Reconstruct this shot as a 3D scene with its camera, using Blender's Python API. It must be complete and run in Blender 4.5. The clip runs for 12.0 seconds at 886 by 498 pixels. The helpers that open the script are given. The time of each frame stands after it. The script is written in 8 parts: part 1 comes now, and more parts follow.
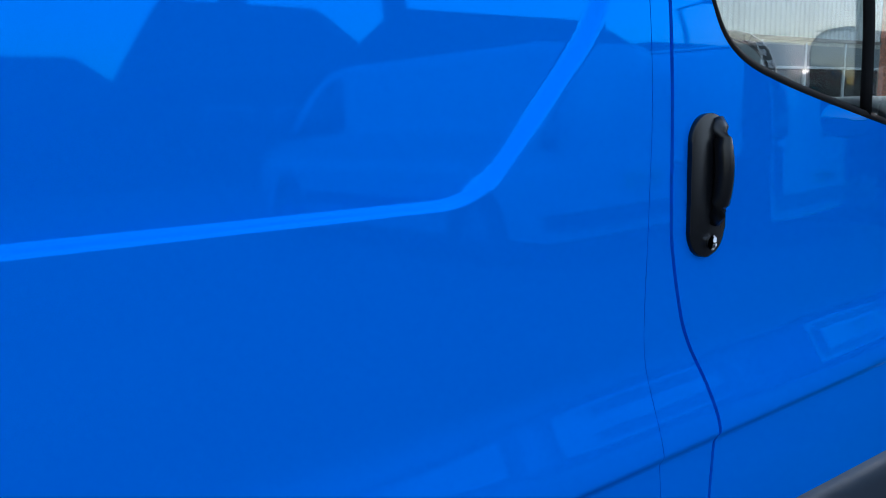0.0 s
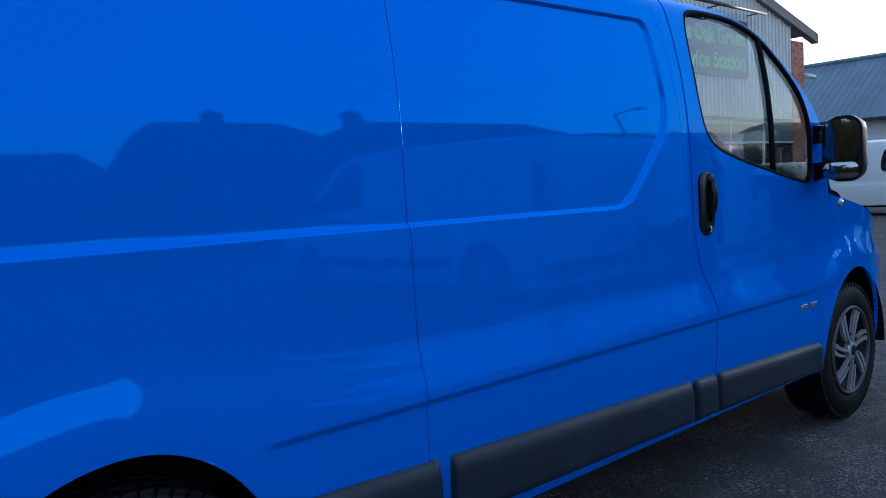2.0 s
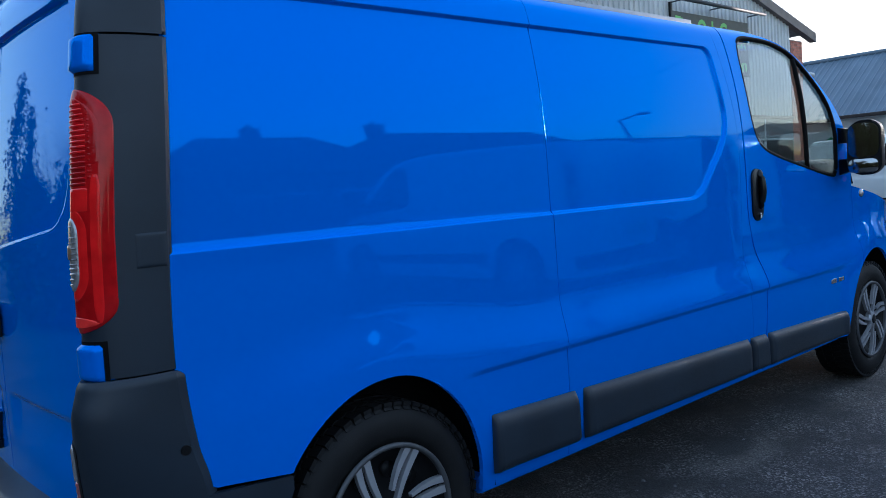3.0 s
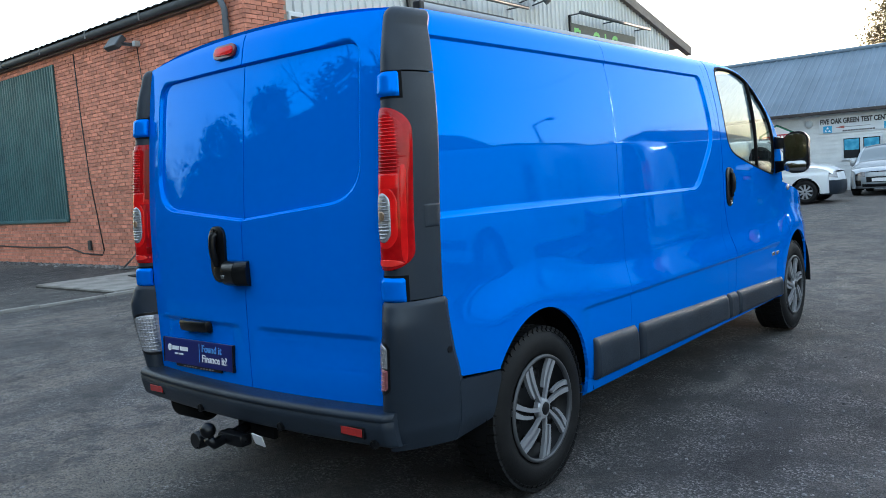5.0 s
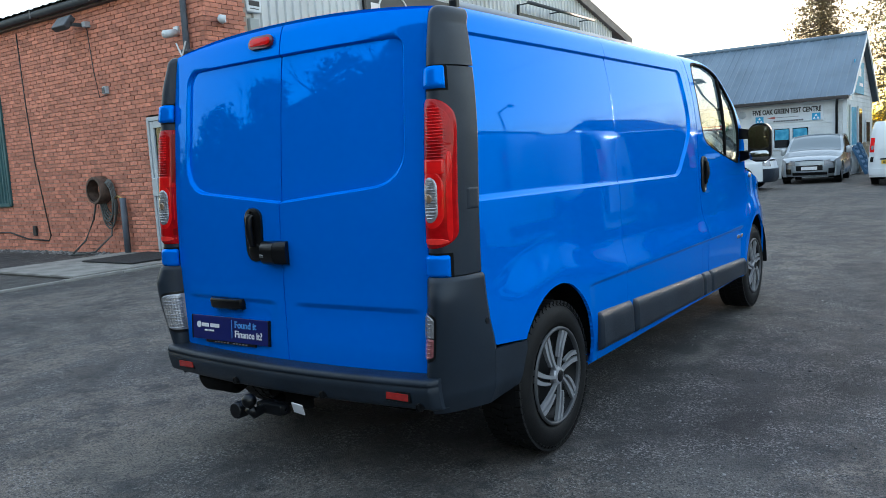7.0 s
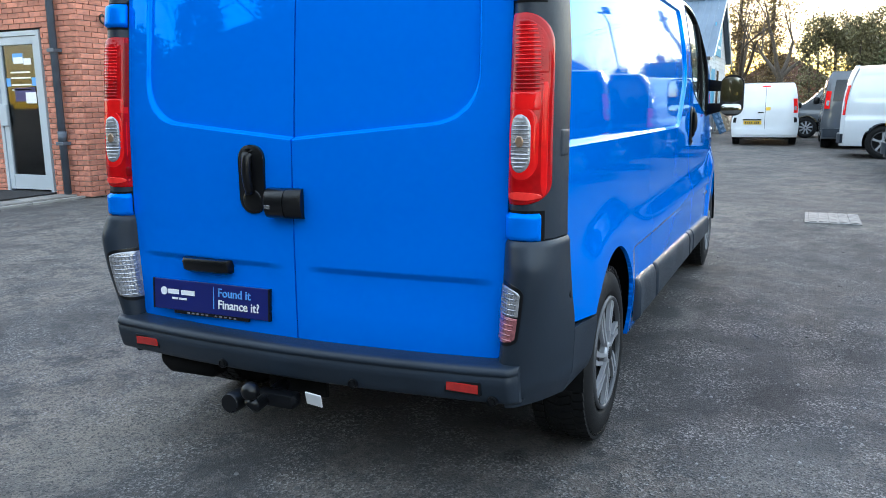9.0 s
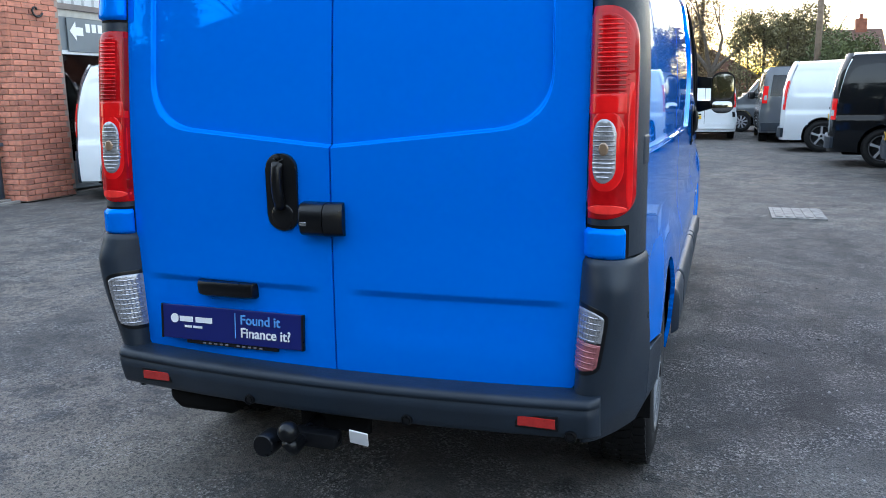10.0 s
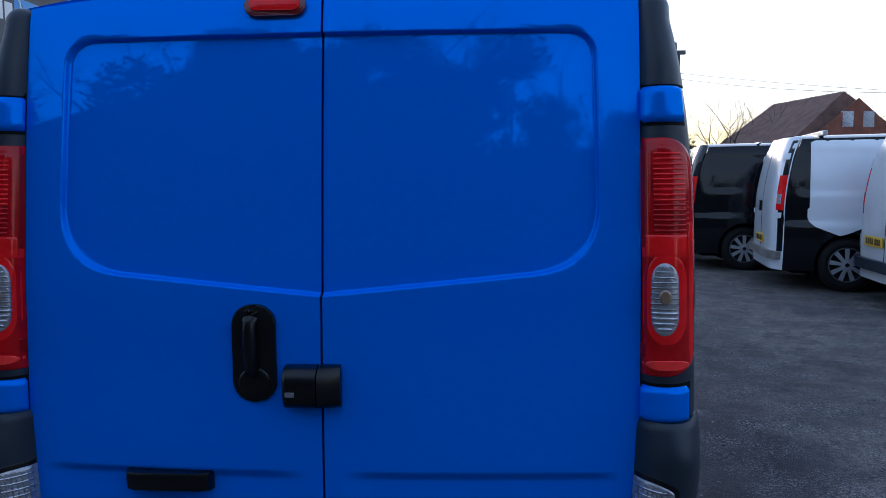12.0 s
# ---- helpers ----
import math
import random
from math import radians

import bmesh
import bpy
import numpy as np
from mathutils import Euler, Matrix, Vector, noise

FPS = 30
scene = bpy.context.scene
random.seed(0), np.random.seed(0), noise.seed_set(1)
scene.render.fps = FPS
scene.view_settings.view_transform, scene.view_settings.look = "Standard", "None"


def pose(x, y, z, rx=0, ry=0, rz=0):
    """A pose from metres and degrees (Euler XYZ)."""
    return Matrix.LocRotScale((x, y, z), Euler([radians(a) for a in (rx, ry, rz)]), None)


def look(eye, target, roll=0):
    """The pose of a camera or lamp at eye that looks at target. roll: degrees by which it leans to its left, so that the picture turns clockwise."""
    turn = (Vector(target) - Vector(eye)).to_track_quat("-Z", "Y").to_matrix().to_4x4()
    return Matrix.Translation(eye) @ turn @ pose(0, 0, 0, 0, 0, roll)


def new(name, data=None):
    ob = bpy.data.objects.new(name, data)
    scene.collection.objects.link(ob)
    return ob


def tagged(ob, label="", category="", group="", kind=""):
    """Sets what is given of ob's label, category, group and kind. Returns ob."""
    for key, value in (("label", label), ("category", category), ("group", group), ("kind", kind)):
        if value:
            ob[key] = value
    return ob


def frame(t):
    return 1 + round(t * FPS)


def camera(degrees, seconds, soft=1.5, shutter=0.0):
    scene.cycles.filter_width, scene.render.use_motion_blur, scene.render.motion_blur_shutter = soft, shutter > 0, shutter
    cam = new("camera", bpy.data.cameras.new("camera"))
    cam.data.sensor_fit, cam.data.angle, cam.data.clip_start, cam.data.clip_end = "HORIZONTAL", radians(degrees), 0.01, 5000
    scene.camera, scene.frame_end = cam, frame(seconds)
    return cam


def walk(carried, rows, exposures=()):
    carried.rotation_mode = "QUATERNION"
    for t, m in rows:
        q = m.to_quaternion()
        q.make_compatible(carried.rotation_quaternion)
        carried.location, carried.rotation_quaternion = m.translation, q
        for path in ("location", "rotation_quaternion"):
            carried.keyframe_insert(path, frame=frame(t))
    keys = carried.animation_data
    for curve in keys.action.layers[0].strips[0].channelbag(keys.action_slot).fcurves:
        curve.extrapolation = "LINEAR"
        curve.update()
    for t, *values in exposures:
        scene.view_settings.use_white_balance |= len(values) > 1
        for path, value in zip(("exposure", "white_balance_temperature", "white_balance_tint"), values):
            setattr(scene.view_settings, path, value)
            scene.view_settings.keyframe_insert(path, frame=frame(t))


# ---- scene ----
cam = camera(59.1, 12.0, soft=0.9)
PATH = [
    (0, (1.063, -1.677, 1.26), (2.237, -0.096, 0.913), -1.5),
    (0.5, (0.683, -1.902, 1.251), (2.01, -0.423, 1.021), -2.0),
    (1, (0.269, -2.097, 1.275), (1.627, -0.643, 1.066), -2.2),
    (1.5, (-0.076, -2.304, 1.262), (1.254, -0.82, 1.094), -3.0),
    (2, (-0.484, -2.461, 1.236), (0.823, -0.955, 1.083), -3.2),
    (2.5, (-0.909, -2.52, 1.247), (0.399, -1.015, 1.092), -4.1),
    (3, (-1.266, -2.64, 1.253), (0.047, -1.139, 1.103), -4.2),
    (3.5, (-1.61, -2.621, 1.253), (-0.27, -1.141, 1.132), -4.0),
    (3.7, (-1.765, -2.640, 1.255), (-0.415, -1.170, 1.131), -3.9),
    (5.3, (-2.753, -2.594, 1.292), (-1.191, -1.359, 1.106), -3.6),
    (5.5, (-2.83, -2.589, 1.298), (-1.254, -1.373, 1.105), -3.4),
    (6, (-2.964, -2.64, 1.293), (-1.372, -1.446, 1.091), -3.5),
    (6.5, (-3.033, -2.616, 1.304), (-1.429, -1.438, 1.1), -3.5),
    (6.7, (-3.05, -2.562, 1.303), (-1.442, -1.39, 1.094), -3.5),
    (8.3, (-2.869, -1.932, 1.271), (-1.155, -0.941, 0.991), -2.5),
    (8.5, (-2.853, -1.825, 1.258), (-1.14, -0.84, 0.95), -2.3),
    (9, (-2.884, -1.521, 1.287), (-1.095, -0.706, 0.919), -0.7),
    (9.5, (-2.85, -1.297, 1.262), (-1.039, -0.553, 0.854), -0.2),
    (10, (-2.783, -1.075, 1.313), (-0.933, -0.416, 0.931), -0.9),
    (10.5, (-2.774, -0.858, 1.374), (-0.858, -0.358, 1.089), -0.6),
    (10.6, (-2.792, -0.817, 1.384), (-0.862, -0.343, 1.155), -0.7),
    (11, (-2.815, -0.670, 1.435), (-0.824, -0.354, 1.31), -0.7),
    (11.5, (-2.735, -0.548, 1.457), (-0.705, -0.352, 1.351), -0.5),
    (12, (-2.522, -0.420, 1.444), (-0.5, -0.27, 1.264), -0.5),
]
EXPOSURES = [(0.0, 3.35, 5100, 14), (0.6, 3.05, 4900, 15), (1.1, 2.25, 4700, 16), (1.6, 2.05, 4700, 16), (2.1, 2.65, 4700, 14), (3.0, 2.8, 4800, 12), (3.7, 2.6, 5000, 11), (5.3, 3.7, 5600, 8), (6.7, 3.4, 5600, 8),
             (8.3, 4.25, 5700, 10), (9.5, 4.25, 5700, 11), (10.2, 3.9, 5500, 14), (10.5, 3.3, 5300, 16), (11.0, 1.9, 4850, 26), (11.5, 1.9, 4850, 26), (12.0, 2.57, 4750, 20)]
walk(cam, [(t, look(eye, target, roll)) for t, eye, target, roll in PATH], EXPOSURES)

# ---- world and sun ----
world = bpy.data.worlds.new("dusk_sky")
scene.world = world
world.use_nodes = True
wn = world.node_tree
wn.nodes.clear()
sky = wn.nodes.new("ShaderNodeTexSky")
sky.sky_type = "NISHITA"
sky.sun_disc = False
sky.sun_elevation = radians(2.6)
sky.sun_rotation = radians(80.0)
sky.air_density, sky.dust_density, sky.ozone_density = 1.25, 0.6, 1.35
wbg = wn.nodes.new("ShaderNodeBackground")
wbg.inputs["Strength"].default_value = 0.15
wout = wn.nodes.new("ShaderNodeOutputWorld")
haze = wn.nodes.new("ShaderNodeGamma")  # thin haze evens the dusk sky out
haze.inputs["Gamma"].default_value = 0.44
wn.links.new(sky.outputs[0], haze.inputs[0])
wn.links.new(haze.outputs[0], wbg.inputs[0])
wn.links.new(wbg.outputs[0], wout.inputs[0])

sun_data = bpy.data.lights.new("sun", "SUN")
sun_data.energy, sun_data.angle, sun_data.color = 0.5, radians(14), (1.0, 0.72, 0.48)
sun = new("sun", sun_data)
sun.matrix_world = look((60, 5, 6), (0, 0, 1))


# ---- materials ----
def mat(name, color, rough=0.5, metal=0.0, var=0.0, scale=8.0, bump=0.0, bscale=60.0, coat=0.0, spec=0.5, coat_rough=0.03,
        fine=0.0, fscale=120.0, tint=None, per_piece=0.0):
    """A Principled material with colour variation at two scales, relief and, for pieces, a random shade each."""
    m = bpy.data.materials.new(name)
    m.use_nodes = True
    t = m.node_tree
    b = t.nodes["Principled BSDF"]
    b.inputs["Base Color"].default_value = (*color, 1)
    b.inputs["Roughness"].default_value = rough
    b.inputs["Metallic"].default_value = metal
    b.inputs["Coat Weight"].default_value = coat
    b.inputs["Coat Roughness"].default_value = coat_rough
    b.inputs["Specular IOR Level"].default_value = spec
    tc = t.nodes.new("ShaderNodeTexCoord")
    src = None
    if var > 0:
        n = t.nodes.new("ShaderNodeTexNoise")
        n.inputs["Scale"].default_value, n.inputs["Detail"].default_value = scale, 6
        t.links.new(tc.outputs["Object"], n.inputs["Vector"])
        mix = t.nodes.new("ShaderNodeMix")
        mix.data_type = "RGBA"
        other = tint if tint else tuple(c * (1 - var) for c in color)
        mix.inputs["A"].default_value = (*color, 1)
        mix.inputs["B"].default_value = (*other, 1)
        r = t.nodes.new("ShaderNodeMapRange")
        r.inputs["From Min"].default_value, r.inputs["From Max"].default_value = 0.38, 0.66
        t.links.new(n.outputs["Fac"], r.inputs["Value"])
        t.links.new(r.outputs[0], mix.inputs["Factor"])
        src = mix.outputs["Result"]
        rr = t.nodes.new("ShaderNodeMapRange")
        rr.inputs["To Min"].default_value, rr.inputs["To Max"].default_value = max(rough - 0.08, 0.02), min(rough + 0.08, 1)
        t.links.new(n.outputs["Fac"], rr.inputs["Value"])
        t.links.new(rr.outputs[0], b.inputs["Roughness"])
    if fine > 0:
        n2 = t.nodes.new("ShaderNodeTexNoise")
        n2.inputs["Scale"].default_value, n2.inputs["Detail"].default_value = fscale, 3
        t.links.new(tc.outputs["Object"], n2.inputs["Vector"])
        hs = t.nodes.new("ShaderNodeHueSaturation")
        r2 = t.nodes.new("ShaderNodeMapRange")
        r2.inputs["From Min"].default_value, r2.inputs["From Max"].default_value = 0.3, 0.7
        r2.inputs["To Min"].default_value, r2.inputs["To Max"].default_value = 1 - fine, 1 + fine
        t.links.new(n2.outputs["Fac"], r2.inputs["Value"])
        t.links.new(r2.outputs[0], hs.inputs["Value"])
        if src:
            t.links.new(src, hs.inputs["Color"])
        else:
            hs.inputs["Color"].default_value = (*color, 1)
        src = hs.outputs[0]
    if per_piece > 0:
        oi = t.nodes.new("ShaderNodeObjectInfo")
        geo = t.nodes.new("ShaderNodeNewGeometry")
        add = t.nodes.new("ShaderNodeMath")
        add.operation = "ADD"
        t.links.new(oi.outputs["Random"], add.inputs[0])
        t.links.new(geo.outputs["Random Per Island"], add.inputs[1])
        fr = t.nodes.new("ShaderNodeMath")
        fr.operation = "FRACT"
        t.links.new(add.outputs[0], fr.inputs[0])
        hs = t.nodes.new("ShaderNodeHueSaturation")
        r3 = t.nodes.new("ShaderNodeMapRange")
        r3.inputs["To Min"].default_value, r3.inputs["To Max"].default_value = 1 - per_piece, 1 + per_piece
        t.links.new(fr.outputs[0], r3.inputs["Value"])
        t.links.new(r3.outputs[0], hs.inputs["Value"])
        if src:
            t.links.new(src, hs.inputs["Color"])
        else:
            hs.inputs["Color"].default_value = (*color, 1)
        src = hs.outputs[0]
    if src:
        t.links.new(src, b.inputs["Base Color"])
    if bump > 0:
        n3 = t.nodes.new("ShaderNodeTexNoise")
        n3.inputs["Scale"].default_value, n3.inputs["Detail"].default_value = bscale, 4
        t.links.new(tc.outputs["Object"], n3.inputs["Vector"])
        bp = t.nodes.new("ShaderNodeBump")
        bp.inputs["Strength"].default_value, bp.inputs["Distance"].default_value = bump, 0.01
        t.links.new(n3.outputs["Fac"], bp.inputs["Height"])
        t.links.new(bp.outputs[0], b.inputs["Normal"])
    return m


def glass_mat(name, tint, gloss=0.02):
    m = bpy.data.materials.new(name)
    m.use_nodes = True
    t = m.node_tree
    t.nodes.clear()
    out = t.nodes.new("ShaderNodeOutputMaterial")
    tr = t.nodes.new("ShaderNodeBsdfTransparent")
    tr.inputs[0].default_value = (*tint, 1)
    gl = t.nodes.new("ShaderNodeBsdfGlossy")
    gl.inputs["Roughness"].default_value = gloss
    fr = t.nodes.new("ShaderNodeFresnel")
    fr.inputs["IOR"].default_value = 1.65
    mx = t.nodes.new("ShaderNodeMixShader")
    t.links.new(fr.outputs[0], mx.inputs[0])
    t.links.new(tr.outputs[0], mx.inputs[1])
    t.links.new(gl.outputs[0], mx.inputs[2])
    t.links.new(mx.outputs[0], out.inputs[0])
    return m


PAINT_BLUE = mat("blue_paint", (0.0, 0.172, 0.82), 0.03, 0.20, fine=0.03, fscale=900, spec=0.22)
PAINT_BLUE.node_tree.nodes["Principled BSDF"].inputs["Specular Tint"].default_value = (0.0, 0.92, 1.0, 1)
PAINT_WHITE = mat("white_paint", (0.72, 0.75, 0.78), 0.35, var=0.06, scale=2, coat=0.8)
PAINT_BLACK = mat("black_paint", (0.006, 0.007, 0.009), 0.08, spec=0.28)
PAINT_GREY = mat("grey_paint", (0.07, 0.08, 0.095), 0.35, var=0.1, scale=2, coat=0.9)
PAINT_SILVER = mat("silver_paint", (0.42, 0.45, 0.48), 0.35, 0.3, var=0.06, scale=2, coat=0.9)
PLASTIC = mat("grey_plastic", (0.0185, 0.0275, 0.0420), 0.40, var=0.25, scale=5, bump=0.12, bscale=700, spec=0.36)
TRIM_BLACK = mat("black_trim", (0.004, 0.0045, 0.006), 0.30, var=0.2, scale=20, spec=0.36)
SEAL = mat("rubber_seal", (0.003, 0.003, 0.0035), 0.75, spec=0.15)
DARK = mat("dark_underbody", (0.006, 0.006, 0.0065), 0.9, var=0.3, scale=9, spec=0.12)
RUBBER = mat("tyre_rubber", (0.005, 0.0052, 0.006), 0.62, var=0.35, scale=14, tint=(0.010, 0.010, 0.0105), bump=0.1, bscale=240, spec=0.25)
ALLOY = mat("silver_wheel_trim", (0.38, 0.39, 0.42), 0.34, 0.40, var=0.1, scale=12)
RIM_EDGE = mat("dull_rim_edge", (0.075, 0.078, 0.085), 0.45, 0.3)
ALLOY_DARK = mat("dark_wheel_recess", (0.007, 0.0075, 0.009), 0.5, 0.2, spec=0.3)
CHROME = mat("chrome", (0.7, 0.7, 0.7), 0.12, 1.0)
LENS_BRIGHT = mat("bright_red_lens", (0.98, 0.045, 0.035), 0.08, var=0.2, scale=30, spec=0.3)
LENS_RED = mat("red_lens", (0.80, 0.010, 0.010), 0.06, var=0.2, scale=18, spec=0.3)
LENS_DARKRED = mat("dark_red_lens", (0.24, 0.004, 0.005), 0.08, spec=0.2)
LENS_MIDRED = mat("mid_red_lens", (0.48, 0.004, 0.006), 0.07, var=0.3, scale=22, spec=0.3)
LENS_CLEAR = mat("clear_lens", (0.44, 0.44, 0.46), 0.12, 0.5, var=0.30, scale=40, bump=0.25, bscale=160, coat=0.6)
LENS_FLUTE = mat("fluted_lens", (0.52, 0.52, 0.55), 0.10, 0.7, var=0.4, scale=60)
LENS_DULL = mat("dull_lens", (0.30, 0.29, 0.30), 0.14, 0.5, var=0.4, scale=60)
LENS_PALE_RED = mat("pale_red_lens", (0.46, 0.15, 0.16), 0.1, 0.3, var=0.3, scale=60, bump=0.3, bscale=110, coat=1.0)
LENS_AMBER = mat("amber_bulb", (0.30, 0.20, 0.13), 0.15, 0.3, coat=1.0)
PANE = mat("clear_pane", (0.78, 0.82, 0.78), 0.0)
PANE.node_tree.nodes["Principled BSDF"].inputs["Transmission Weight"].default_value = 1.0
# grey base colour stands in for sky mirrored in the hatchback's windscreen
GLASS_GREY = mat("sky_grey_glass", (0.16, 0.19, 0.21), 0.06, spec=0.8)
GLASS_DARK = mat("dark_glass", (0.006, 0.008, 0.010), 0.04, spec=0.4)
MIRROR = mat("mirror", (0.34, 0.36, 0.37), 0.05, 1.0)
SEAT = mat("seat_cloth", (0.030, 0.031, 0.035), 0.9, var=0.3, scale=30)
BADGE_METAL = mat("badge_metal", (0.5, 0.52, 0.55), 0.25, 0.9)
PLATE_NAVY = mat("navy_board", (0.006, 0.012, 0.13), 0.35, var=0.1, scale=4)
INK_WHITE = mat("white_lettering", (0.8, 0.8, 0.82), 0.5)
INK_BLUE = mat("light_blue_lettering", (0.12, 0.34, 0.75), 0.5)
INK_BLACK = mat("black_lettering", (0.02, 0.02, 0.024), 0.5)
INK_GREEN = mat("green_lettering", (0.20, 0.55, 0.13), 0.5)
PLATE_YELLOW = mat("yellow_plate", (0.75, 0.48, 0.02), 0.4)
REFLECTOR = mat("red_reflector", (0.42, 0.014, 0.010), 0.2, var=0.2, scale=80, coat=1.0)


# ---- building blocks ----
def mesh_of(name, verts, faces, material, smooth=True):
    me = bpy.data.meshes.new(name)
    me.from_pydata(verts, [], faces)
    me.update()
    if smooth:
        me.polygons.foreach_set("use_smooth", [True] * len(me.polygons))
    for m in material if isinstance(material, (list, tuple)) else [material]:
        me.materials.append(m)
    return me


def hang(name, me, parent=None, label=""):
    ob = new(name, me)
    if parent:
        ob.parent = parent
    return tagged(ob, label)


def part(name, bm, material, parent=None, label="", smooth=None):
    """Links a bmesh as one mesh object under a thing or a part."""
    me = bpy.data.meshes.new(name)
    bmesh.ops.recalc_face_normals(bm, faces=bm.faces[:])
    bm.to_mesh(me)
    bm.free()
    if smooth is not None:
        me.polygons.foreach_set("use_smooth", [True] * len(me.polygons))
        if smooth < 180:
            me.set_sharp_from_angle(angle=radians(smooth))
    me.materials.append(material)
    return hang(name, me, parent, label)


def thing(name, label, category, at=(0, 0, 0), turn=0, group="", kind=""):
    ob = new(name)
    ob.matrix_basis = pose(*at, 0, 0, turn)
    return tagged(ob, label, category, group, kind)


def add_box(bm, lo, hi, bevel=0.0, seg=2):
    c = [(a + b) / 2 for a, b in zip(lo, hi)]
    s = [abs(b - a) for a, b in zip(lo, hi)]
    r = bmesh.ops.create_cube(bm, size=1, matrix=Matrix.Translation(c) @ Matrix.Diagonal((*s, 1)))
    if bevel > 0:
        es = {e for v in r["verts"] for e in v.link_edges}
        bmesh.ops.bevel(bm, geom=list(es), offset=min(bevel, min(s) * 0.49), segments=seg, affect="EDGES", profile=0.5)
    return bm


def box(lo, hi, bevel=0.0, seg=2):
    return add_box(bmesh.new(), lo, hi, bevel, seg)


def add_tube(bm, pts, r, n=8, closed=False, taper=1.0):
    """A round bar along a line of points."""
    pts = [Vector(p) for p in pts]
    rings = []
    for i, p in enumerate(pts):
        a = pts[i - 1] if i > 0 else (pts[-1] if closed else p)
        b = pts[(i + 1) % len(pts)] if (i < len(pts) - 1 or closed) else p
        d = (b - a).normalized()
        up = Vector((0, 0, 1)) if abs(d.z) < 0.9 else Vector((1, 0, 0))
        u = d.cross(up).normalized()
        v = d.cross(u)
        rr = r * (1 + (taper - 1) * i / max(1, len(pts) - 1))
        rings.append([bm.verts.new(p + u * (rr * math.cos(2 * math.pi * k / n)) + v * (rr * math.sin(2 * math.pi * k / n))) for k in range(n)])
    m = len(rings)
    for i in range(m if closed else m - 1):
        for k in range(n):
            bm.faces.new((rings[i][k], rings[i][(k + 1) % n], rings[(i + 1) % m][(k + 1) % n], rings[(i + 1) % m][k]))
    if not closed:
        bm.faces.new(rings[0])
        bm.faces.new(rings[-1][::-1])
    return bm


def tube(pts, r, n=8, closed=False, taper=1.0):
    return add_tube(bmesh.new(), pts, r, n, closed, taper)


def lathe(profile, n=48, axis="y", bm=None, caps=False):
    """Turns a profile of (radius, along) round an axis through the origin."""
    bm = bm or bmesh.new()
    rings = []
    for r, h in profile:
        ring = []
        for k in range(n):
            a = 2 * math.pi * k / n
            c, s = r * math.cos(a), r * math.sin(a)
            ring.append(bm.verts.new((c, h, s) if axis == "y" else (c, s, h) if axis == "z" else (h, c, s)))
        rings.append(ring)
    for i in range(len(rings) - 1):
        for k in range(n):
            bm.faces.new((rings[i][k], rings[i][(k + 1) % n], rings[i + 1][(k + 1) % n], rings[i + 1][k]))
    for ring, (r, _) in ((rings[0], profile[0]), (rings[-1], profile[-1])):
        if caps and r > 1e-5:
            bm.faces.new(ring)
    bmesh.ops.remove_doubles(bm, verts=bm.verts[:], dist=1e-6)
    return bm


def prism(outline, depth, place, bm=None, bevel=0.0):
    """A flat outline of (u, v) given a depth; place maps (u, v, w) to the world."""
    bm = bm or bmesh.new()
    a = [bm.verts.new(place(u, v, 0)) for u, v in outline]
    b = [bm.verts.new(place(u, v, depth)) for u, v in outline]
    n = len(a)
    bm.faces.new(a)
    bm.faces.new(b[::-1])
    for i in range(n):
        bm.faces.new((a[i], b[i], b[(i + 1) % n], a[(i + 1) % n]))
    if bevel > 0:
        bmesh.ops.bevel(bm, geom=[e for e in bm.edges], offset=bevel, segments=2, affect="EDGES", profile=0.5)
    return bm


def rounded(w, h, r, n=6, power=None):
    """Outline of a rounded rectangle round the origin."""
    pts = []
    for cx, cy, a0 in ((w / 2 - r, h / 2 - r, 0), (-w / 2 + r, h / 2 - r, 90), (-w / 2 + r, -h / 2 + r, 180), (w / 2 - r, -h / 2 + r, 270)):
        for k in range(n + 1):
            a = radians(a0 + 90 * k / n)
            pts.append((cx + r * math.cos(a), cy + r * math.sin(a)))
    return pts


def curve_of(nodes):
    """A smooth, never overshooting curve through (x, y) nodes."""
    xs, ys = np.array([n[0] for n in nodes], float), np.array([n[1] for n in nodes], float)
    h, d = np.diff(xs), np.diff(ys) / np.diff(xs)
    m = np.zeros(len(xs))
    m[0], m[-1] = d[0], d[-1]
    for i in range(1, len(xs) - 1):
        if d[i - 1] * d[i] > 0:
            w1, w2 = 2 * h[i] + h[i - 1], h[i] + 2 * h[i - 1]
            m[i] = (w1 + w2) / (w1 / d[i - 1] + w2 / d[i])

    def at(x):
        x = np.clip(np.asarray(x, float), xs[0], xs[-1])
        i = np.clip(np.searchsorted(xs, x) - 1, 0, len(xs) - 2)
        t = (x - xs[i]) / h[i]
        return ((1 + 2 * t) * (1 - t) ** 2 * ys[i] + t * (1 - t) ** 2 * h[i] * m[i]
                + t * t * (3 - 2 * t) * ys[i + 1] + t * t * (t - 1) * h[i] * m[i + 1])
    return at


def step(t):
    t = np.clip(t, 0, 1)
    return t * t * (3 - 2 * t)


def smax(a, b, k):
    h = np.clip(0.5 + 0.5 * (a - b) / k, 0, 1)
    return b + (a - b) * h + k * h * (1 - h)


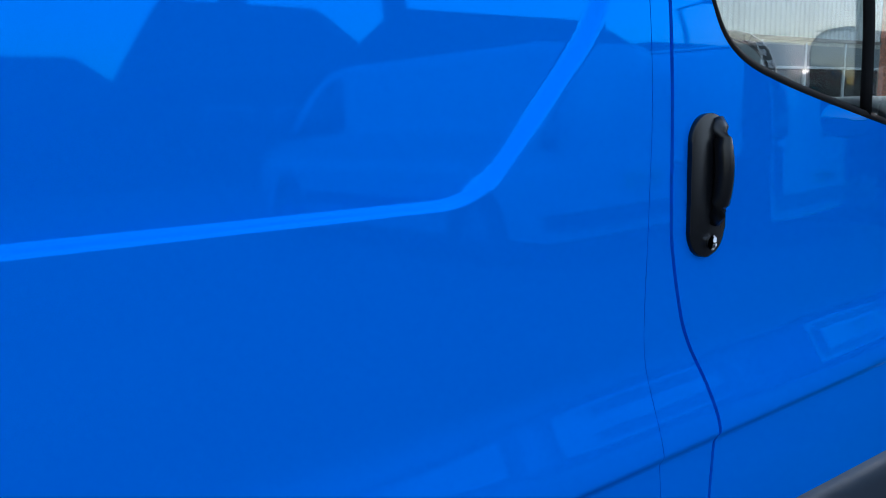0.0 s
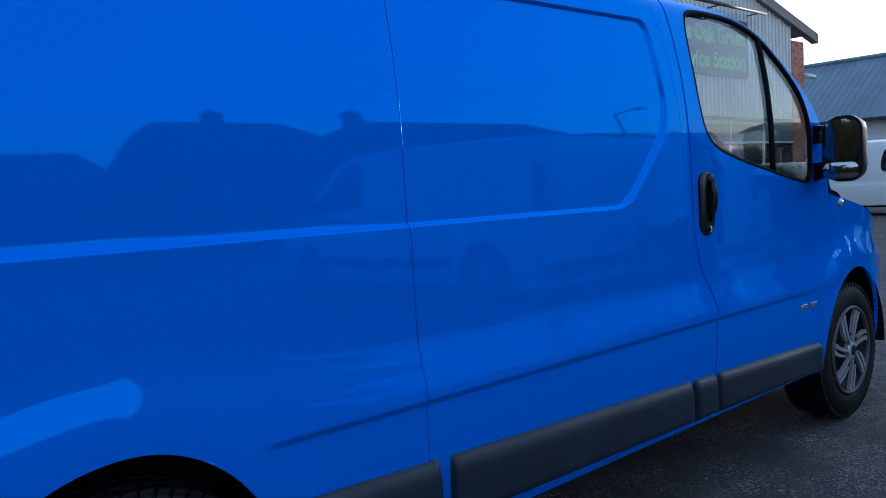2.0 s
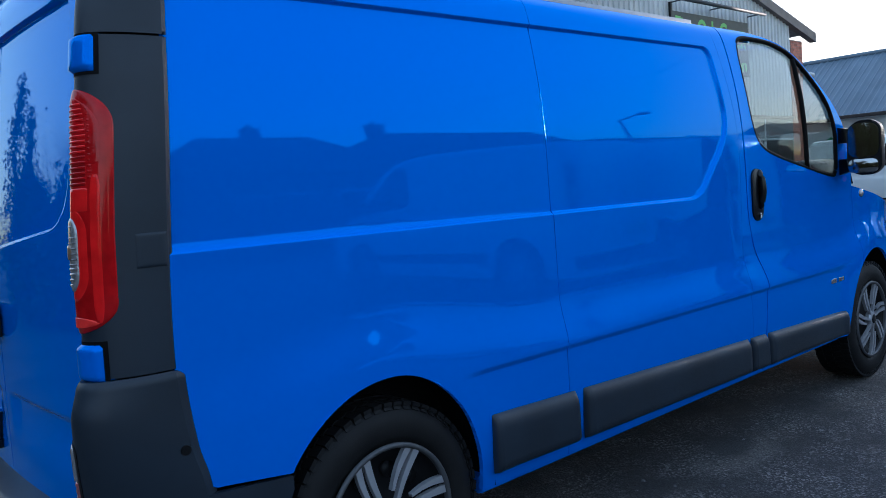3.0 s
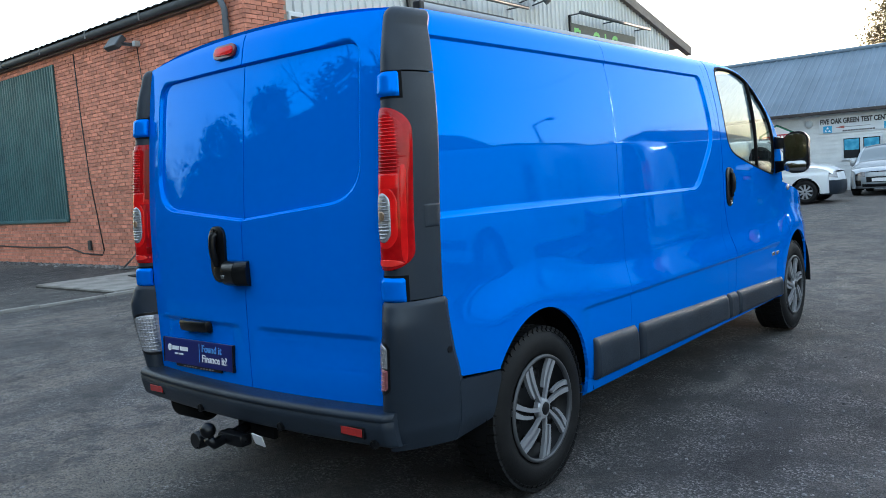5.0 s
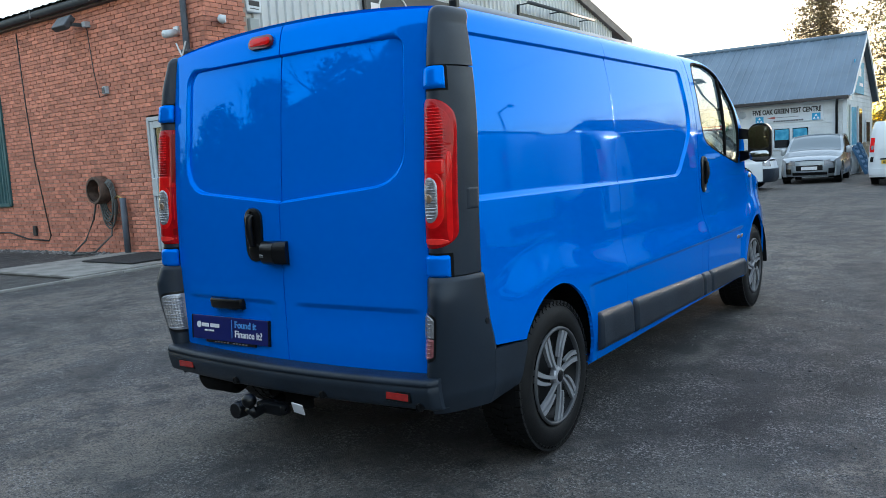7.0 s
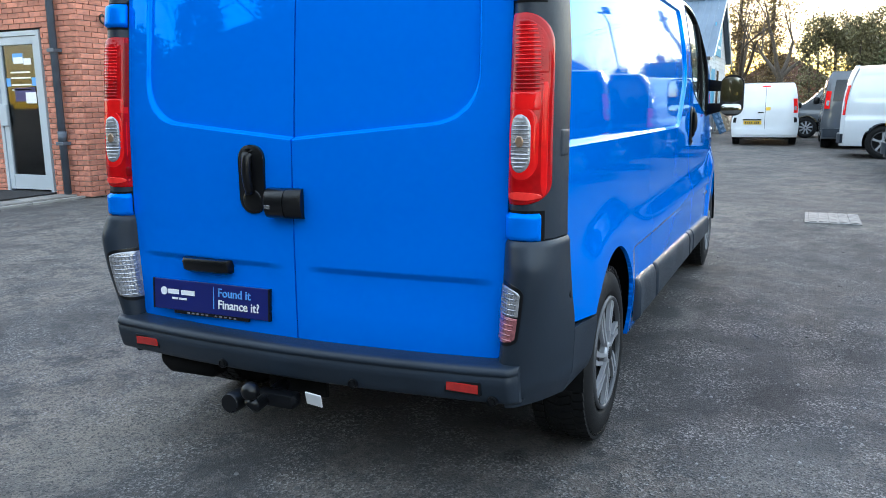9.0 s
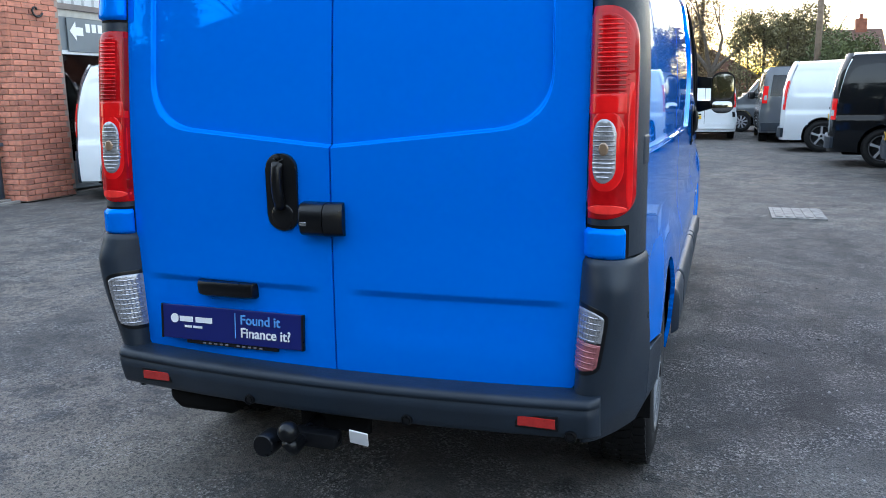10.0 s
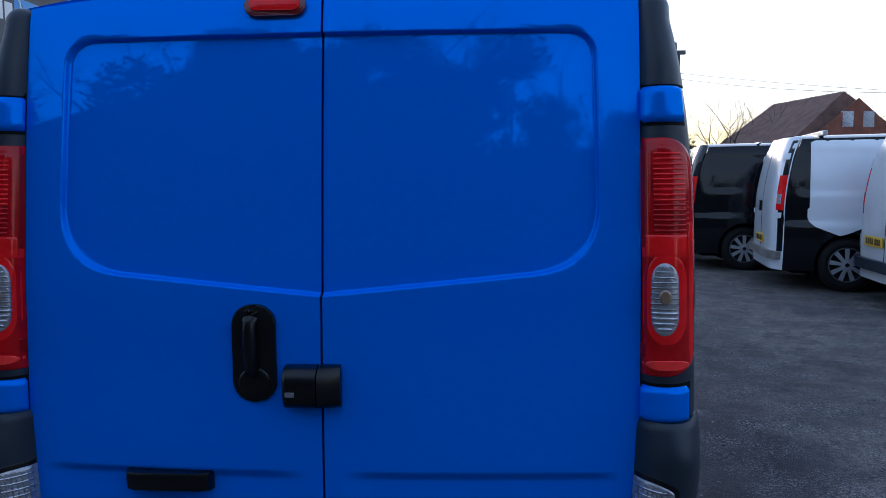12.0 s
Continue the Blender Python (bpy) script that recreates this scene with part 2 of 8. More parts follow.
def sheet(name, P, keep, material, parent=None, label="", skirt=None, flip=False):
    """A smooth sheet from a grid of points P[i, j]; keep[i, j] says which cells stay. skirt: a vector by which the rim is turned in."""
    ni, nj = P.shape[:2]
    idx = np.arange(ni * nj).reshape(ni, nj)
    q = np.stack([idx[:-1, :-1], idx[1:, :-1], idx[1:, 1:], idx[:-1, 1:]], -1)
    q = q[keep] if keep is not None else q.reshape(-1, 4)
    if flip:
        q = q[:, ::-1]
    used = np.unique(q)
    remap = np.full(ni * nj, -1)
    remap[used] = np.arange(len(used))
    q = remap[q]
    V = P.reshape(-1, 3)[used]
    if skirt is not None:
        e = np.concatenate([q[:, [0, 1]], q[:, [1, 2]], q[:, [2, 3]], q[:, [3, 0]]])
        key = np.sort(e, 1)
        _, inv, cnt = np.unique(key, axis=0, return_inverse=True, return_counts=True)
        rim = e[cnt[inv.ravel()] == 1]
        rv = np.unique(rim)
        n0 = len(V)
        # The rim is doubled, so that its edge stays crisp.
        top = {int(v): n0 + k for k, v in enumerate(rv)}
        low = {int(v): n0 + len(rv) + k for k, v in enumerate(rv)}
        V = np.concatenate([V, V[rv], V[rv] + np.array(skirt)])
        extra = [(top[int(b)], top[int(a)], low[int(a)], low[int(b)]) for a, b in rim]
        faces = q.tolist() + extra
    else:
        faces = q.tolist()
    return hang(name, mesh_of(name, V.tolist(), faces, material), parent, label)


def letters(text, size, material, m, parent, name="lettering", depth=0.002, align="CENTER", width=None, label="", bold=0.0):
    """Raised letters; m maps the writing's x, y, z to its parent's space."""
    cu = bpy.data.curves.new(name, "FONT")
    cu.body, cu.size, cu.extrude, cu.align_x, cu.align_y = text, size, depth / 2, align, "CENTER"
    cu.resolution_u, cu.offset = 3, bold
    tmp = bpy.data.objects.new(name, cu)
    me = bpy.data.meshes.new_from_object(tmp)
    bpy.data.objects.remove(tmp)
    bpy.data.curves.remove(cu)
    if width:
        xs = [v.co.x for v in me.vertices]
        k = width / (max(xs) - min(xs))
        me.transform(Matrix.Diagonal((k, 1, 1, 1)))
    me.transform(m)
    me.materials.clear()
    me.materials.append(material)
    return hang(name, me, parent, label)


def bars(places, m, material, parent, name="bar", depth=0.002):
    """Plain bars for writing that is not lettered: (x, y, width, height) each."""
    bm = bmesh.new()
    for x, y, w, h in places:
        r = bmesh.ops.create_cube(bm, size=1, matrix=m @ Matrix.Translation((x, y, 0)) @ Matrix.Diagonal((w, h, depth, 1)))
    return part(name, bm, material, parent)


def dense(poly, n=40):
    out = []
    for (a, b), (c, d) in zip(poly, poly[1:] + poly[:1]):
        for k in range(n):
            out.append((a + (c - a) * k / n, b + (d - b) * k / n))
    return out


# ---- the blue van: forms ----
BASE = curve_of([(0.25, 0.872), (0.31, 0.884), (0.45, 0.903), (0.60, 0.908), (0.86, 0.902), (1.13, 0.899), (1.375, 0.896),
                 (1.56, 0.883), (1.70, 0.862), (1.80, 0.842), (1.86, 0.823), (1.90, 0.785), (1.93, 0.72)])
PLAN = curve_of([(-0.8, 0.020), (-0.56, 0.013), (-0.2, 0.005), (0.4, 0.0), (2.6, 0.0), (3.0, 0.001), (3.3, 0.004), (3.7, 0.028), (4.0, 0.085), (4.2, 0.19), (4.33, 0.42)])
WHEEL_R, HUB_Z, AXLES = 0.332, 0.335, (0.0, 3.498)


def recess_side(x, z):
    """Below zero inside the pressed panel of the load bay's side."""
    low, top = 1.1415 - 0.0063 * (x - 0.77) - z, z - 1.790
    diag = (x - 1.700) * 0.72 - (z - 1.130) * 0.69
    front = x - 1.978 + 0.16 * np.maximum(z - 1.40, 0)
    return smax(smax(low, top, 0.004), smax(diag, front, 0.09), 0.05)


def half_width(x, z):
    x, z = np.asarray(x, float), np.asarray(z, float)
    y = BASE(z) - PLAN(x)
    hump = 0.09 * np.exp(-((x - 0.0) / 0.42) ** 2) + 0.10 * np.exp(-((x - 3.55) / 0.34) ** 2)
    flare = (0.026 - 0.011 * np.exp(-((x - 0.02) / 0.42) ** 2)) * step((0.865 + hump - z) / 0.175) * step((x + 0.62) / 0.42)
    lower = step((0.70 - z) / 0.022) * step((x - 0.26) / 0.12) * step((3.10 - x) / 0.10)
    y = y + flare - 0.011 * lower
    for ax in AXLES:
        r = np.hypot((x - ax), (z - HUB_Z) * 0.92)
        y = y + 0.007 * step((0.55 - r) / 0.16)
    y = y - 0.012 * step(-recess_side(x, z) / 0.014)
    return y


REAR = curve_of([(0.40, -0.750), (0.485, -0.750), (0.74, -0.748), (0.90, -0.745), (1.18, -0.736), (1.35, -0.721), (1.57, -0.698),
                 (1.79, -0.667), (1.88, -0.647), (1.95, -0.610)])


def recess_rear(y, z):
    a = np.abs(y)
    low, top, out = 1.172 + 0.095 * a - z, z - 1.794, a - 0.652 - 0.02 * (1.4 - z)
    return smax(smax(low, out, 0.16), smax(top, out, 0.07), 0.004)


def rear_x(y, z):
    y, z = np.asarray(y, float), np.asarray(z, float)
    x = REAR(z) + 0.037 * (y / 0.75) ** 2
    a = np.abs(y)
    span = step((a - 0.03) / 0.10) * step((0.72 - a) / 0.09)
    dip = span * step((0.760 - z) / 0.028) * (1 - step((0.732 - z) / 0.16))
    x = x + 0.012 * dip
    return x + 0.017 * step(-recess_rear(y, z) / 0.009)


PILLAR_EDGE = curve_of([(0.50, -0.525), (0.62, -0.540), (0.70, -0.560), (0.887, -0.577), (1.144, -0.566), (1.50, -0.535), (1.79, -0.500), (1.93, -0.47)])


def corner(s, z, off=0.0, edge=None, boxy=0.004, pull=0.050, lead=0.022, draw=0.0):
    """The rear corner from the door's edge (s = 0) round to the side (s = 1), for the right side. It swells rearwards by about three
    quarters of pull; lead and draw say how far out its ridge lies; off: how far it stands out."""
    s, z = np.asarray(s, float), np.asarray(z, float)
    xe = PILLAR_EDGE(z) if edge is None else edge
    zc = np.minimum(z, 1.815)
    ys = half_width(xe, zc) + 0.012 * step(-recess_side(xe, zc) / 0.014) + np.zeros_like(s)
    y0 = np.minimum(0.752 - 0.022 * np.clip((0.9 - z) / 0.42, 0, 1), ys - 0.035)
    x0 = REAR(z) + 0.036 - boxy
    pull = pull * (1 - 0.45 * step((z - 1.70) / 0.18))
    c1y, c2y, cx = y0 + lead, ys - 0.004 - draw, x0 - pull
    b0, b1, b2, b3 = (1 - s) ** 3, 3 * s * (1 - s) ** 2, 3 * s ** 2 * (1 - s), s ** 3
    x, y = (b0 * x0 + b1 * cx + b2 * cx + b3 * xe), (b0 * y0 + b1 * c1y + b2 * c2y + b3 * ys)
    d0, d1, d2 = 3 * (1 - s) ** 2, 6 * s * (1 - s), 3 * s ** 2
    dx, dy = d0 * (cx - x0) + d2 * (xe - cx), d0 * (c1y - y0) + d1 * (c2y - c1y) + d2 * (ys - c2y)
    n = np.hypot(dx, dy) + 1e-9
    return np.stack([x - off * dy / n, -(y + off * dx / n), z + np.zeros_like(s)], -1)


def bumper_corner(s, z, off=0.0, edge=None):
    """The grey bumper's corner: a ridge that stands behind the doors and runs in towards the bar lower down."""
    z = np.asarray(z, float)
    low, high = step((0.80 - z) / 0.42), step((z - 0.80) / 0.088)
    return corner(s, z, off, edge, boxy=0.006, pull=0.098 - 0.040 * low - 0.030 * high, lead=0.056 - 0.056 * low - 0.02 * high, draw=0.004 + 0.080 * low)


def mirror_y(P):
    return P * np.array([1, -1, 1])


def spline(points, n=260):
    """A closed smooth line through control points."""
    p = np.array(points, float)
    m, out = len(p), []
    for i in range(m):
        a, b, c, d = p[i - 1], p[i], p[(i + 1) % m], p[(i + 2) % m]
        for t in np.linspace(0, 1, n // m, endpoint=False):
            out.append(0.5 * (2 * b + (c - a) * t + (2 * a - 5 * b + 4 * c - d) * t * t + (3 * b - a - 3 * c + d) * t ** 3))
    return np.array(out)


def inside(poly, x, z):
    r = np.zeros(x.shape, bool)
    for (ax, az), (bx, bz) in zip(poly, np.roll(poly, -1, 0)):
        c = (az > z) != (bz > z)
        with np.errstate(divide="ignore", invalid="ignore"):
            r ^= c & (x < (bx - ax) * (z - az) / (bz - az) + ax)
    return r


def cut(X, Z, keep, poly, outside=False):
    """Takes the inside of a line (or what is outside it) from a grid and lays the rim on the line."""
    cx, cz = (X[:-1, :-1] + X[1:, 1:]) / 2, (Z[:-1, :-1] + Z[1:, 1:]) / 2
    ins = inside(poly, cx, cz)
    gone = ~ins if outside else ins
    stay = keep & ~gone
    tg, ts = np.zeros(X.shape, bool), np.zeros(X.shape, bool)
    for di in (0, 1):
        for dj in (0, 1):
            tg[di:X.shape[0] - 1 + di, dj:X.shape[1] - 1 + dj] |= gone
            ts[di:X.shape[0] - 1 + di, dj:X.shape[1] - 1 + dj] |= stay
    ii, jj = np.where(tg & ts)
    for i, j in zip(ii, jj):
        d = (poly[:, 0] - X[i, j]) ** 2 + (poly[:, 1] - Z[i, j]) ** 2
        k = int(np.argmin(d))
        if d[k] < 0.03 ** 2:
            X[i, j], Z[i, j] = poly[k]
    return stay


def arch_line(ax, rear=0.398, front=0.338, top=0.413):
    a = np.linspace(0, 2 * math.pi, 240, endpoint=False)
    r = np.where(np.cos(a) < 0, rear, front)
    return np.stack([ax + 0.006 + r * np.cos(a), HUB_Z + top * np.sin(a)], -1)


WINDOW = spline([(2.165, 1.68), (2.175, 1.54), (2.205, 1.415), (2.27, 1.345), (2.41, 1.298), (2.70, 1.236), (3.00, 1.180), (3.075, 1.195),
                 (3.095, 1.30), (3.085, 1.46), (2.99, 1.605), (2.75, 1.780), (2.56, 1.842), (2.37, 1.856), (2.215, 1.846), (2.170, 1.79)], 320)
DOOR_REAR = curve_of([(0.30, 2.170), (0.48, 2.185), (0.66, 2.200), (0.70, 2.206), (0.775, 2.190), (0.92, 2.126), (1.08, 2.098), (1.22, 2.097), (1.43, 2.088), (1.63, 2.076), (1.90, 2.050)])
PILLAR_LINE = curve_of([(0.30, 2.062), (0.61, 2.058), (0.79, 2.044), (0.90, 2.034), (1.08, 2.042), (1.25, 2.048), (1.43, 2.040), (1.63, 2.010), (1.90, 1.960)])
DOOR_FRONT = curve_of([(0.30, 3.10), (0.72, 3.300), (0.85, 3.275), (1.10, 3.265), (1.30, 3.268), (1.90, 3.27)])
TOP = curve_of([(-0.6, 1.886), (2.30, 1.894), (2.45, 1.885), (2.60, 1.858), (2.75, 1.806), (2.90, 1.706), (3.10, 1.552), (3.20, 1.435), (3.27, 1.285), (3.33, 1.120), (3.6, 1.06),
                (3.9, 0.985), (4.15, 0.88), (4.32, 0.74)])


def side_sheet(name, xl, xr, zb, nu, nv, parent, label="", side=-1, cuts=(), material=None, zgrid=None, ztop=None):
    u = np.linspace(0, 1, nu)[:, None]
    v = np.linspace(0, 1, nv)
    if nv > 150:
        dense_at = lambda c, w, n: np.linspace((c - w - zb) / (1.89 - zb), (c + w - zb) / (1.89 - zb), n)
        v = np.unique(np.concatenate([np.linspace(0, 1, nv - 90), dense_at(1.135, 0.02, 40), dense_at(1.783, 0.02, 30), dense_at(0.692, 0.02, 24)]))
    v = v[None, :]
    nv = v.shape[1]
    xm = xl(1.0) + (xr(1.0) - xl(1.0)) * u
    zt = TOP(xm) if ztop is None else ztop(xm)
    Z = zb + (zt - zb) * v
    X = xl(Z) + (xr(Z) - xl(Z)) * u
    keep = np.ones((nu - 1, nv - 1), bool)
    for poly in cuts:
        keep = cut(X, Z, keep, poly)
    Y = side * half_width(X, Z)
    return sheet(name, np.stack([X, Y, Z], -1), keep, material or PAINT_BLUE, parent, label, skirt=(0, -side * 0.016, 0), flip=side > 0)


def moulding(x0, x1, parent, side=-1, name="side_moulding"):
    """One grey rubbing strip on the lower side, thick and rounded at its edges."""
    u = np.concatenate([[0, 0.004, 0.012, 0.03], np.linspace(0.06, 0.94, 24), [0.97, 0.988, 0.996, 1]])[:, None]
    v = np.array([0, 0.02, 0.06, 0.12, 0.2, 0.35, 0.5, 0.65, 0.75, 0.82, 0.88, 0.93, 0.97, 1.0])[None, :]
    L = x1 - x0
    X = x0 + L * u + 0 * v
    zt, zb = 0.549 - 0.0352 * (X - 0.385), 0.358 - 0.013 * (X - 0.385)
    Z = zb + (zt - zb) * v
    rim = np.minimum(np.minimum(u * L, (1 - u) * L) / 0.012, 1) ** 0.5
    prof = np.where(v > 0.62, np.sqrt(np.maximum(0, 1 - ((v - 0.62) / 0.38) ** 2.4)), np.minimum(1, (v / 0.10)) ** 0.5)
    Y = side * (half_width(X, 0 * Z + 0.52) - 0.004 + 0.030 * prof * rim)
    return sheet(name, np.stack([X, Y, Z], -1), None, PLASTIC, parent, flip=side > 0)


def wheel(parent, x, side, name="wheel"):
    """A tyre with shoulder lugs and a swirled seven-arm wheel trim; the outer face looks to the side."""
    y = side * 0.795
    w = hang(name, mesh_of("wheel_well_disc", *disc_mesh(0.205, 0.0, 40), ALLOY_DARK), parent)
    w.matrix_basis = pose(x, y, HUB_Z, 0, 0, 0 if side < 0 else 180)
    for nm, me in WHEEL_PARTS:
        hang(nm, me, w)
    return w


def disc_mesh(r, y, n):
    v = [(r * math.cos(2 * math.pi * k / n), y, r * math.sin(2 * math.pi * k / n)) for k in range(n)]
    return v, [tuple(range(n))]


def wheel_meshes(R=WHEEL_R, style="swirl", silver=None):
    silver = silver or ALLOY
    out = []
    bm = lathe([(0.205, 0.085), (0.222, 0.092), (0.228, 0.098), (R * 0.72, 0.104), (R * 0.80, 0.106), (R * 0.86, 0.103), (R * 0.905, 0.097), (R * 0.94, 0.089), (R * 0.965, 0.080), (R * 0.985, 0.068), (R * 0.99, 0.045),
                (R * 0.99, -0.05), (R * 0.985, -0.078), (R * 0.93, -0.106), (R * 0.80, -0.118), (0.205, -0.085)], 72)
    for v in bm.verts:
        v.co.y *= -1
    me = bpy.data.meshes.new("tyre")
    bmesh.ops.recalc_face_normals(bm, faces=bm.faces[:])
    bm.to_mesh(me); bm.free()
    me.polygons.foreach_set("use_smooth", [True] * len(me.polygons))
    me.materials.append(RUBBER)
    out.append(("tyre", me))
    # Tread: shoulder lugs and two rows of blocks round the tyre.
    bm = bmesh.new()
    n = 58
    for k in range(n):
        a = 2 * math.pi * k / n
        rot = Matrix.Rotation(-a, 4, "Y")
        for yy, wd, dr, tw in ((-0.070, 0.042, 0.0, 0.10), (0.080, 0.042, 0.0, -0.10), (-0.027, 0.044, 0.002, 0.35), (0.027, 0.044, 0.002, -0.35)):
            a2 = a + (math.pi / n if abs(yy) < 0.05 else 0)
            rot2 = Matrix.Rotation(-a2, 4, "Y")
            bmesh.ops.create_cube(bm, size=1, matrix=rot2 @ Matrix.Translation((R * 0.986 + dr, yy, 0)) @ Matrix.Rotation(tw, 4, "X")
                                  @ Matrix.Diagonal((0.011, wd, 2 * math.pi * R / n * 0.82, 1)))
        # short lugs that run down the sidewall
        bmesh.ops.create_cube(bm, size=1, matrix=rot @ Matrix.Translation((R * 0.958, -0.0850, 0)) @ Matrix.Rotation(0.60, 4, "Z")
                              @ Matrix.Diagonal((0.020, 0.007, 2 * math.pi * R / n * 0.66, 1)))
    me = bpy.data.meshes.new("tread")
    bm.to_mesh(me); bm.free()
    me.materials.append(RUBBER)
    out.append(("tread", me))
    # Wheel trim.
    bm = lathe([(0.219, -0.098), (0.217, -0.106), (0.208, -0.108), (0.203, -0.102), (0.203, -0.090)], 72)
    me = bpy.data.meshes.new("rim_edge")
    bmesh.ops.recalc_face_normals(bm, faces=bm.faces[:])
    bm.to_mesh(me); bm.free()
    me.polygons.foreach_set("use_smooth", [True] * len(me.polygons))
    me.materials.append(RIM_EDGE)
    out.append(("rim_edge", me))
    bm = bmesh.new()
    if style == "swirl":
        for k in range(7):
            a = 2 * math.pi * k / 7 + 0.22
            for lat, w0, w1, r0 in ((-0.0160, 0.012, 0.0235, 0.034), (0.0160, 0.010, 0.0235, 0.078)):
                o = []
                for t in np.linspace(0, 1, 7):
                    r = r0 + (0.206 - r0) * t
                    c = lat * (0.82 + 0.18 * t) + 0.034 * (1 - r / 0.206) + 0.008 * math.sin(math.pi * t) - (0.008 if r0 < 0.05 else 0.0) * (1 - t)
                    o.append((r, c, w0 + (w1 - w0) * t))
                line = [(r, c + w / 2) for r, c, w in o] + [(r, c - w / 2) for r, c, w in reversed(o)]
                prism(line, 0.016, lambda u, v, d, a=a: (u * math.cos(a) - v * math.sin(a), -0.100 - 0.010 * (1 - u / 0.2) + d, u * math.sin(a) + v * math.cos(a)), bm)
        lathe([(0.0, -0.111), (0.030, -0.111), (0.038, -0.108), (0.043, -0.100), (0.043, -0.08)], 32, bm=bm)
    else:
        for k in range(9 if style == "nine" else 5):
            n2 = 9 if style == "nine" else 5
            a = 2 * math.pi * k / n2 + math.pi / 2
            wd = 0.052 if n2 == 9 else 0.045
            line = [(0.03, -0.020), (0.10, -wd * 0.42), (0.206, -wd * 0.55), (0.206, wd * 0.55), (0.10, wd * 0.42), (0.03, 0.020)]
            prism(line, 0.016, lambda u, v, d, a=a: (u * math.cos(a) - v * math.sin(a), -0.100 - 0.008 * (1 - u / 0.2) + d, u * math.sin(a) + v * math.cos(a)), bm)
        lathe([(0.0, -0.112), (0.030, -0.112), (0.055, -0.106), (0.062, -0.09)], 32, bm=bm)
    me = bpy.data.meshes.new("wheel_trim")
    bmesh.ops.recalc_face_normals(bm, faces=bm.faces[:])
    bm.to_mesh(me); bm.free()
    me.materials.append(silver)
    out.append(("wheel_trim", me))
    bm = lathe([(0.0, -0.116), (0.020, -0.116), (0.026, -0.113), (0.027, -0.108)], 28)
    me = bpy.data.meshes.new("centre_cap")
    bmesh.ops.recalc_face_normals(bm, faces=bm.faces[:])
    bm.to_mesh(me); bm.free()
    me.polygons.foreach_set("use_smooth", [True] * len(me.polygons))
    me.materials.append(ALLOY_DARK)
    out.append(("centre_cap", me))
    # the dark steel wheel seen between the arms, with its holes as shallow cups
    bm = lathe([(0.204, -0.092), (0.195, -0.060), (0.16, -0.045), (0.06, -0.052), (0.0, -0.052)], 48)
    for k in range(9):
        a = 2 * math.pi * k / 9
        bmesh.ops.create_cone(bm, cap_ends=True, segments=12, radius1=0.020, radius2=0.024, depth=0.014,
                              matrix=Matrix.Translation((0.135 * math.cos(a), -0.052, 0.135 * math.sin(a))) @ Matrix.Rotation(math.pi / 2, 4, "X"))
    me = bpy.data.meshes.new("steel_wheel")
    bmesh.ops.recalc_face_normals(bm, faces=bm.faces[:])
    bm.to_mesh(me); bm.free()
    me.polygons.foreach_set("use_smooth", [True] * len(me.polygons))
    me.materials.append(ALLOY_DARK)
    out.append(("steel_wheel", me))
    return out


WHEEL_PARTS = wheel_meshes()


def lamp_patch(name, s0, s1, z0, z1, off, material, parent, side, shape=None, bulge=0.006, ns=22, nz=40, label="", both=False, low=None, path=corner, lead=0.30, curl=2.0):
    """A lens that follows the rear corner; shape: a rounded outer edge of that many metres; both: the inner edge too."""
    s = np.linspace(0, 1, ns)[:, None]
    z = (z0 + (z1 - z0) * (0.5 - 0.5 * np.cos(math.pi * np.linspace(0, 1, nz))))[None, :]
    q = (z - z0) / (z1 - z0)
    wide = 1 + 0 * z
    if shape:
        e = np.clip(np.minimum((z - z0) / (low or shape), (z1 - z) / shape), 0, 1)
        wide = np.maximum(0, 1 - (1 - e) ** curl) ** (1 / curl)
    S = s0 + np.maximum(s1 * (lead + (1 - lead) * wide) - s0, 0.004) * s
    if both:
        S = (s0 + s1) / 2 + (s1 - s0) / 2 * np.maximum(0.04, wide) * (2 * s - 1)
    edge = np.minimum(np.minimum(s, 1 - s) * 10, 1) * np.minimum(np.minimum(q, 1 - q) * 20, 1)
    P = path(S, z + 0 * s, off + bulge * np.sqrt(np.clip(edge, 0, 1)))
    if side > 0:
        P = mirror_y(P)
    return sheet(name, P, None, material, parent, label, skirt=(0.012, -side * 0.004, 0), flip=side < 0)


def solid_pane(ob):
    """Gives a sheet the thickness of glass and lets daylight through it."""
    md = ob.modifiers.new("thickness", "SOLIDIFY")
    md.thickness, md.offset = 0.004, -1
    ob.visible_shadow = False


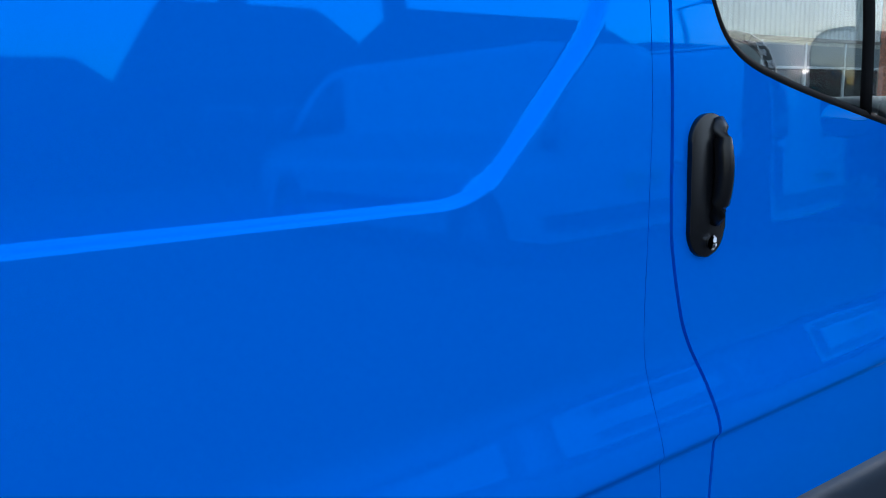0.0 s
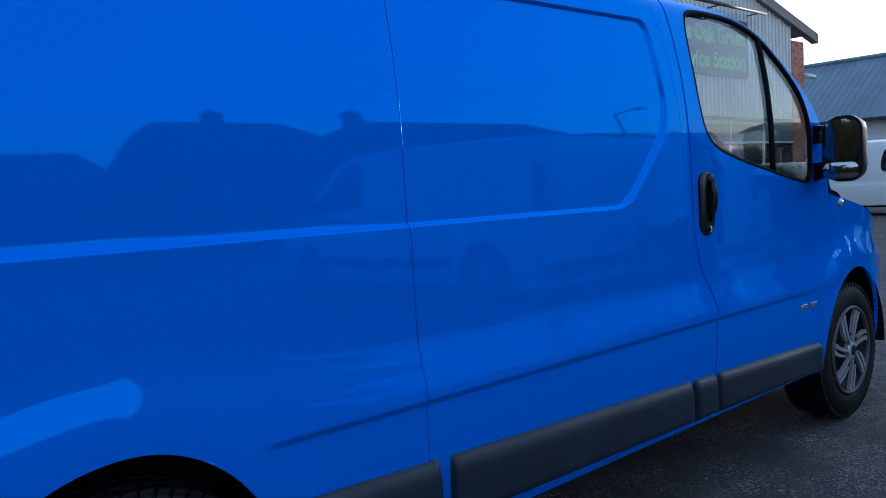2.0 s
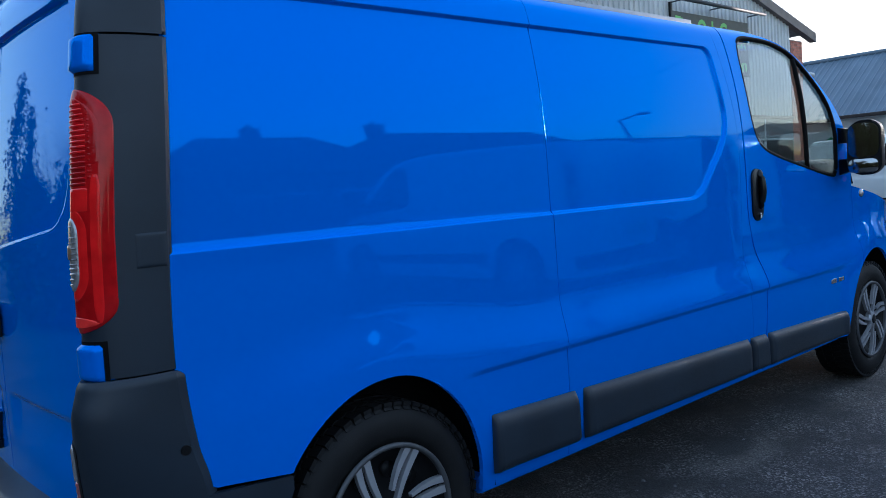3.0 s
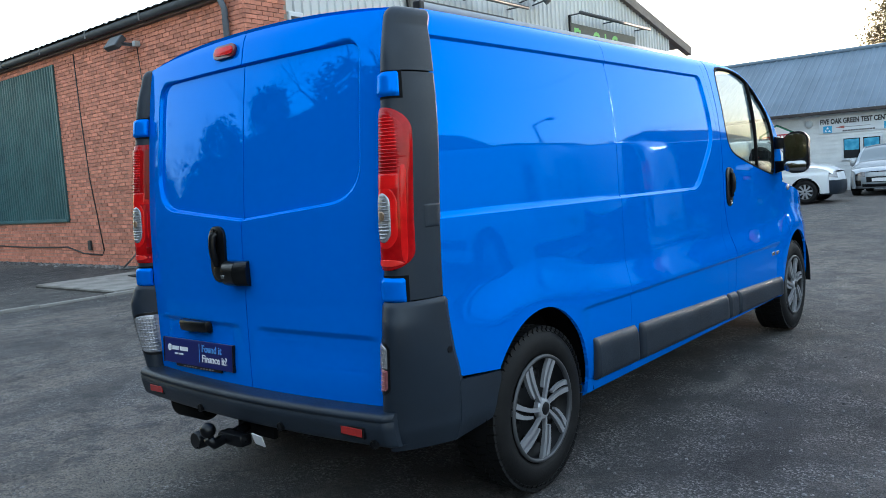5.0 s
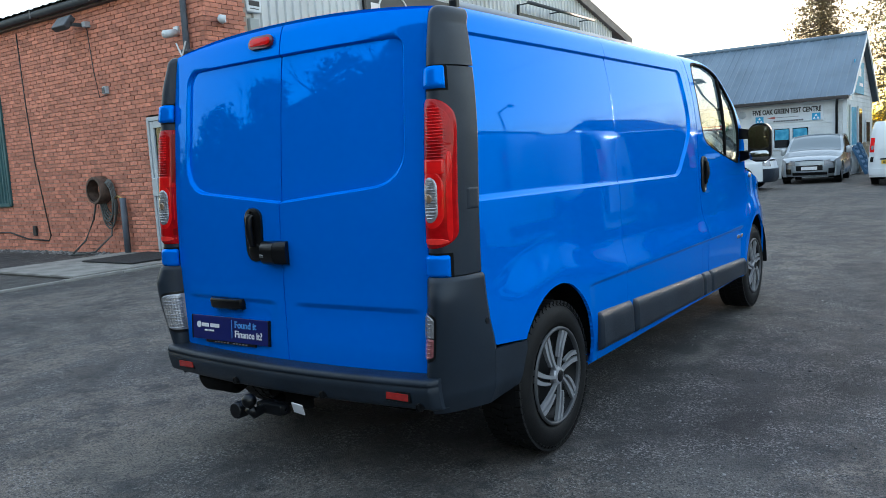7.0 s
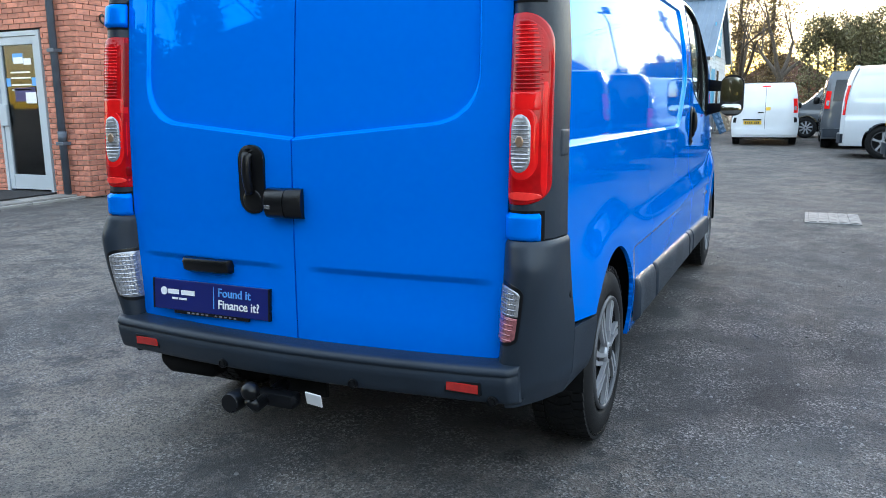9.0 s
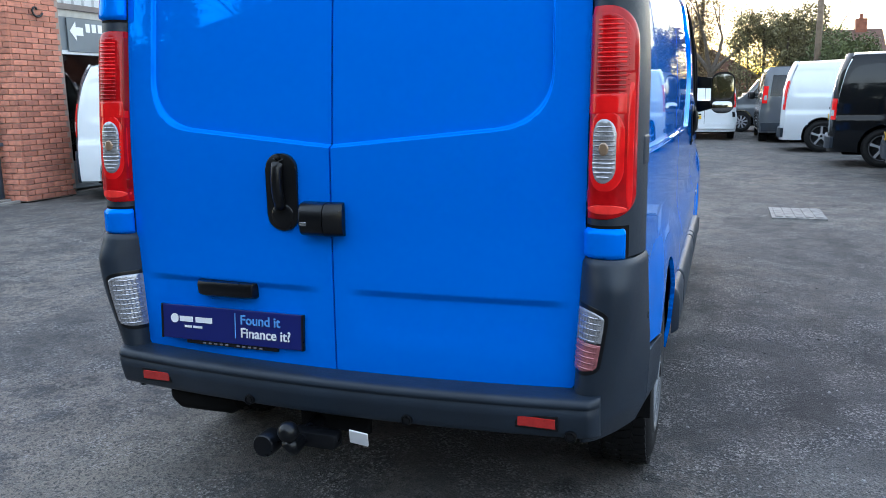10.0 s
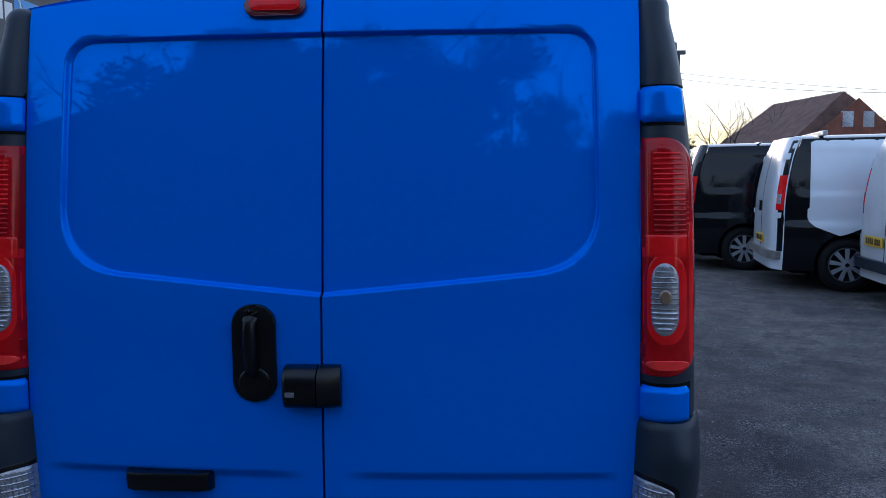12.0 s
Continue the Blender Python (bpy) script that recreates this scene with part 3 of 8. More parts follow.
def blue_van():
    van = thing("panel_van", "blue long-wheelbase panel van with grey bumpers parked on tarmac", "van")
    # -- sides --
    for side in (-1, 1):
        fine = side < 0
        k = 1 if fine else 0.5
        rear = side_sheet("rear_quarter_panel", PILLAR_EDGE, lambda z: 0.7636 + 0 * z, 0.31, int(180 * k), int(220 * k), van, side=side,
                          cuts=(arch_line(0.0), np.array(dense([(-1, 0.2), (-0.02, 0.2), (-0.02, 0.40), (-0.30, 0.572), (-0.36, 0.578), (-0.508, 0.590), (-0.526, 0.602), (-0.540, 0.64), (-1, 0.64)], 80))))
        mid = side_sheet("side_panel", lambda z: 0.7664 + 0 * z, lambda z: PILLAR_LINE(z) - 0.0015, 0.31, int(240 * k), int(220 * k), van, side=side)
        side_sheet("door_pillar", PILLAR_LINE, lambda z: DOOR_REAR(z) - 0.0042, 0.31, 8, int(220 * k), van, side=side)
        door = side_sheet("front_door", lambda z: DOOR_REAR(z) + 0.0042, DOOR_FRONT, 0.31, int(170 * k), int(220 * k), van, side=side,
                          cuts=(WINDOW, arch_line(AXLES[1], 0.385, 0.37)))
        side_sheet("front_wing", lambda z: DOOR_FRONT(np.minimum(z, 1.10)) + 0.004, lambda z: 4.300 - 0.25 * (z - 0.7) + 0 * z, 0.31, int(110 * k), int(110 * k), van, side=side,
                   cuts=(arch_line(AXLES[1], 0.385, 0.37),), ztop=lambda x: np.minimum(TOP(x), 1.115 - 0.17 * (x - 3.26)))
        for a, b in ((0.385, 0.797), (0.836, 2.004), (2.030, 2.170), (2.198, 3.058)):
            moulding(a, b, van, side)
        # window: glass, rubber round it, and the bar between the two panes
        u, v = np.meshgrid(np.linspace(2.11, 3.15, 60), np.linspace(1.13, 1.90, 46), indexing="ij")
        X, Z = u.copy(), v.copy()
        kp = cut(X, Z, np.ones((59, 45), bool), WINDOW.mean(0) + (WINDOW - WINDOW.mean(0)) * 1.04, outside=True)
        g = sheet("door_window", np.stack([X, side * (half_width(X, Z) - 0.016), Z], -1), kp, PANE, door, flip=side > 0)
        solid_pane(g)
        rim = [(x, side * (float(half_width(x, z)) - 0.008), z) for x, z in WINDOW[::2]]
        part("window_seal", tube(rim, 0.0110, 6, closed=True), SEAL, door, smooth=180)
        zz = np.linspace(1.23, 1.785, 10)
        part("quarter_light_bar", tube([(2.745 - 0.012 * (z - 1.2), side * (float(half_width(2.75, z)) - 0.010), z) for z in zz], 0.013, 6), SEAL, door, smooth=180)
        # door handle
        hx, hz = 2.186, 1.127
        y0 = float(half_width(hx, hz))
        place = lambda a, b, w, side=side: (hx + a, side * (y0 - 0.004 + w), hz + b)
        h = part("handle_plate", prism(rounded(0.098, 0.238, 0.046, 8), 0.012, place, bevel=0.003), TRIM_BLACK, door, "black plastic door handle", 40)
        grip = [(hx + 0.020, side * (y0 + 0.000 + 0.022 * math.sin(math.pi * t) ** 0.6), hz + 0.105 - 0.165 * t) for t in np.linspace(0, 1, 12)]
        part("grip", tube(grip, 0.016, 10), TRIM_BLACK, h, smooth=180)
        bm = lathe([(0.0, 0.014), (0.011, 0.014), (0.013, 0.008)], 18)
        bmesh.ops.transform(bm, matrix=Matrix.Translation((hx + 0.006, side * (y0 + (0.0 if side > 0 else 0.022)) - (0 if side > 0 else 0), hz - 0.095)), verts=bm.verts[:])
        part("lock_cylinder", bm, CHROME, h, smooth=60)
        # the rolled edge of the body seam: a thin bead added for its highlight line
        zz = np.linspace(0.345, 1.885, 90)
        part("seam_bead", tube([(0.7672, side * (float(half_width(0.767, z)) - 0.0008), z) for z in zz], 0.0013, 5), PAINT_BLUE, mid, smooth=180)
        # wing: side repeater
        rx, rz = 3.40, 1.065
        ry = float(half_width(rx, rz))
        bm = bmesh.new()
        bmesh.ops.create_uvsphere(bm, u_segments=16, v_segments=10, radius=1, matrix=Matrix.Translation((rx, side * ry, rz)) @ Matrix.Diagonal((0.026, 0.014, 0.021, 1)))
        part("side_repeater", bm, LENS_CLEAR, van, smooth=180)
        # wheel arch liners
        for ax in AXLES:
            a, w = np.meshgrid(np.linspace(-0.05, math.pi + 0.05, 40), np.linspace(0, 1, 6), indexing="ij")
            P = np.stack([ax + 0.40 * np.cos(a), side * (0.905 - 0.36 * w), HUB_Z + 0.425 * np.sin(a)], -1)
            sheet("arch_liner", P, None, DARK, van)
            wheel(van, ax, side)
        # mirror on its two arms
        mirror_of(van, side)
        # rear corner: pillar, cap, lamps, bumper end
        s, z = np.meshgrid(np.linspace(0, 1, 22), np.linspace(0.890, 1.652, 60), indexing="ij")
        mk = (lambda P: P) if side < 0 else mirror_y
        sheet("rear_pillar_trim", mk(corner(s, z, 0.002)), None, PLASTIC, van, skirt=(0.012, -side * 0.006, 0), flip=side < 0)
        s, z = np.meshgrid(np.linspace(0, 1, 22), 1.880 - 0.223 * np.linspace(1, 0, 40) ** 1.6, indexing="ij")
        sheet("pillar_cap", mk(corner(s, z, 0.004 - 0.030 * (1 - np.sqrt(np.clip(1 - (np.clip(z - 1.845, 0, 1) / 0.035) ** 2, 0, 1))))), None, PLASTIC, van, skirt=(0.012, -side * 0.006, 0), flip=side < 0)
        s, z = np.meshgrid(np.linspace(0.0, 1, 12), np.linspace(0.60, 1.862, 30), indexing="ij")
        sheet("corner_core", mk(corner(s, z, -0.014)), None, SEAL, van, flip=side < 0)
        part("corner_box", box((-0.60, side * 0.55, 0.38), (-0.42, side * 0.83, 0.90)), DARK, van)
        lamp_patch("pillar_insert", 0.86, 0.995, 1.128, 1.206, 0.0025, PLASTIC, van, side, bulge=0.0025, ns=10, nz=12)
        tail_lamp(van, side)
        bumper_end(van, side)
        for hz, nm in ((1.612, "upper_hinge"), (0.926, "lower_hinge")):
            ss, zz = np.meshgrid(np.linspace(-0.03, 0.62, 24), np.linspace(hz - 0.042, hz + 0.042, 11), indexing="ij")
            e = np.minimum(np.minimum((ss + 0.03) / 0.05, (0.62 - ss) / 0.05), np.minimum((zz - hz + 0.042) / 0.010, (hz + 0.042 - zz) / 0.010))
            sheet(nm, mk(corner(ss, zz, 0.002 + 0.013 * np.sqrt(np.clip(e, 0, 1)))), None, PAINT_BLUE, van, skirt=(0.02, 0, 0), flip=side < 0)
            ss, zz = np.meshgrid(np.linspace(-0.04, 0.66, 20), np.linspace(hz - 0.049, hz + 0.049, 5), indexing="ij")
            sheet("hinge_recess", mk(corner(ss, zz, 0.0032)), None, SEAL, van, flip=side < 0)
    badge(van)
    # -- roof, screen, bonnet, front --
    s = np.linspace(-1, 1, 61)[:, None]
    xs = np.linspace(-0.632, 2.42, 120)[None, :]
    yw = 0.792 - 0.03 * np.clip((xs - 2.2) / 0.3, 0, 1)
    Z = 1.894 + 0.062 * (1 - np.abs(s) ** 2.6) * (0.55 + 0.45 * step((xs + 0.64) / 0.5)) - 0.016 * s ** 2 * step((0.1 - xs) / 0.6)
    X = xs + 0.045 * np.abs(s) ** 2 * step((0.3 - xs) / 0.8)
    sheet("roof", np.stack([X, s * yw, Z], -1), None, PAINT_BLUE, van, flip=True, skirt=(0.012, 0, -0.04))
    t = np.linspace(0, 1, 40)[None, :]
    xp = 2.42 + (3.33 - 2.42) * t
    zp = TOP(xp) + 0.004
    yw = half_width(xp, zp) - 0.012
    solid_pane(sheet("windscreen", np.stack([xp + 0.20 * (1 - s ** 2) * t, s * yw, zp + 0.062 * (1 - np.abs(s) ** 2.6) * (1 - t * 0.9)], -1), None, PANE, van, flip=True))
    xb = 3.33 + (4.26 - 3.33) * t
    zb = 1.115 - 0.17 * (xb - 3.26) - 0.06 * step((xb - 3.9) / 0.4)
    yb = half_width(xb, zb) - 0.006
    sheet("bonnet", np.stack([xb + 0.12 * (1 - s ** 2) * t, s * yb, zb + 0.075 * (1 - np.abs(s) ** 2.2)], -1), None, PAINT_BLUE, van, flip=True)
    a = np.linspace(-math.pi / 2, math.pi / 2, 60)[:, None]
    zf = np.linspace(0.24, 0.62, 14)[None, :]
    cs, sn = np.cos(a), np.sin(a)
    P = np.stack([3.86 + 0.50 * np.abs(cs) ** 0.85 + 0 * zf, 0.835 * np.sign(sn) * np.abs(sn) ** 0.75 + 0 * zf, zf + 0 * a], -1)
    sheet("front_bumper", P, None, PLASTIC, van, flip=True, skirt=(-0.03, 0, 0))
    zf = np.linspace(0.62, 0.93, 12)[None, :]
    P = np.stack([3.84 + (0.47 - 0.25 * (zf - 0.62)) * np.abs(cs) ** 0.85, (0.840 - 0.1 * (zf - 0.62)) * np.sign(sn) * np.abs(sn) ** 0.75 + 0 * zf, zf + 0 * a], -1)
    sheet("front_panel", P, None, PAINT_BLUE, van, flip=True)
    # -- rear doors --
    for side, nm in ((-1, "rear_door"), (1, "rear_door")):
        y = side * np.unique(np.concatenate([np.linspace(0.003, 0.743, 110), np.linspace(0.595, 0.66, 34)]))[:, None]
        v = np.unique(np.concatenate([np.linspace(0, 1, 180), (np.linspace(1.165, 1.27, 50) - 0.487) / 1.42, (np.linspace(1.765, 1.80, 24) - 0.487) / 1.42, (np.linspace(0.73, 0.765, 20) - 0.487) / 1.42]))[None, :]
        zt = 1.917 - 0.042 * (np.abs(y) / 0.74) ** 2
        Z = 0.487 + (zt - 0.487) * v
        # the lowest corners are rounded off
        Z = Z + 0.035 * np.clip((np.abs(y) - 0.70) / 0.043, 0, 1) ** 2 * np.clip(1 - v * 6, 0, 1)
        Y = y - side * 0.022 * np.clip((0.9 - Z) / 0.42, 0, 1) * np.abs(y) / 0.743
        X = rear_x(Y, Z)
        d = sheet("rear_door", np.stack([X, Y, Z], -1), None, PAINT_BLUE, van, skirt=(0.022, 0, 0), flip=side < 0)
        if side > 0:
            rear_door_fittings(d)
            brake_lamp(d)
        else:
            lock_cover(d, side)
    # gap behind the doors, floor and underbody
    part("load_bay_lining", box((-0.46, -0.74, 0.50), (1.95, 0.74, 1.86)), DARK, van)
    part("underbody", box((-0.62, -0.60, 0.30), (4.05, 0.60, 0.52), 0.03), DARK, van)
    part("sill", box((0.36, -0.872, 0.285), (3.10, -0.70, 0.34), 0.012), PAINT_BLUE, van)
    part("sill", box((0.36, 0.70, 0.285), (3.10, 0.872, 0.34), 0.012), PAINT_BLUE, van)
    bumper_bar(van)
    tow_bar(van)
    cab(van)
    roof_rails(van)
    return van


def mirror_of(van, side):
    cx, cy, cz = 3.02, side * 1.066, 1.312
    place = lambda u, v, w: (cx - 0.026 - w + 0.20 * u + 0.045 * v, cy + side * u, cz + v)
    bm = bmesh.new()
    rings = []
    # the shell: rounded rings that shrink towards the front
    for w, k in ((-0.0, 1.0), (-0.004, 1.02), (0.025, 1.02), (0.055, 0.96), (0.085, 0.82), (0.105, 0.6), (0.114, 0.3)):
        ring = [bm.verts.new((cx + w, cy + side * u * k, cz + v * (0.4 + 0.6 * k))) for u, v in rounded(0.152, 0.276, 0.060, 7)]
        rings.append(ring)
    for a, b in zip(rings, rings[1:]):
        for i in range(len(a)):
            bm.faces.new((a[i], a[(i + 1) % len(a)], b[(i + 1) % len(a)], b[i]))
    bm.faces.new(rings[-1])
    bm.faces.new(rings[0])
    shell = part("door_mirror", bm, TRIM_BLACK, van, "black plastic door mirror", 60)
    part("glass_bed", prism(rounded(0.150, 0.266, 0.058, 7), -0.05, lambda u, v, w: place(u, v, w - 0.002)), TRIM_BLACK, shell, smooth=50)
    # both glasses are slightly domed
    for name, w, h, v0, r, dome, lean in (("mirror_glass", 0.138, 0.176, 0.037, 0.046, 0.006, 0.02), ("wide_angle_glass", 0.132, 0.070, -0.092, 0.026, 0.010, 0.0)):
        n = 20
        a = np.linspace(-1, 1, n)[:, None] + 0 * np.zeros((1, n))
        b = np.linspace(-1, 1, n)[None, :] + 0 * np.zeros((n, 1))
        inset = np.clip((np.abs(b) * h / 2 - (h / 2 - r)) / r, 0, 1)
        u = a * (w / 2 - r * (1 - np.sqrt(1 - inset ** 2)))
        v = v0 + b * h / 2
        out = 0.003 + dome * (1 - (u / (w / 2)) ** 2 * 0.5 - b ** 2 * 0.5) + lean * (v - v0)
        P = np.stack([cx - 0.026 - out + 0.20 * u + 0.045 * v, cy + side * u, cz + v], -1)
        sheet(name, P, None, MIRROR, shell, skirt=(0.008, 0, 0), flip=side > 0)
    # two tapering brackets to the door corner
    for za, zb, zc, zd in ((0.034, 0.120, 0.092, 0.030), (-0.140, -0.052, -0.052, -0.098)):
        y1 = float(half_width(3.16, cz + (za + zb) / 2)) * 0.985
        bm = prism(dense([(y1, za), (1.035, zd), (1.035, zc), (y1, zb)], 3), 0.052, lambda u, v, w: (3.175 - w - 0.085 * (u - y1) / (1.035 - y1), side * u, cz + v))
        bmesh.ops.bevel(bm, geom=[e for e in bm.edges if e.calc_face_angle(0) > 0.6], offset=0.010, segments=3, affect="EDGES", profile=0.5)
        part("mirror_arm", bm, TRIM_BLACK, shell, smooth=50)


def tail_lamp(van, side):
    lamp = lamp_patch("tail_lamp", 0.015, 0.745, 0.992, 1.535, 0.004, LENS_MIDRED, van, side, shape=0.090, low=0.07, lead=0.38, curl=2.3, nz=110, ns=30, label="red tail lamp with a clear reversing lens")
    # the light outer window at the top, a dark strip beside the door, and ribbed chambers between
    lamp_patch("upper_window", 0.20, 0.685, 1.362, 1.518, 0.0078, LENS_MIDRED, lamp, side, shape=0.075, low=0.006, lead=0.40, bulge=0.003)
    lamp_patch("inner_strip", 0.03, 0.17, 1.285, 1.515, 0.0082, LENS_DARKRED, lamp, side, bulge=0.0012, ns=8)
    lamp_patch("dark_chamber", 0.17, 0.56, 1.318, 1.398, 0.0096, LENS_DARKRED, lamp, side, bulge=0.0012, ns=12, nz=10)
    for k in range(16):
        z0 = 1.322 + 0.0116 * k
        far = 0.55 - 0.0011 * max(0, k - 8) ** 2
        lamp_patch("lens_rib", 0.19, far, z0, z0 + 0.0052, 0.0112, LENS_MIDRED if k < 6 else LENS_RED, lamp, side, bulge=0.0014, ns=8, nz=4)
    for k in range(13):
        z0 = 1.335 + 0.0125 * k
        lamp_patch("lens_dot", 0.565 - 0.0008 * max(0, k - 7) ** 2, 0.595 - 0.0008 * max(0, k - 7) ** 2, z0, z0 + 0.006, 0.0104, LENS_MIDRED, lamp, side, bulge=0.001, ns=4, nz=4)
    lamp_patch("brake_lens", 0.05, 0.60, 1.262, 1.316, 0.0082, LENS_RED, lamp, side, bulge=0.003, ns=12, nz=12)
    # the reversing lens: half an oval against the door's edge, with a bright ring round it
    lamp_patch("lens_surround", 0.075, 0.57, 1.064, 1.274, 0.0090, LENS_RED, lamp, side, shape=0.060, bulge=0.002, both=True)
    clear = lamp_patch("reversing_lens", 0.150, 0.46, 1.086, 1.252, 0.0100, LENS_CLEAR, lamp, side, shape=0.042, bulge=0.005, both=True)
    for k in range(12):
        z0 = 1.098 + 0.0120 * k
        w = 0.140 * max(0.2, 1 - abs((z0 - 1.166) / 0.084) ** 3.5)
        lamp_patch("lens_flute", 0.305 - w, 0.305 + w, z0, z0 + (0.0075 if k < 4 else 0.0035), 0.0150, LENS_FLUTE if k < 4 or k > 8 else LENS_DULL, clear, side, bulge=0.002, ns=8, nz=4)
    lamp_patch("bulb", 0.25, 0.37, 1.158, 1.192, 0.0162, LENS_AMBER, clear, side, shape=0.016, bulge=0.003, both=True, ns=8, nz=8)
    # foot: a dark chamber inside a bright guide that turns in as a J
    lamp_patch("foot_chamber", 0.03, 0.53, 1.034, 1.066, 0.0084, LENS_DARKRED, lamp, side, bulge=0.0012, shape=0.02, ns=12, nz=10, lead=0.5)
    lamp_patch("side_light_guide", 0.575, 0.675, 1.016, 1.350, 0.0080, LENS_RED, lamp, side, shape=0.05, bulge=0.003, both=True, ns=8)
    lamp_patch("lower_light_guide", 0.06, 0.62, 1.006, 1.030, 0.0086, LENS_BRIGHT, lamp, side, shape=0.012, bulge=0.003, both=True)


def bumper_end(van, side):
    """The grey quarter of the bumper: from the door's edge round the corner to the wheel arch."""
    mk = (lambda P: P) if side < 0 else mirror_y
    s, z = np.meshgrid(np.linspace(-0.04, 1, 44), np.linspace(0.362, 0.886, 70), indexing="ij")
    edge = np.where(z < 0.585, -0.535, PILLAR_EDGE(z))
    tuck = 0.026 * step((0.45 - z) / 0.12)
    P = bumper_corner(s, z, 0.010 - tuck - 0.008 * step((z - 0.872) / 0.016), edge)
    end = sheet("bumper_end", mk(P), None, PLASTIC, van, skirt=(0.03, -side * 0.012, 0), flip=side < 0)
    u, v = np.meshgrid(np.linspace(0, 1, 24), np.linspace(0, 1, 20), indexing="ij")
    zl = 0.362 + 0.045 * u
    Z = zl + (0.580 - 0.012 * u - zl) * v
    X = -0.535 + (0.215) * u + 0 * v
    keep = cut(X, Z, np.ones((23, 19), bool), arch_line(0.0, 0.372))
    Y = -(half_width(-0.535 + 0.6 * (X + 0.535), Z) + 0.010 - 0.026 * step((0.45 - Z) / 0.12) + 0.004 * u)
    sheet("bumper_side", mk(np.stack([X, Y, Z], -1)), keep, PLASTIC, end, skirt=(0, -side * 0.02, 0), flip=side > 0)
    lamp_patch("lamp_rim", 0.0, 0.415, 0.566, 0.764, 0.0115, TRIM_BLACK, end, side, shape=0.03, bulge=0.001, path=bumper_corner)
    top = lamp_patch("reversing_lamp", 0.0, 0.375, 0.664 if side < 0 else 0.578, 0.752, 0.0125, LENS_CLEAR, end, side, shape=0.022, low=0.003 if side < 0 else 0.022, bulge=0.004, path=bumper_corner)
    if side < 0:
        lamp_patch("fog_lamp", 0.0, 0.375, 0.578, 0.663, 0.0125, LENS_PALE_RED, end, side, shape=0.003, low=0.022, bulge=0.004, path=bumper_corner)
    for k in range(10):
        z0 = 0.588 + 0.0160 * k
        lens = LENS_FLUTE if z0 > 0.655 or side > 0 else LENS_PALE_RED
        lamp_patch("lens_flute", 0.03, 0.345, z0, z0 + 0.005, 0.0168, lens, top, side, bulge=0.0015, ns=8, nz=4, path=bumper_corner)
    for k in range(7):
        s0 = 0.045 + 0.044 * k
        lamp_patch("lens_rib", s0, s0 + 0.012, 0.664 if side < 0 else 0.590, 0.742, 0.0170, LENS_FLUTE, top, side, bulge=0.001, ns=4, nz=10, path=bumper_corner)
    bm = bmesh.new()
    bmesh.ops.create_cone(bm, cap_ends=True, segments=18, radius1=0.014, radius2=0.012, depth=0.006,
                          matrix=Matrix.Translation((-0.575, side * (float(half_width(-0.575, 0.68)) + 0.008), 0.700)) @ Matrix.Rotation(math.pi / 2, 4, "X"))
    part("side_sensor", bm, TRIM_BLACK, end, smooth=50)


def bumper_bar(van):
    prof = [(-0.735, 0.502), (-0.78, 0.5015), (-0.820, 0.5005), (-0.832, 0.4985), (-0.839, 0.493), (-0.842, 0.485), (-0.8435, 0.479), (-0.8385, 0.4755), (-0.8375, 0.471), (-0.8420, 0.467), (-0.838, 0.440), (-0.829, 0.405), (-0.825, 0.392), (-0.820, 0.385), (-0.810, 0.380), (-0.74, 0.376)]
    y = np.unique(np.concatenate([np.linspace(-0.80, 0.80, 61), np.linspace(-0.80, -0.76, 12), np.linspace(0.76, 0.80, 12)]))[:, None]
    px, pz = np.array([p[0] for p in prof])[None, :], np.array([p[1] for p in prof])[None, :]
    k = np.clip((np.abs(y) - 0.765) / 0.035, 0, 1)
    X = px + 0.038 * (np.abs(y) / 0.8) ** 2 + (0.030 * k ** 2.2) * np.clip((-0.735 - px) / 0.1, 0, 1)
    bar = sheet("bumper_bar", np.stack([X, y + 0 * px, pz + 0.010 * (np.abs(y) / 0.8) ** 2], -1), None, PLASTIC, van, skirt=(0.02, 0, 0))
    for y0, w in ((-0.636, 0.105), (0.622, 0.100)):
        x0 = -0.838 + 0.038 * (abs(y0) / 0.8) ** 2
        part("reflector_frame", box((x0 - 0.002, y0 - w / 2 - 0.007, 0.417), (x0 + 0.018, y0 + w / 2 + 0.007, 0.459), 0.002), TRIM_BLACK, bar)
        part("rear_reflector", box((x0 - 0.005, y0 - w / 2, 0.424), (x0 + 0.02, y0 + w / 2, 0.452), 0.002), REFLECTOR, bar)
    for y0 in (0.265, -0.26, -0.728):
        bm = lathe([(0.0, 0.004), (0.009, 0.004), (0.010, 0.0), (0.013, 0.0), (0.014, 0.005), (0.016, 0.004), (0.017, -0.01)], 20, axis="x")
        x0 = -0.830 + 0.038 * (abs(y0) / 0.8) ** 2
        bmesh.ops.transform(bm, matrix=Matrix.Translation((x0 - 0.004, y0, 0.402)) @ Matrix.Diagonal((-1, 1, 1, 1)), verts=bm.verts[:])
        part("parking_sensor", bm, TRIM_BLACK, bar, smooth=50)


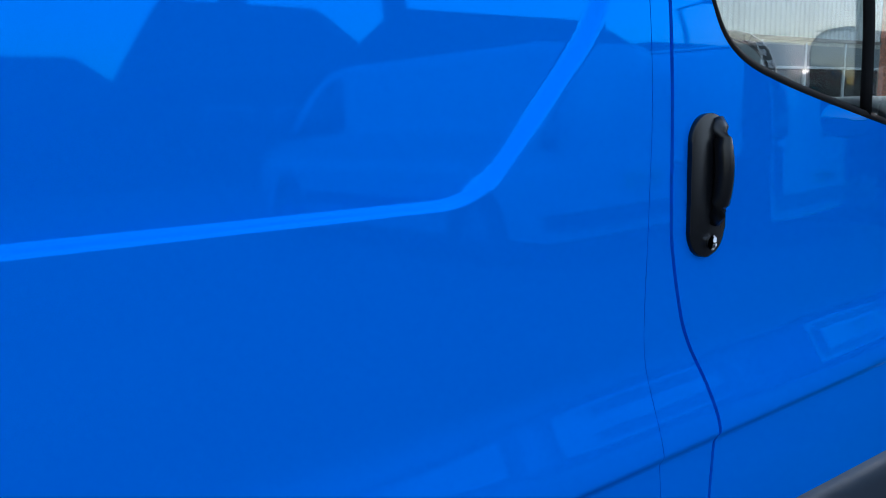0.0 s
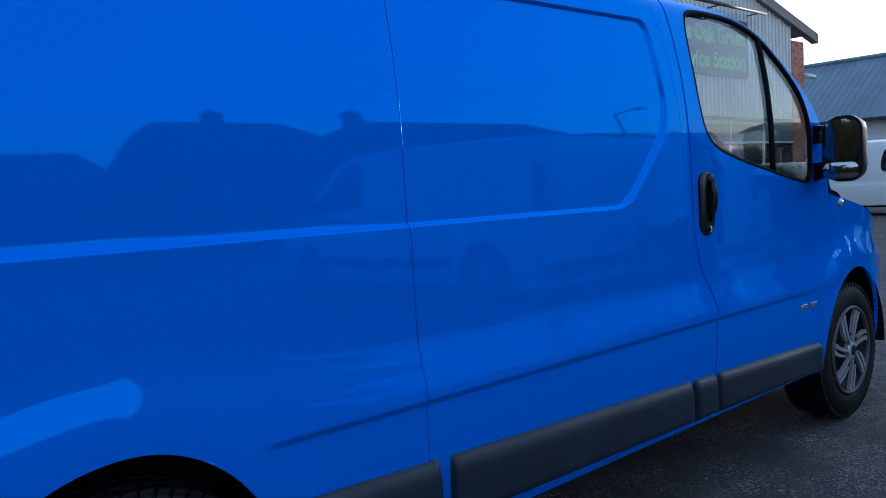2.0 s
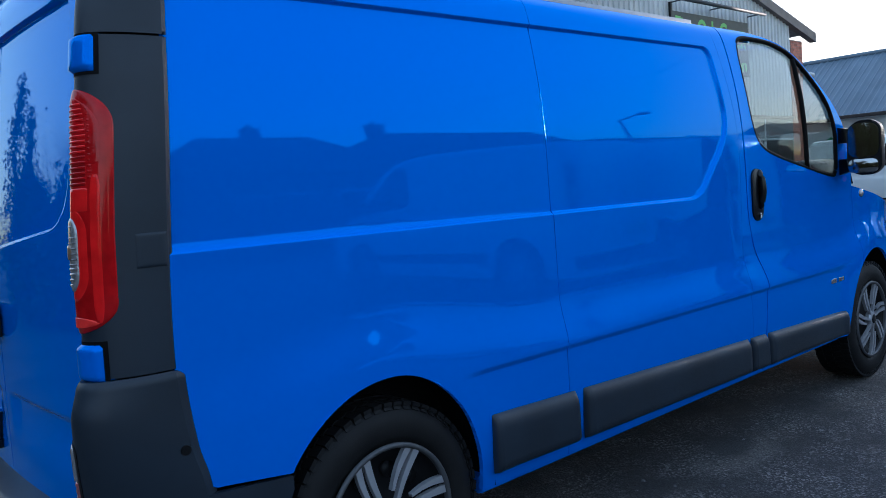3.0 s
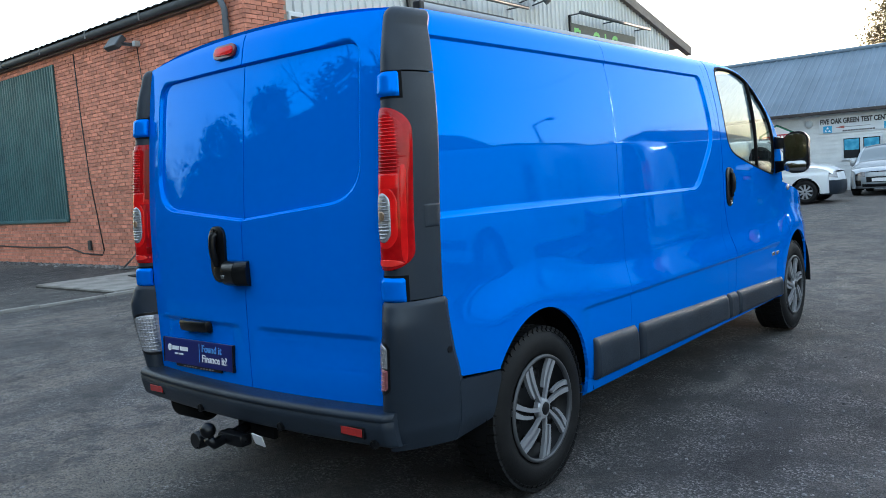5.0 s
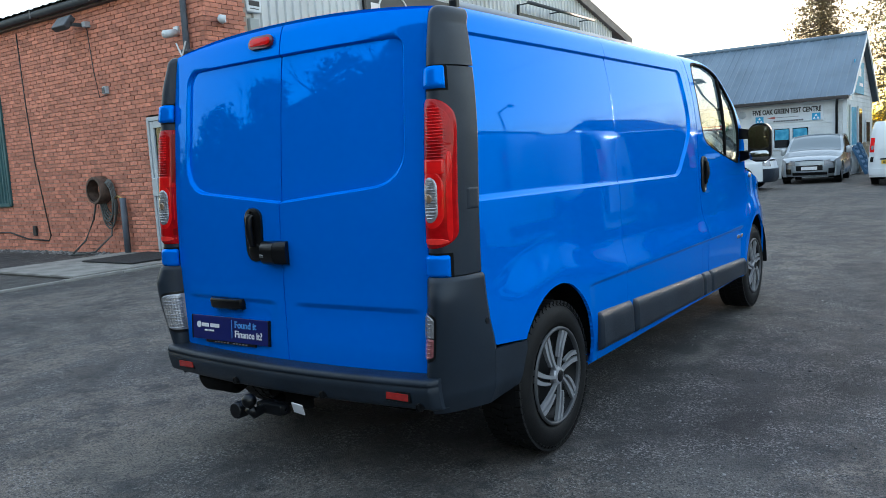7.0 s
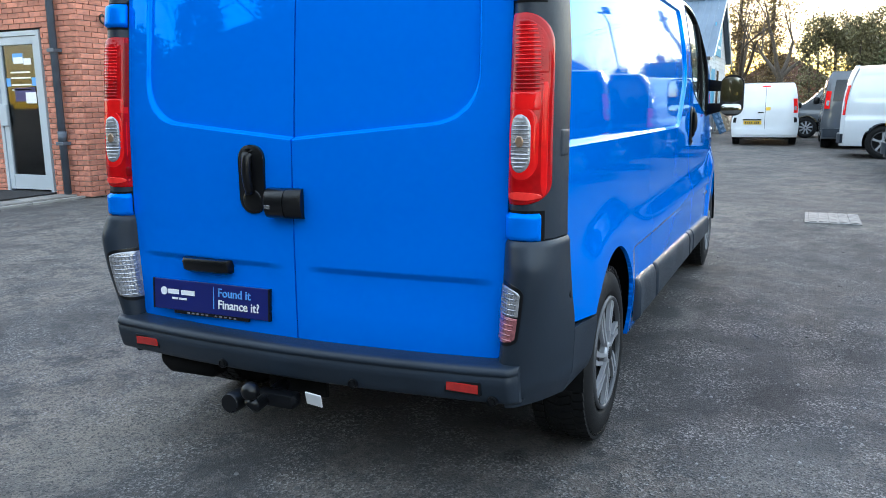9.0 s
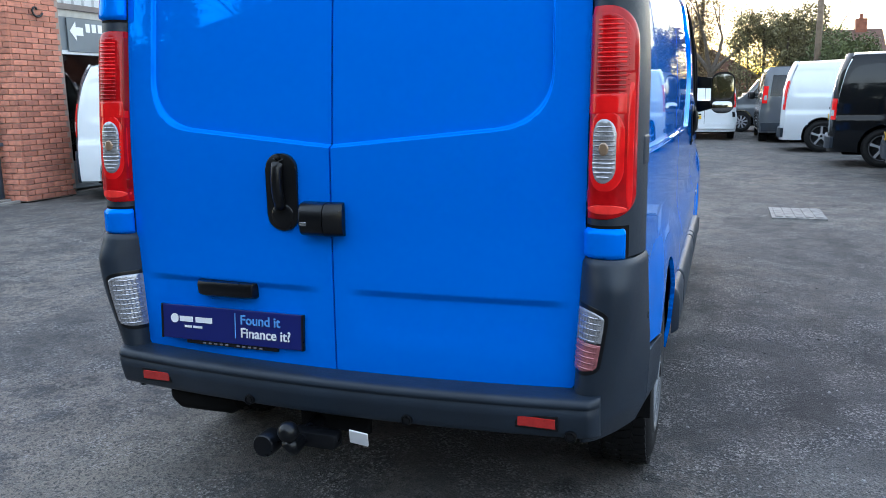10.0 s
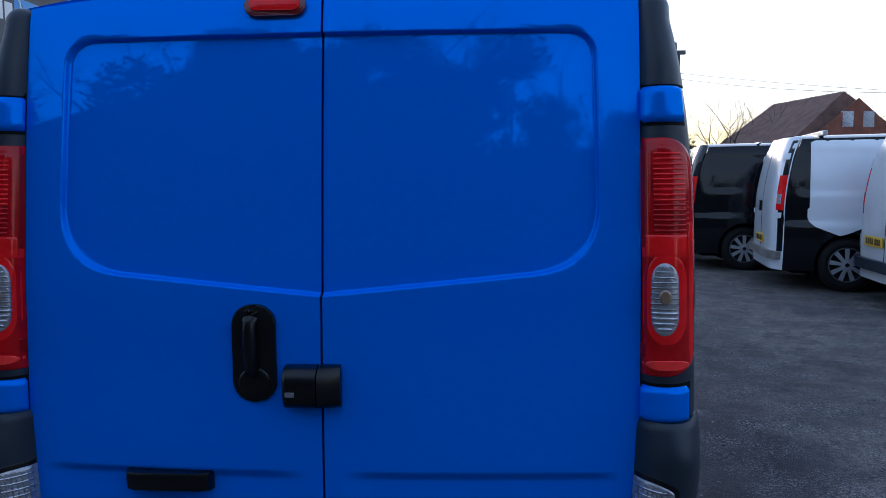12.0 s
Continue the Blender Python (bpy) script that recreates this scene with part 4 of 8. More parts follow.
def tow_bar(van):
    neck = part("tow_bar", tube([(-0.66, 0.075, 0.335), (-0.80, 0.075, 0.315), (-0.905, 0.075, 0.300), (-0.925, 0.075, 0.330)], 0.022, 12), TRIM_BLACK, van, "black tow bar with ball and socket", 180)
    bm = bmesh.new()
    bmesh.ops.create_uvsphere(bm, u_segments=20, v_segments=14, radius=0.031, matrix=Matrix.Translation((-0.925, 0.075, 0.362)))
    part("tow_ball_cover", bm, TRIM_BLACK, neck, smooth=180)
    bm = lathe([(0.0, 0.03), (0.032, 0.03), (0.036, 0.024), (0.036, -0.03), (0.026, -0.035), (0.0, -0.035)], 24, axis="x")
    bmesh.ops.transform(bm, matrix=Matrix.Translation((-0.905, 0.158, 0.308)) @ Matrix.Diagonal((-1, 1, 1, 1)), verts=bm.verts[:])
    part("tow_socket", bm, TRIM_BLACK, neck, smooth=50)
    part("tow_bracket", box((-0.86, -0.04, 0.285), (-0.80, 0.115, 0.335), 0.012), TRIM_BLACK, neck, smooth=40)
    part("tow_plate", box((-0.74, -0.10, 0.295), (-0.72, 0.14, 0.385), 0.006), DARK, neck)
    bm = box((-0.003, -0.030, -0.026), (0.003, 0.030, 0.026), 0.002)
    bmesh.ops.transform(bm, matrix=pose(-0.815, -0.098, 0.318, 8, -22, 0), verts=bm.verts[:])
    part("white_tag", bm, INK_WHITE, neck)
    bm = lathe([(0.0, -0.12), (0.05, -0.12), (0.068, -0.09), (0.07, 0.09), (0.055, 0.12), (0.0, 0.12)], 24, axis="y")
    bmesh.ops.transform(bm, matrix=Matrix.Translation((-0.70, 0.50, 0.36)), verts=bm.verts[:])
    part("exhaust_silencer", bm, DARK, van, smooth=50)


def rear_door_fittings(door):
    xw = lambda y, z: float(rear_x(y, z))
    # handle: an oval plate with an upright grip
    hy, hz = 0.160, 1.040
    x0 = xw(hy, hz)
    place = lambda u, v, w: (x0 + 0.006 - w, hy + u, hz + v)
    h = part("handle_plate", prism(rounded(0.104, 0.232, 0.046, 8), 0.016, place, bevel=0.004), TRIM_BLACK, door, "black plastic rear door handle", 40)
    grip = [(x0 - 0.012 - 0.016 * math.sin(math.pi * min(1, t * 1.1)) ** 0.6, hy + 0.004, hz + 0.100 - 0.150 * t) for t in np.linspace(0, 0.98, 12)]
    part("grip", tube(grip, 0.017, 10), TRIM_BLACK, h, smooth=180)
    bm = bmesh.new()
    bmesh.ops.create_uvsphere(bm, u_segments=20, v_segments=10, radius=1, matrix=Matrix.Translation((x0 - 0.008, hy, hz - 0.070)) @ Matrix.Diagonal((0.008, 0.040, 0.038, 1)))
    part("handle_base", bm, TRIM_BLACK, h, smooth=180)
    # add-on security lock over the seam: a half-round case
    lock_cover(door, 1)
    # grab handle over the board
    g0 = xw(0.38, 0.73)
    o = [(0.0, 0.0), (-0.040, -0.002), (-0.046, -0.014), (-0.040, -0.045), (-0.020, -0.054), (0.0, -0.052)]
    bm = bmesh.new()
    ys = [0.272, 0.280, 0.300, 0.46, 0.478, 0.486]
    ks = [0.55, 0.85, 1.0, 1.0, 0.85, 0.55]
    rings = [[bm.verts.new((g0 + 0.004 + a * k, y, 0.752 + b * (0.7 + 0.3 * k))) for a, b in o] for y, k in zip(ys, ks)]
    for a, b in zip(rings, rings[1:]):
        for i in range(len(o)):
            bm.faces.new((a[i], a[(i + 1) % len(o)], b[(i + 1) % len(o)], b[i]))
    bm.faces.new(rings[0]); bm.faces.new(rings[-1])
    part("grab_handle", bm, TRIM_BLACK, door, smooth=35)
    show_board(door)


def lock_cover(door, side):
    hz, x0 = 0.966, float(rear_x(0.05, 0.966))
    y0, y1 = (0.004, 0.082) if side > 0 else (-0.048, 0.001)
    bm = bmesh.new()
    n = 12
    rings = []
    ends = [(y0, 1.0), (y1 - 0.006, 1.0), (y1, 0.9)] if side > 0 else [(y0, 0.42), (y0 + 0.03, 0.85), (y1, 1.0)]
    for y, k in ends:
        rings.append([bm.verts.new((x0 - 0.006 - 0.052 * k * math.sin(math.pi * i / n) ** 0.5, y, hz + 0.050 * math.cos(math.pi * i / n))) for i in range(n + 1)])
    for a, b in zip(rings, rings[1:]):
        for i in range(n):
            bm.faces.new((a[i], a[i + 1], b[i + 1], b[i]))
    bm.faces.new(rings[0]); bm.faces.new(rings[-1])
    c = part("lock_case", bm, TRIM_BLACK, door, "black add-on security lock case", 35)
    if side > 0:
        part("lock_slot", box((x0 - 0.060, 0.052, 0.950), (x0 - 0.052, 0.074, 0.962), 0.001), BADGE_METAL, c)


def show_board(door):
    """The dealer's board in the plate's place: navy, with black end caps."""
    cy, cz = 0.369, 0.607
    x0 = float(rear_x(cy, cz)) - 0.012
    m = pose(x0, cy, cz) @ Matrix(((0, 0, -1, 0), (-1, 0, 0, 0), (0, 1, 0, 0), (0, 0, 0, 1))) @ pose(0, 0, 0, -4, 0, 0)
    bm = box((-0.262, -0.056, -0.004), (0.262, 0.056, 0.006), 0.002)
    bmesh.ops.transform(bm, matrix=m, verts=bm.verts[:])
    b = part("show_board", bm, PLATE_NAVY, door, "navy finance advertising board with white and blue lettering")
    for x in (-0.256, 0.256):
        bm = box((x - 0.004 + (0.004 if x > 0 else -0.004), -0.057, -0.006), (x + 0.004 + (0.004 if x > 0 else -0.004), 0.057, 0.008), 0.002)
        bmesh.ops.transform(bm, matrix=m, verts=bm.verts[:])
        part("end_cap", bm, TRIM_BLACK, b)
    bm = box((-0.17, -0.069, -0.008), (0.17, -0.056, 0.002), 0.002)
    bmesh.ops.transform(bm, matrix=m, verts=bm.verts[:])
    part("holder", bm, TRIM_BLACK, b)
    up = m @ Matrix.Translation((0, 0, 0.0075))
    letters("Found it", 0.043, INK_BLUE, up @ Matrix.Translation((0.038, 0.024, 0)), b, align="LEFT", bold=0.0006)
    letters("Finance it?", 0.044, INK_WHITE, up @ Matrix.Translation((0.038, -0.018, 0)), b, align="LEFT", width=0.178, bold=0.0006)
    bars([(0.020, 0.004, 0.0025, 0.080)], up, INK_BLUE, b, "divider")
    bars([(-0.165, 0.012, 0.050, 0.017), (-0.098, 0.012, 0.062, 0.017), (-0.158, -0.012, 0.026, 0.007), (-0.122, -0.012, 0.034, 0.007)], up, INK_WHITE, b, "maker_mark")
    bm = lathe([(0.0, 0.001), (0.015, 0.001), (0.015, -0.001)], 24, axis="z")
    bmesh.ops.transform(bm, matrix=up @ Matrix.Translation((-0.210, 0.012, 0)), verts=bm.verts[:])
    part("round_mark", bm, INK_WHITE, b)
    low = m @ Matrix.Translation((0, -0.0625, 0.0035))
    grey_ink = mat("grey_lettering", (0.18, 0.18, 0.2), 0.5)
    for k in range(11):
        if k != 5:
            bars([(-0.10 + 0.021 * k, 0, 0.010, 0.005)], low, grey_ink, b, "small_print")


def brake_lamp(door):
    cy, cz = 0.112, 1.858
    x0 = float(rear_x(cy, cz))
    bm = bmesh.new()
    slope = Matrix.Rotation(radians(-13), 4, "Y")
    pl = lambda u, v, w: tuple(Matrix.Translation((x0 - 0.002, cy, cz)) @ slope.inverted() @ Vector((-w, u, v)))
    f = part("brake_lamp_frame", prism(rounded(0.148, 0.056, 0.026, 7), 0.012, pl, bevel=0.003), mat("dark_red_frame", (0.12, 0.004, 0.006), 0.3, coat=0.5), door, smooth=40)
    part("brake_lens", prism(rounded(0.122, 0.034, 0.016, 6), 0.017, pl, bevel=0.003), LENS_RED, f, smooth=40)


def badge(van):
    """The small raised chrome script on the door, as plain strokes."""
    y = -float(half_width(3.0, 0.618)) - 0.003
    for x, w, h in ((2.898, 0.022, 0.022), (2.924, 0.020, 0.026), (2.950, 0.008, 0.024), (2.993, 0.014, 0.024), (3.015, 0.014, 0.024), (3.037, 0.014, 0.024)):
        part("badge_stroke", box((x, y - 0.003, 0.618), (x + w, y + 0.004, 0.618 + h), 0.003), BADGE_METAL, van)


def roof_rails(van):
    for side in (-1, 1):
        z0, y0 = 1.900, side * 0.725
        rail = part("roof_rail", box((-0.40, y0 - 0.016, z0), (1.97, y0 + 0.016, z0 + 0.030), 0.006), mat("grey_aluminium", (0.36, 0.38, 0.41), 0.45, 0.6, var=0.15, scale=6), van, "grey aluminium roof rail", 40)
        part("rail_end", box((-0.425, y0 - 0.018, z0 - 0.020), (-0.395, y0 + 0.018, z0 + 0.034), 0.006), TRIM_BLACK, rail)
        for x in (-0.30, 0.5, 1.3, 1.92):
            part("rail_foot", box((x - 0.03, y0 - 0.014, z0 - 0.050), (x + 0.03, y0 + 0.014, z0 + 0.002)), TRIM_BLACK, rail)


def cab(van):
    part("bulkhead", box((1.96, -0.80, 0.4), (2.00, 0.80, 1.87)), mat("grey_bulkhead", (0.10, 0.105, 0.11), 0.7, var=0.2, scale=4), van)
    part("cab_floor", box((1.96, -0.82, 0.40), (3.5, 0.82, 0.50)), DARK, van)
    for y in (-0.46, 0.10, 0.50):
        seat = part("cab_seat", box((2.10, y - 0.23, 0.50), (2.66, y + 0.23, 0.90), 0.06, 3), SEAT, van, smooth=50)
        bm = box((-0.06, -0.23, 0.0), (0.07, 0.23, 0.62), 0.05, 3)
        bmesh.ops.transform(bm, matrix=pose(2.19, y, 0.84, 0, -12, 0), verts=bm.verts[:])
        part("backrest", bm, SEAT, seat, smooth=50)
        bm = box((-0.05, -0.13, 0.0), (0.05, 0.13, 0.20), 0.045, 3)
        bmesh.ops.transform(bm, matrix=pose(2.10, y, 1.46, 0, -8, 0), verts=bm.verts[:])
        part("headrest", bm, SEAT, seat, smooth=50)
    dash = part("dashboard", box((2.98, -0.80, 0.75), (3.50, 0.80, 1.27), 0.08, 4), TRIM_BLACK, van, smooth=50)
    bm = tube([(0.19 * math.cos(a), 0.19 * math.sin(a), 0) for a in np.linspace(0, 2 * math.pi, 28, endpoint=False)], 0.014, 8, closed=True)
    add_tube(bm, [(-0.18, 0, 0), (0.18, 0, 0)], 0.016, 6)
    add_tube(bm, [(0, -0.18, 0), (0, 0, 0)], 0.016, 6)
    bmesh.ops.transform(bm, matrix=pose(2.84, -0.42, 1.27, 0, -62, 0) , verts=bm.verts[:])
    part("steering_wheel", bm, TRIM_BLACK, dash, smooth=180)
    # cab roof lining
    part("cab_lining", box((1.98, -0.74, 1.865), (2.5, 0.74, 1.885)), SEAT, van)


blue_van()


# ---- ground ----
def ground_material():
    m = mat("worn_tarmac", (0.150, 0.142, 0.135), 0.82, bump=0.0, spec=0.25)
    t = m.node_tree
    b = t.nodes["Principled BSDF"]
    tc = t.nodes.new("ShaderNodeTexCoord")

    def noise_at(scale, detail=5, lo=0.35, hi=0.65, stretch=(1, 1, 1), rough=0.55):
        mp = t.nodes.new("ShaderNodeMapping")
        mp.inputs["Scale"].default_value = stretch
        n = t.nodes.new("ShaderNodeTexNoise")
        n.inputs["Scale"].default_value, n.inputs["Detail"].default_value, n.inputs["Roughness"].default_value = scale, detail, rough
        t.links.new(tc.outputs["Object"], mp.inputs[0])
        t.links.new(mp.outputs[0], n.inputs["Vector"])
        r = t.nodes.new("ShaderNodeMapRange")
        r.inputs["From Min"].default_value, r.inputs["From Max"].default_value = lo, hi
        t.links.new(n.outputs["Fac"], r.inputs["Value"])
        return r.outputs[0]

    def blend(a, b_, fac, mode="MIX"):
        x = t.nodes.new("ShaderNodeMix")
        x.data_type, x.blend_type = "RGBA", mode
        for sock, val in (("A", a), ("B", b_)):
            if isinstance(val, tuple):
                x.inputs[sock].default_value = (*val, 1)
            else:
                t.links.new(val, x.inputs[sock])
        if isinstance(fac, float):
            x.inputs["Factor"].default_value = fac
        else:
            t.links.new(fac, x.inputs["Factor"])
        return x.outputs["Result"]

    def stain_or_shade(cx, cy, rx, ry, soft=0.35, ragged=0.5, scale=2.2):
        """A spill, worn place or painted van shade with an uneven edge round (cx, cy)."""
        n = t.nodes.new("ShaderNodeTexNoise")
        n.inputs["Scale"].default_value, n.inputs["Detail"].default_value = scale, 5
        t.links.new(tc.outputs["Object"], n.inputs["Vector"])
        sub = t.nodes.new("ShaderNodeVectorMath")
        sub.operation = "MULTIPLY_ADD"
        sub.inputs[1].default_value = (ragged * 2, ragged * 2, 0)
        sub.inputs[2].default_value = (-ragged, -ragged, 0)
        t.links.new(n.outputs["Color"], sub.inputs[0])
        mp = t.nodes.new("ShaderNodeMapping")
        mp.inputs["Location"].default_value = (-cx / rx, -cy / ry, 0)
        mp.inputs["Scale"].default_value = (1 / rx, 1 / ry, 0)
        t.links.new(tc.outputs["Object"], mp.inputs[0])
        ad = t.nodes.new("ShaderNodeVectorMath")
        t.links.new(mp.outputs[0], ad.inputs[0])
        t.links.new(sub.outputs[0], ad.inputs[1])
        ln = t.nodes.new("ShaderNodeVectorMath")
        ln.operation = "LENGTH"
        t.links.new(ad.outputs[0], ln.inputs[0])
        r = t.nodes.new("ShaderNodeMapRange")
        r.inputs["From Min"].default_value, r.inputs["From Max"].default_value = 1.0 + soft, 1.0 - soft
        t.links.new(ln.outputs["Value"], r.inputs["Value"])
        return r.outputs[0]

    def times(a, k):
        x = t.nodes.new("ShaderNodeMath")
        x.operation = "MULTIPLY"
        t.links.new(a, x.inputs[0])
        if isinstance(k, float):
            x.inputs[1].default_value = k
        else:
            t.links.new(k, x.inputs[1])
        return x.outputs[0]

    patches = noise_at(0.55, 6, 0.44, 0.58, (0.6, 1.2, 1))
    streaks = noise_at(1.3, 8, 0.50, 0.58, (0.8, 1.2, 1), 0.72)
    c = blend((0.230, 0.182, 0.148), (0.146, 0.118, 0.100), patches)
    c = blend(c, (0.052, 0.047, 0.045), times(streaks, 0.85))
    c = blend(c, (0.046, 0.043, 0.043), times(noise_at(3.6, 9, 0.525, 0.575, rough=0.78), 0.75))
    c = blend(c, (0.22, 0.190, 0.162), times(noise_at(2.3, 6, 0.54, 0.72, rough=0.65), 0.4))
    c = blend(c, (0.080, 0.074, 0.072), times(noise_at(7.0, 7, 0.53, 0.60, rough=0.75), 0.8))
    c = blend(c, (0.055, 0.051, 0.050), times(noise_at(23.0, 6, 0.52, 0.60, rough=0.75), 0.75))
    c = blend(c, (0.27, 0.235, 0.205), times(noise_at(31.0, 5, 0.55, 0.64, rough=0.75), 0.6))
    # the dark, gritty, oil-soaked place beside the van, deepened with its shade; the van's shade painted under it; a
    # dried puddle and rusty spill
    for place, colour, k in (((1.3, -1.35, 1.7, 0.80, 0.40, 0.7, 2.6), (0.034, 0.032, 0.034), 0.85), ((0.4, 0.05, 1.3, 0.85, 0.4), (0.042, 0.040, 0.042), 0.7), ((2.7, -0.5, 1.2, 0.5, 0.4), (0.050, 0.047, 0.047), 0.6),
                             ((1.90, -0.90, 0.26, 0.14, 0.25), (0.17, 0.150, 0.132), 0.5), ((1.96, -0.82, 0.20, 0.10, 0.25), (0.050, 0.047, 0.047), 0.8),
                             ((3.75, -0.5, 0.30, 0.18, 0.5), (0.22, 0.12, 0.065), 0.6), ((-0.1, -1.55, 0.45, 0.28, 0.4), (0.21, 0.185, 0.16), 0.4),
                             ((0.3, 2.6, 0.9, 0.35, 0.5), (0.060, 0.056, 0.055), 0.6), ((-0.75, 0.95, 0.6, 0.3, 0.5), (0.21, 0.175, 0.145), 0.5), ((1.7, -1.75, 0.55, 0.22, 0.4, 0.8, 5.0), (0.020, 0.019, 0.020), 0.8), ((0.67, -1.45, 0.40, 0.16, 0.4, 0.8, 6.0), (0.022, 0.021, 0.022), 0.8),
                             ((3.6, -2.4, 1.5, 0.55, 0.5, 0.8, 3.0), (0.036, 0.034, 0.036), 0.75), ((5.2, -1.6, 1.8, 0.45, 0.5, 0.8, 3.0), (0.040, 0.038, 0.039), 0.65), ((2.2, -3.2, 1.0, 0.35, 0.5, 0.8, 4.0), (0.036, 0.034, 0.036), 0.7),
                             ((2.5, 7.45, 3.6, 0.40, 0.5, 0.5, 3.0), (0.050, 0.047, 0.047), 0.7), ((2.2, 13.2, 3.4, 3.0, 0.3, 0.3, 2.0), (0.034, 0.033, 0.033), 0.85), ((1.2, 8.9, 1.7, 0.9, 0.3, 0.5, 2.0), (0.060, 0.055, 0.048), 0.7), ((0.2, 5.2, 1.6, 0.5, 0.5, 0.7, 3.0), (0.045, 0.042, 0.042), 0.6),
                             ((-0.3, -0.62, 0.05, 0.05, 0.3), (0.02, 0.02, 0.02), 0.9), ((-0.16, -0.9, 0.04, 0.035, 0.3), (0.02, 0.02, 0.02), 0.9)):
        c = blend(c, colour, times(stain_or_shade(*place), k))
    # oil drips: small, round and few
    v = t.nodes.new("ShaderNodeTexVoronoi")
    v.inputs["Scale"].default_value = 1.9
    t.links.new(tc.outputs["Object"], v.inputs["Vector"])
    oil = t.nodes.new("ShaderNodeMapRange")
    oil.inputs["From Min"].default_value, oil.inputs["From Max"].default_value = 0.07, 0.03
    t.links.new(v.outputs["Distance"], oil.inputs["Value"])
    c = blend(c, (0.03, 0.029, 0.03), oil.outputs[0])
    # chippings: light and dark stones
    vs = t.nodes.new("ShaderNodeTexVoronoi")
    vs.inputs["Scale"].default_value = 130
    t.links.new(tc.outputs["Object"], vs.inputs["Vector"])
    grit = t.nodes.new("ShaderNodeMapRange")
    grit.inputs["From Min"].default_value, grit.inputs["From Max"].default_value = 0.55, 1.0
    sep = t.nodes.new("ShaderNodeSeparateColor")
    t.links.new(vs.outputs["Color"], sep.inputs[0])
    t.links.new(sep.outputs[0], grit.inputs["Value"])
    c = blend(c, (0.40, 0.35, 0.32), times(times(grit.outputs[0], 0.9), noise_at(3.1, 5, 0.40, 0.66)))
    dark = t.nodes.new("ShaderNodeMapRange")
    dark.inputs["From Min"].default_value, dark.inputs["From Max"].default_value = 0.70, 0.95
    t.links.new(sep.outputs[1], dark.inputs["Value"])
    c = blend(c, (0.045, 0.043, 0.043), times(dark.outputs[0], 0.85))
    c = blend(c, (0.040, 0.036, 0.034), times(noise_at(170, 3, 0.46, 0.66), 0.65))
    c = blend(c, (0.33, 0.28, 0.245), times(noise_at(240, 2, 0.60, 0.72), 0.30))
    c = blend(c, (0.88, 0.95, 1.0), 1.0, "MULTIPLY")
    t.links.new(c, b.inputs["Base Color"])
    rr = t.nodes.new("ShaderNodeMapRange")
    rr.inputs["To Min"].default_value, rr.inputs["To Max"].default_value = 0.90, 0.76
    t.links.new(streaks, rr.inputs["Value"])
    t.links.new(rr.outputs[0], b.inputs["Roughness"])
    bp = t.nodes.new("ShaderNodeBump")
    bp.inputs["Strength"].default_value, bp.inputs["Distance"].default_value = 1.0, 0.0045
    t.links.new(vs.outputs["Distance"], bp.inputs["Height"])
    bp2 = t.nodes.new("ShaderNodeBump")
    bp2.inputs["Strength"].default_value, bp2.inputs["Distance"].default_value = 0.5, 0.02
    t.links.new(noise_at(6, 5, 0.2, 0.8), bp2.inputs["Height"])
    t.links.new(bp.outputs[0], bp2.inputs["Normal"])
    t.links.new(bp2.outputs[0], b.inputs["Normal"])
    return m


gx = np.concatenate([[-900, -300, -100, -40], np.linspace(-12, 30, 141), [45, 80, 160, 400, 900]])
gy = np.concatenate([[-900, -300, -100, -40], np.linspace(-12, 14, 88), [20, 40, 100, 300, 900]])
GX, GY = np.meshgrid(gx, gy, indexing="ij")


def ground_z(x, y):
    """The yard's slight unevenness, never above zero."""
    return sum(amp * (np.sin(x * k + ph) * np.cos(y * k * 0.8 + 2 * ph) - 1) for amp, k, ph in ((0.004, 2.1, 0.3), (0.003, 3.7, 1.9), (0.003, 5.3, 4.0)))


GZ = ground_z(GX, GY)
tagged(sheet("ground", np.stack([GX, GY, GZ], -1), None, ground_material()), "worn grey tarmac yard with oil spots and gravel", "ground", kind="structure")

CONCRETE = mat("concrete", (0.30, 0.285, 0.26), 0.9, var=0.35, scale=2.2, bump=0.4, bscale=60, fine=0.12)
DARK_EARTH = mat("dark_earth", (0.050, 0.046, 0.040), 0.95, var=0.4, scale=6, bump=0.5, bscale=90)
STEEL_COVER = mat("worn_steel_cover", (0.20, 0.197, 0.193), 0.7, 0.1, var=0.5, scale=15, bump=0.2)
STONE = mat("loose_grit", (0.20, 0.195, 0.19), 0.9, var=0.3, scale=0.9, tint=(0.05, 0.05, 0.052), per_piece=0.6)

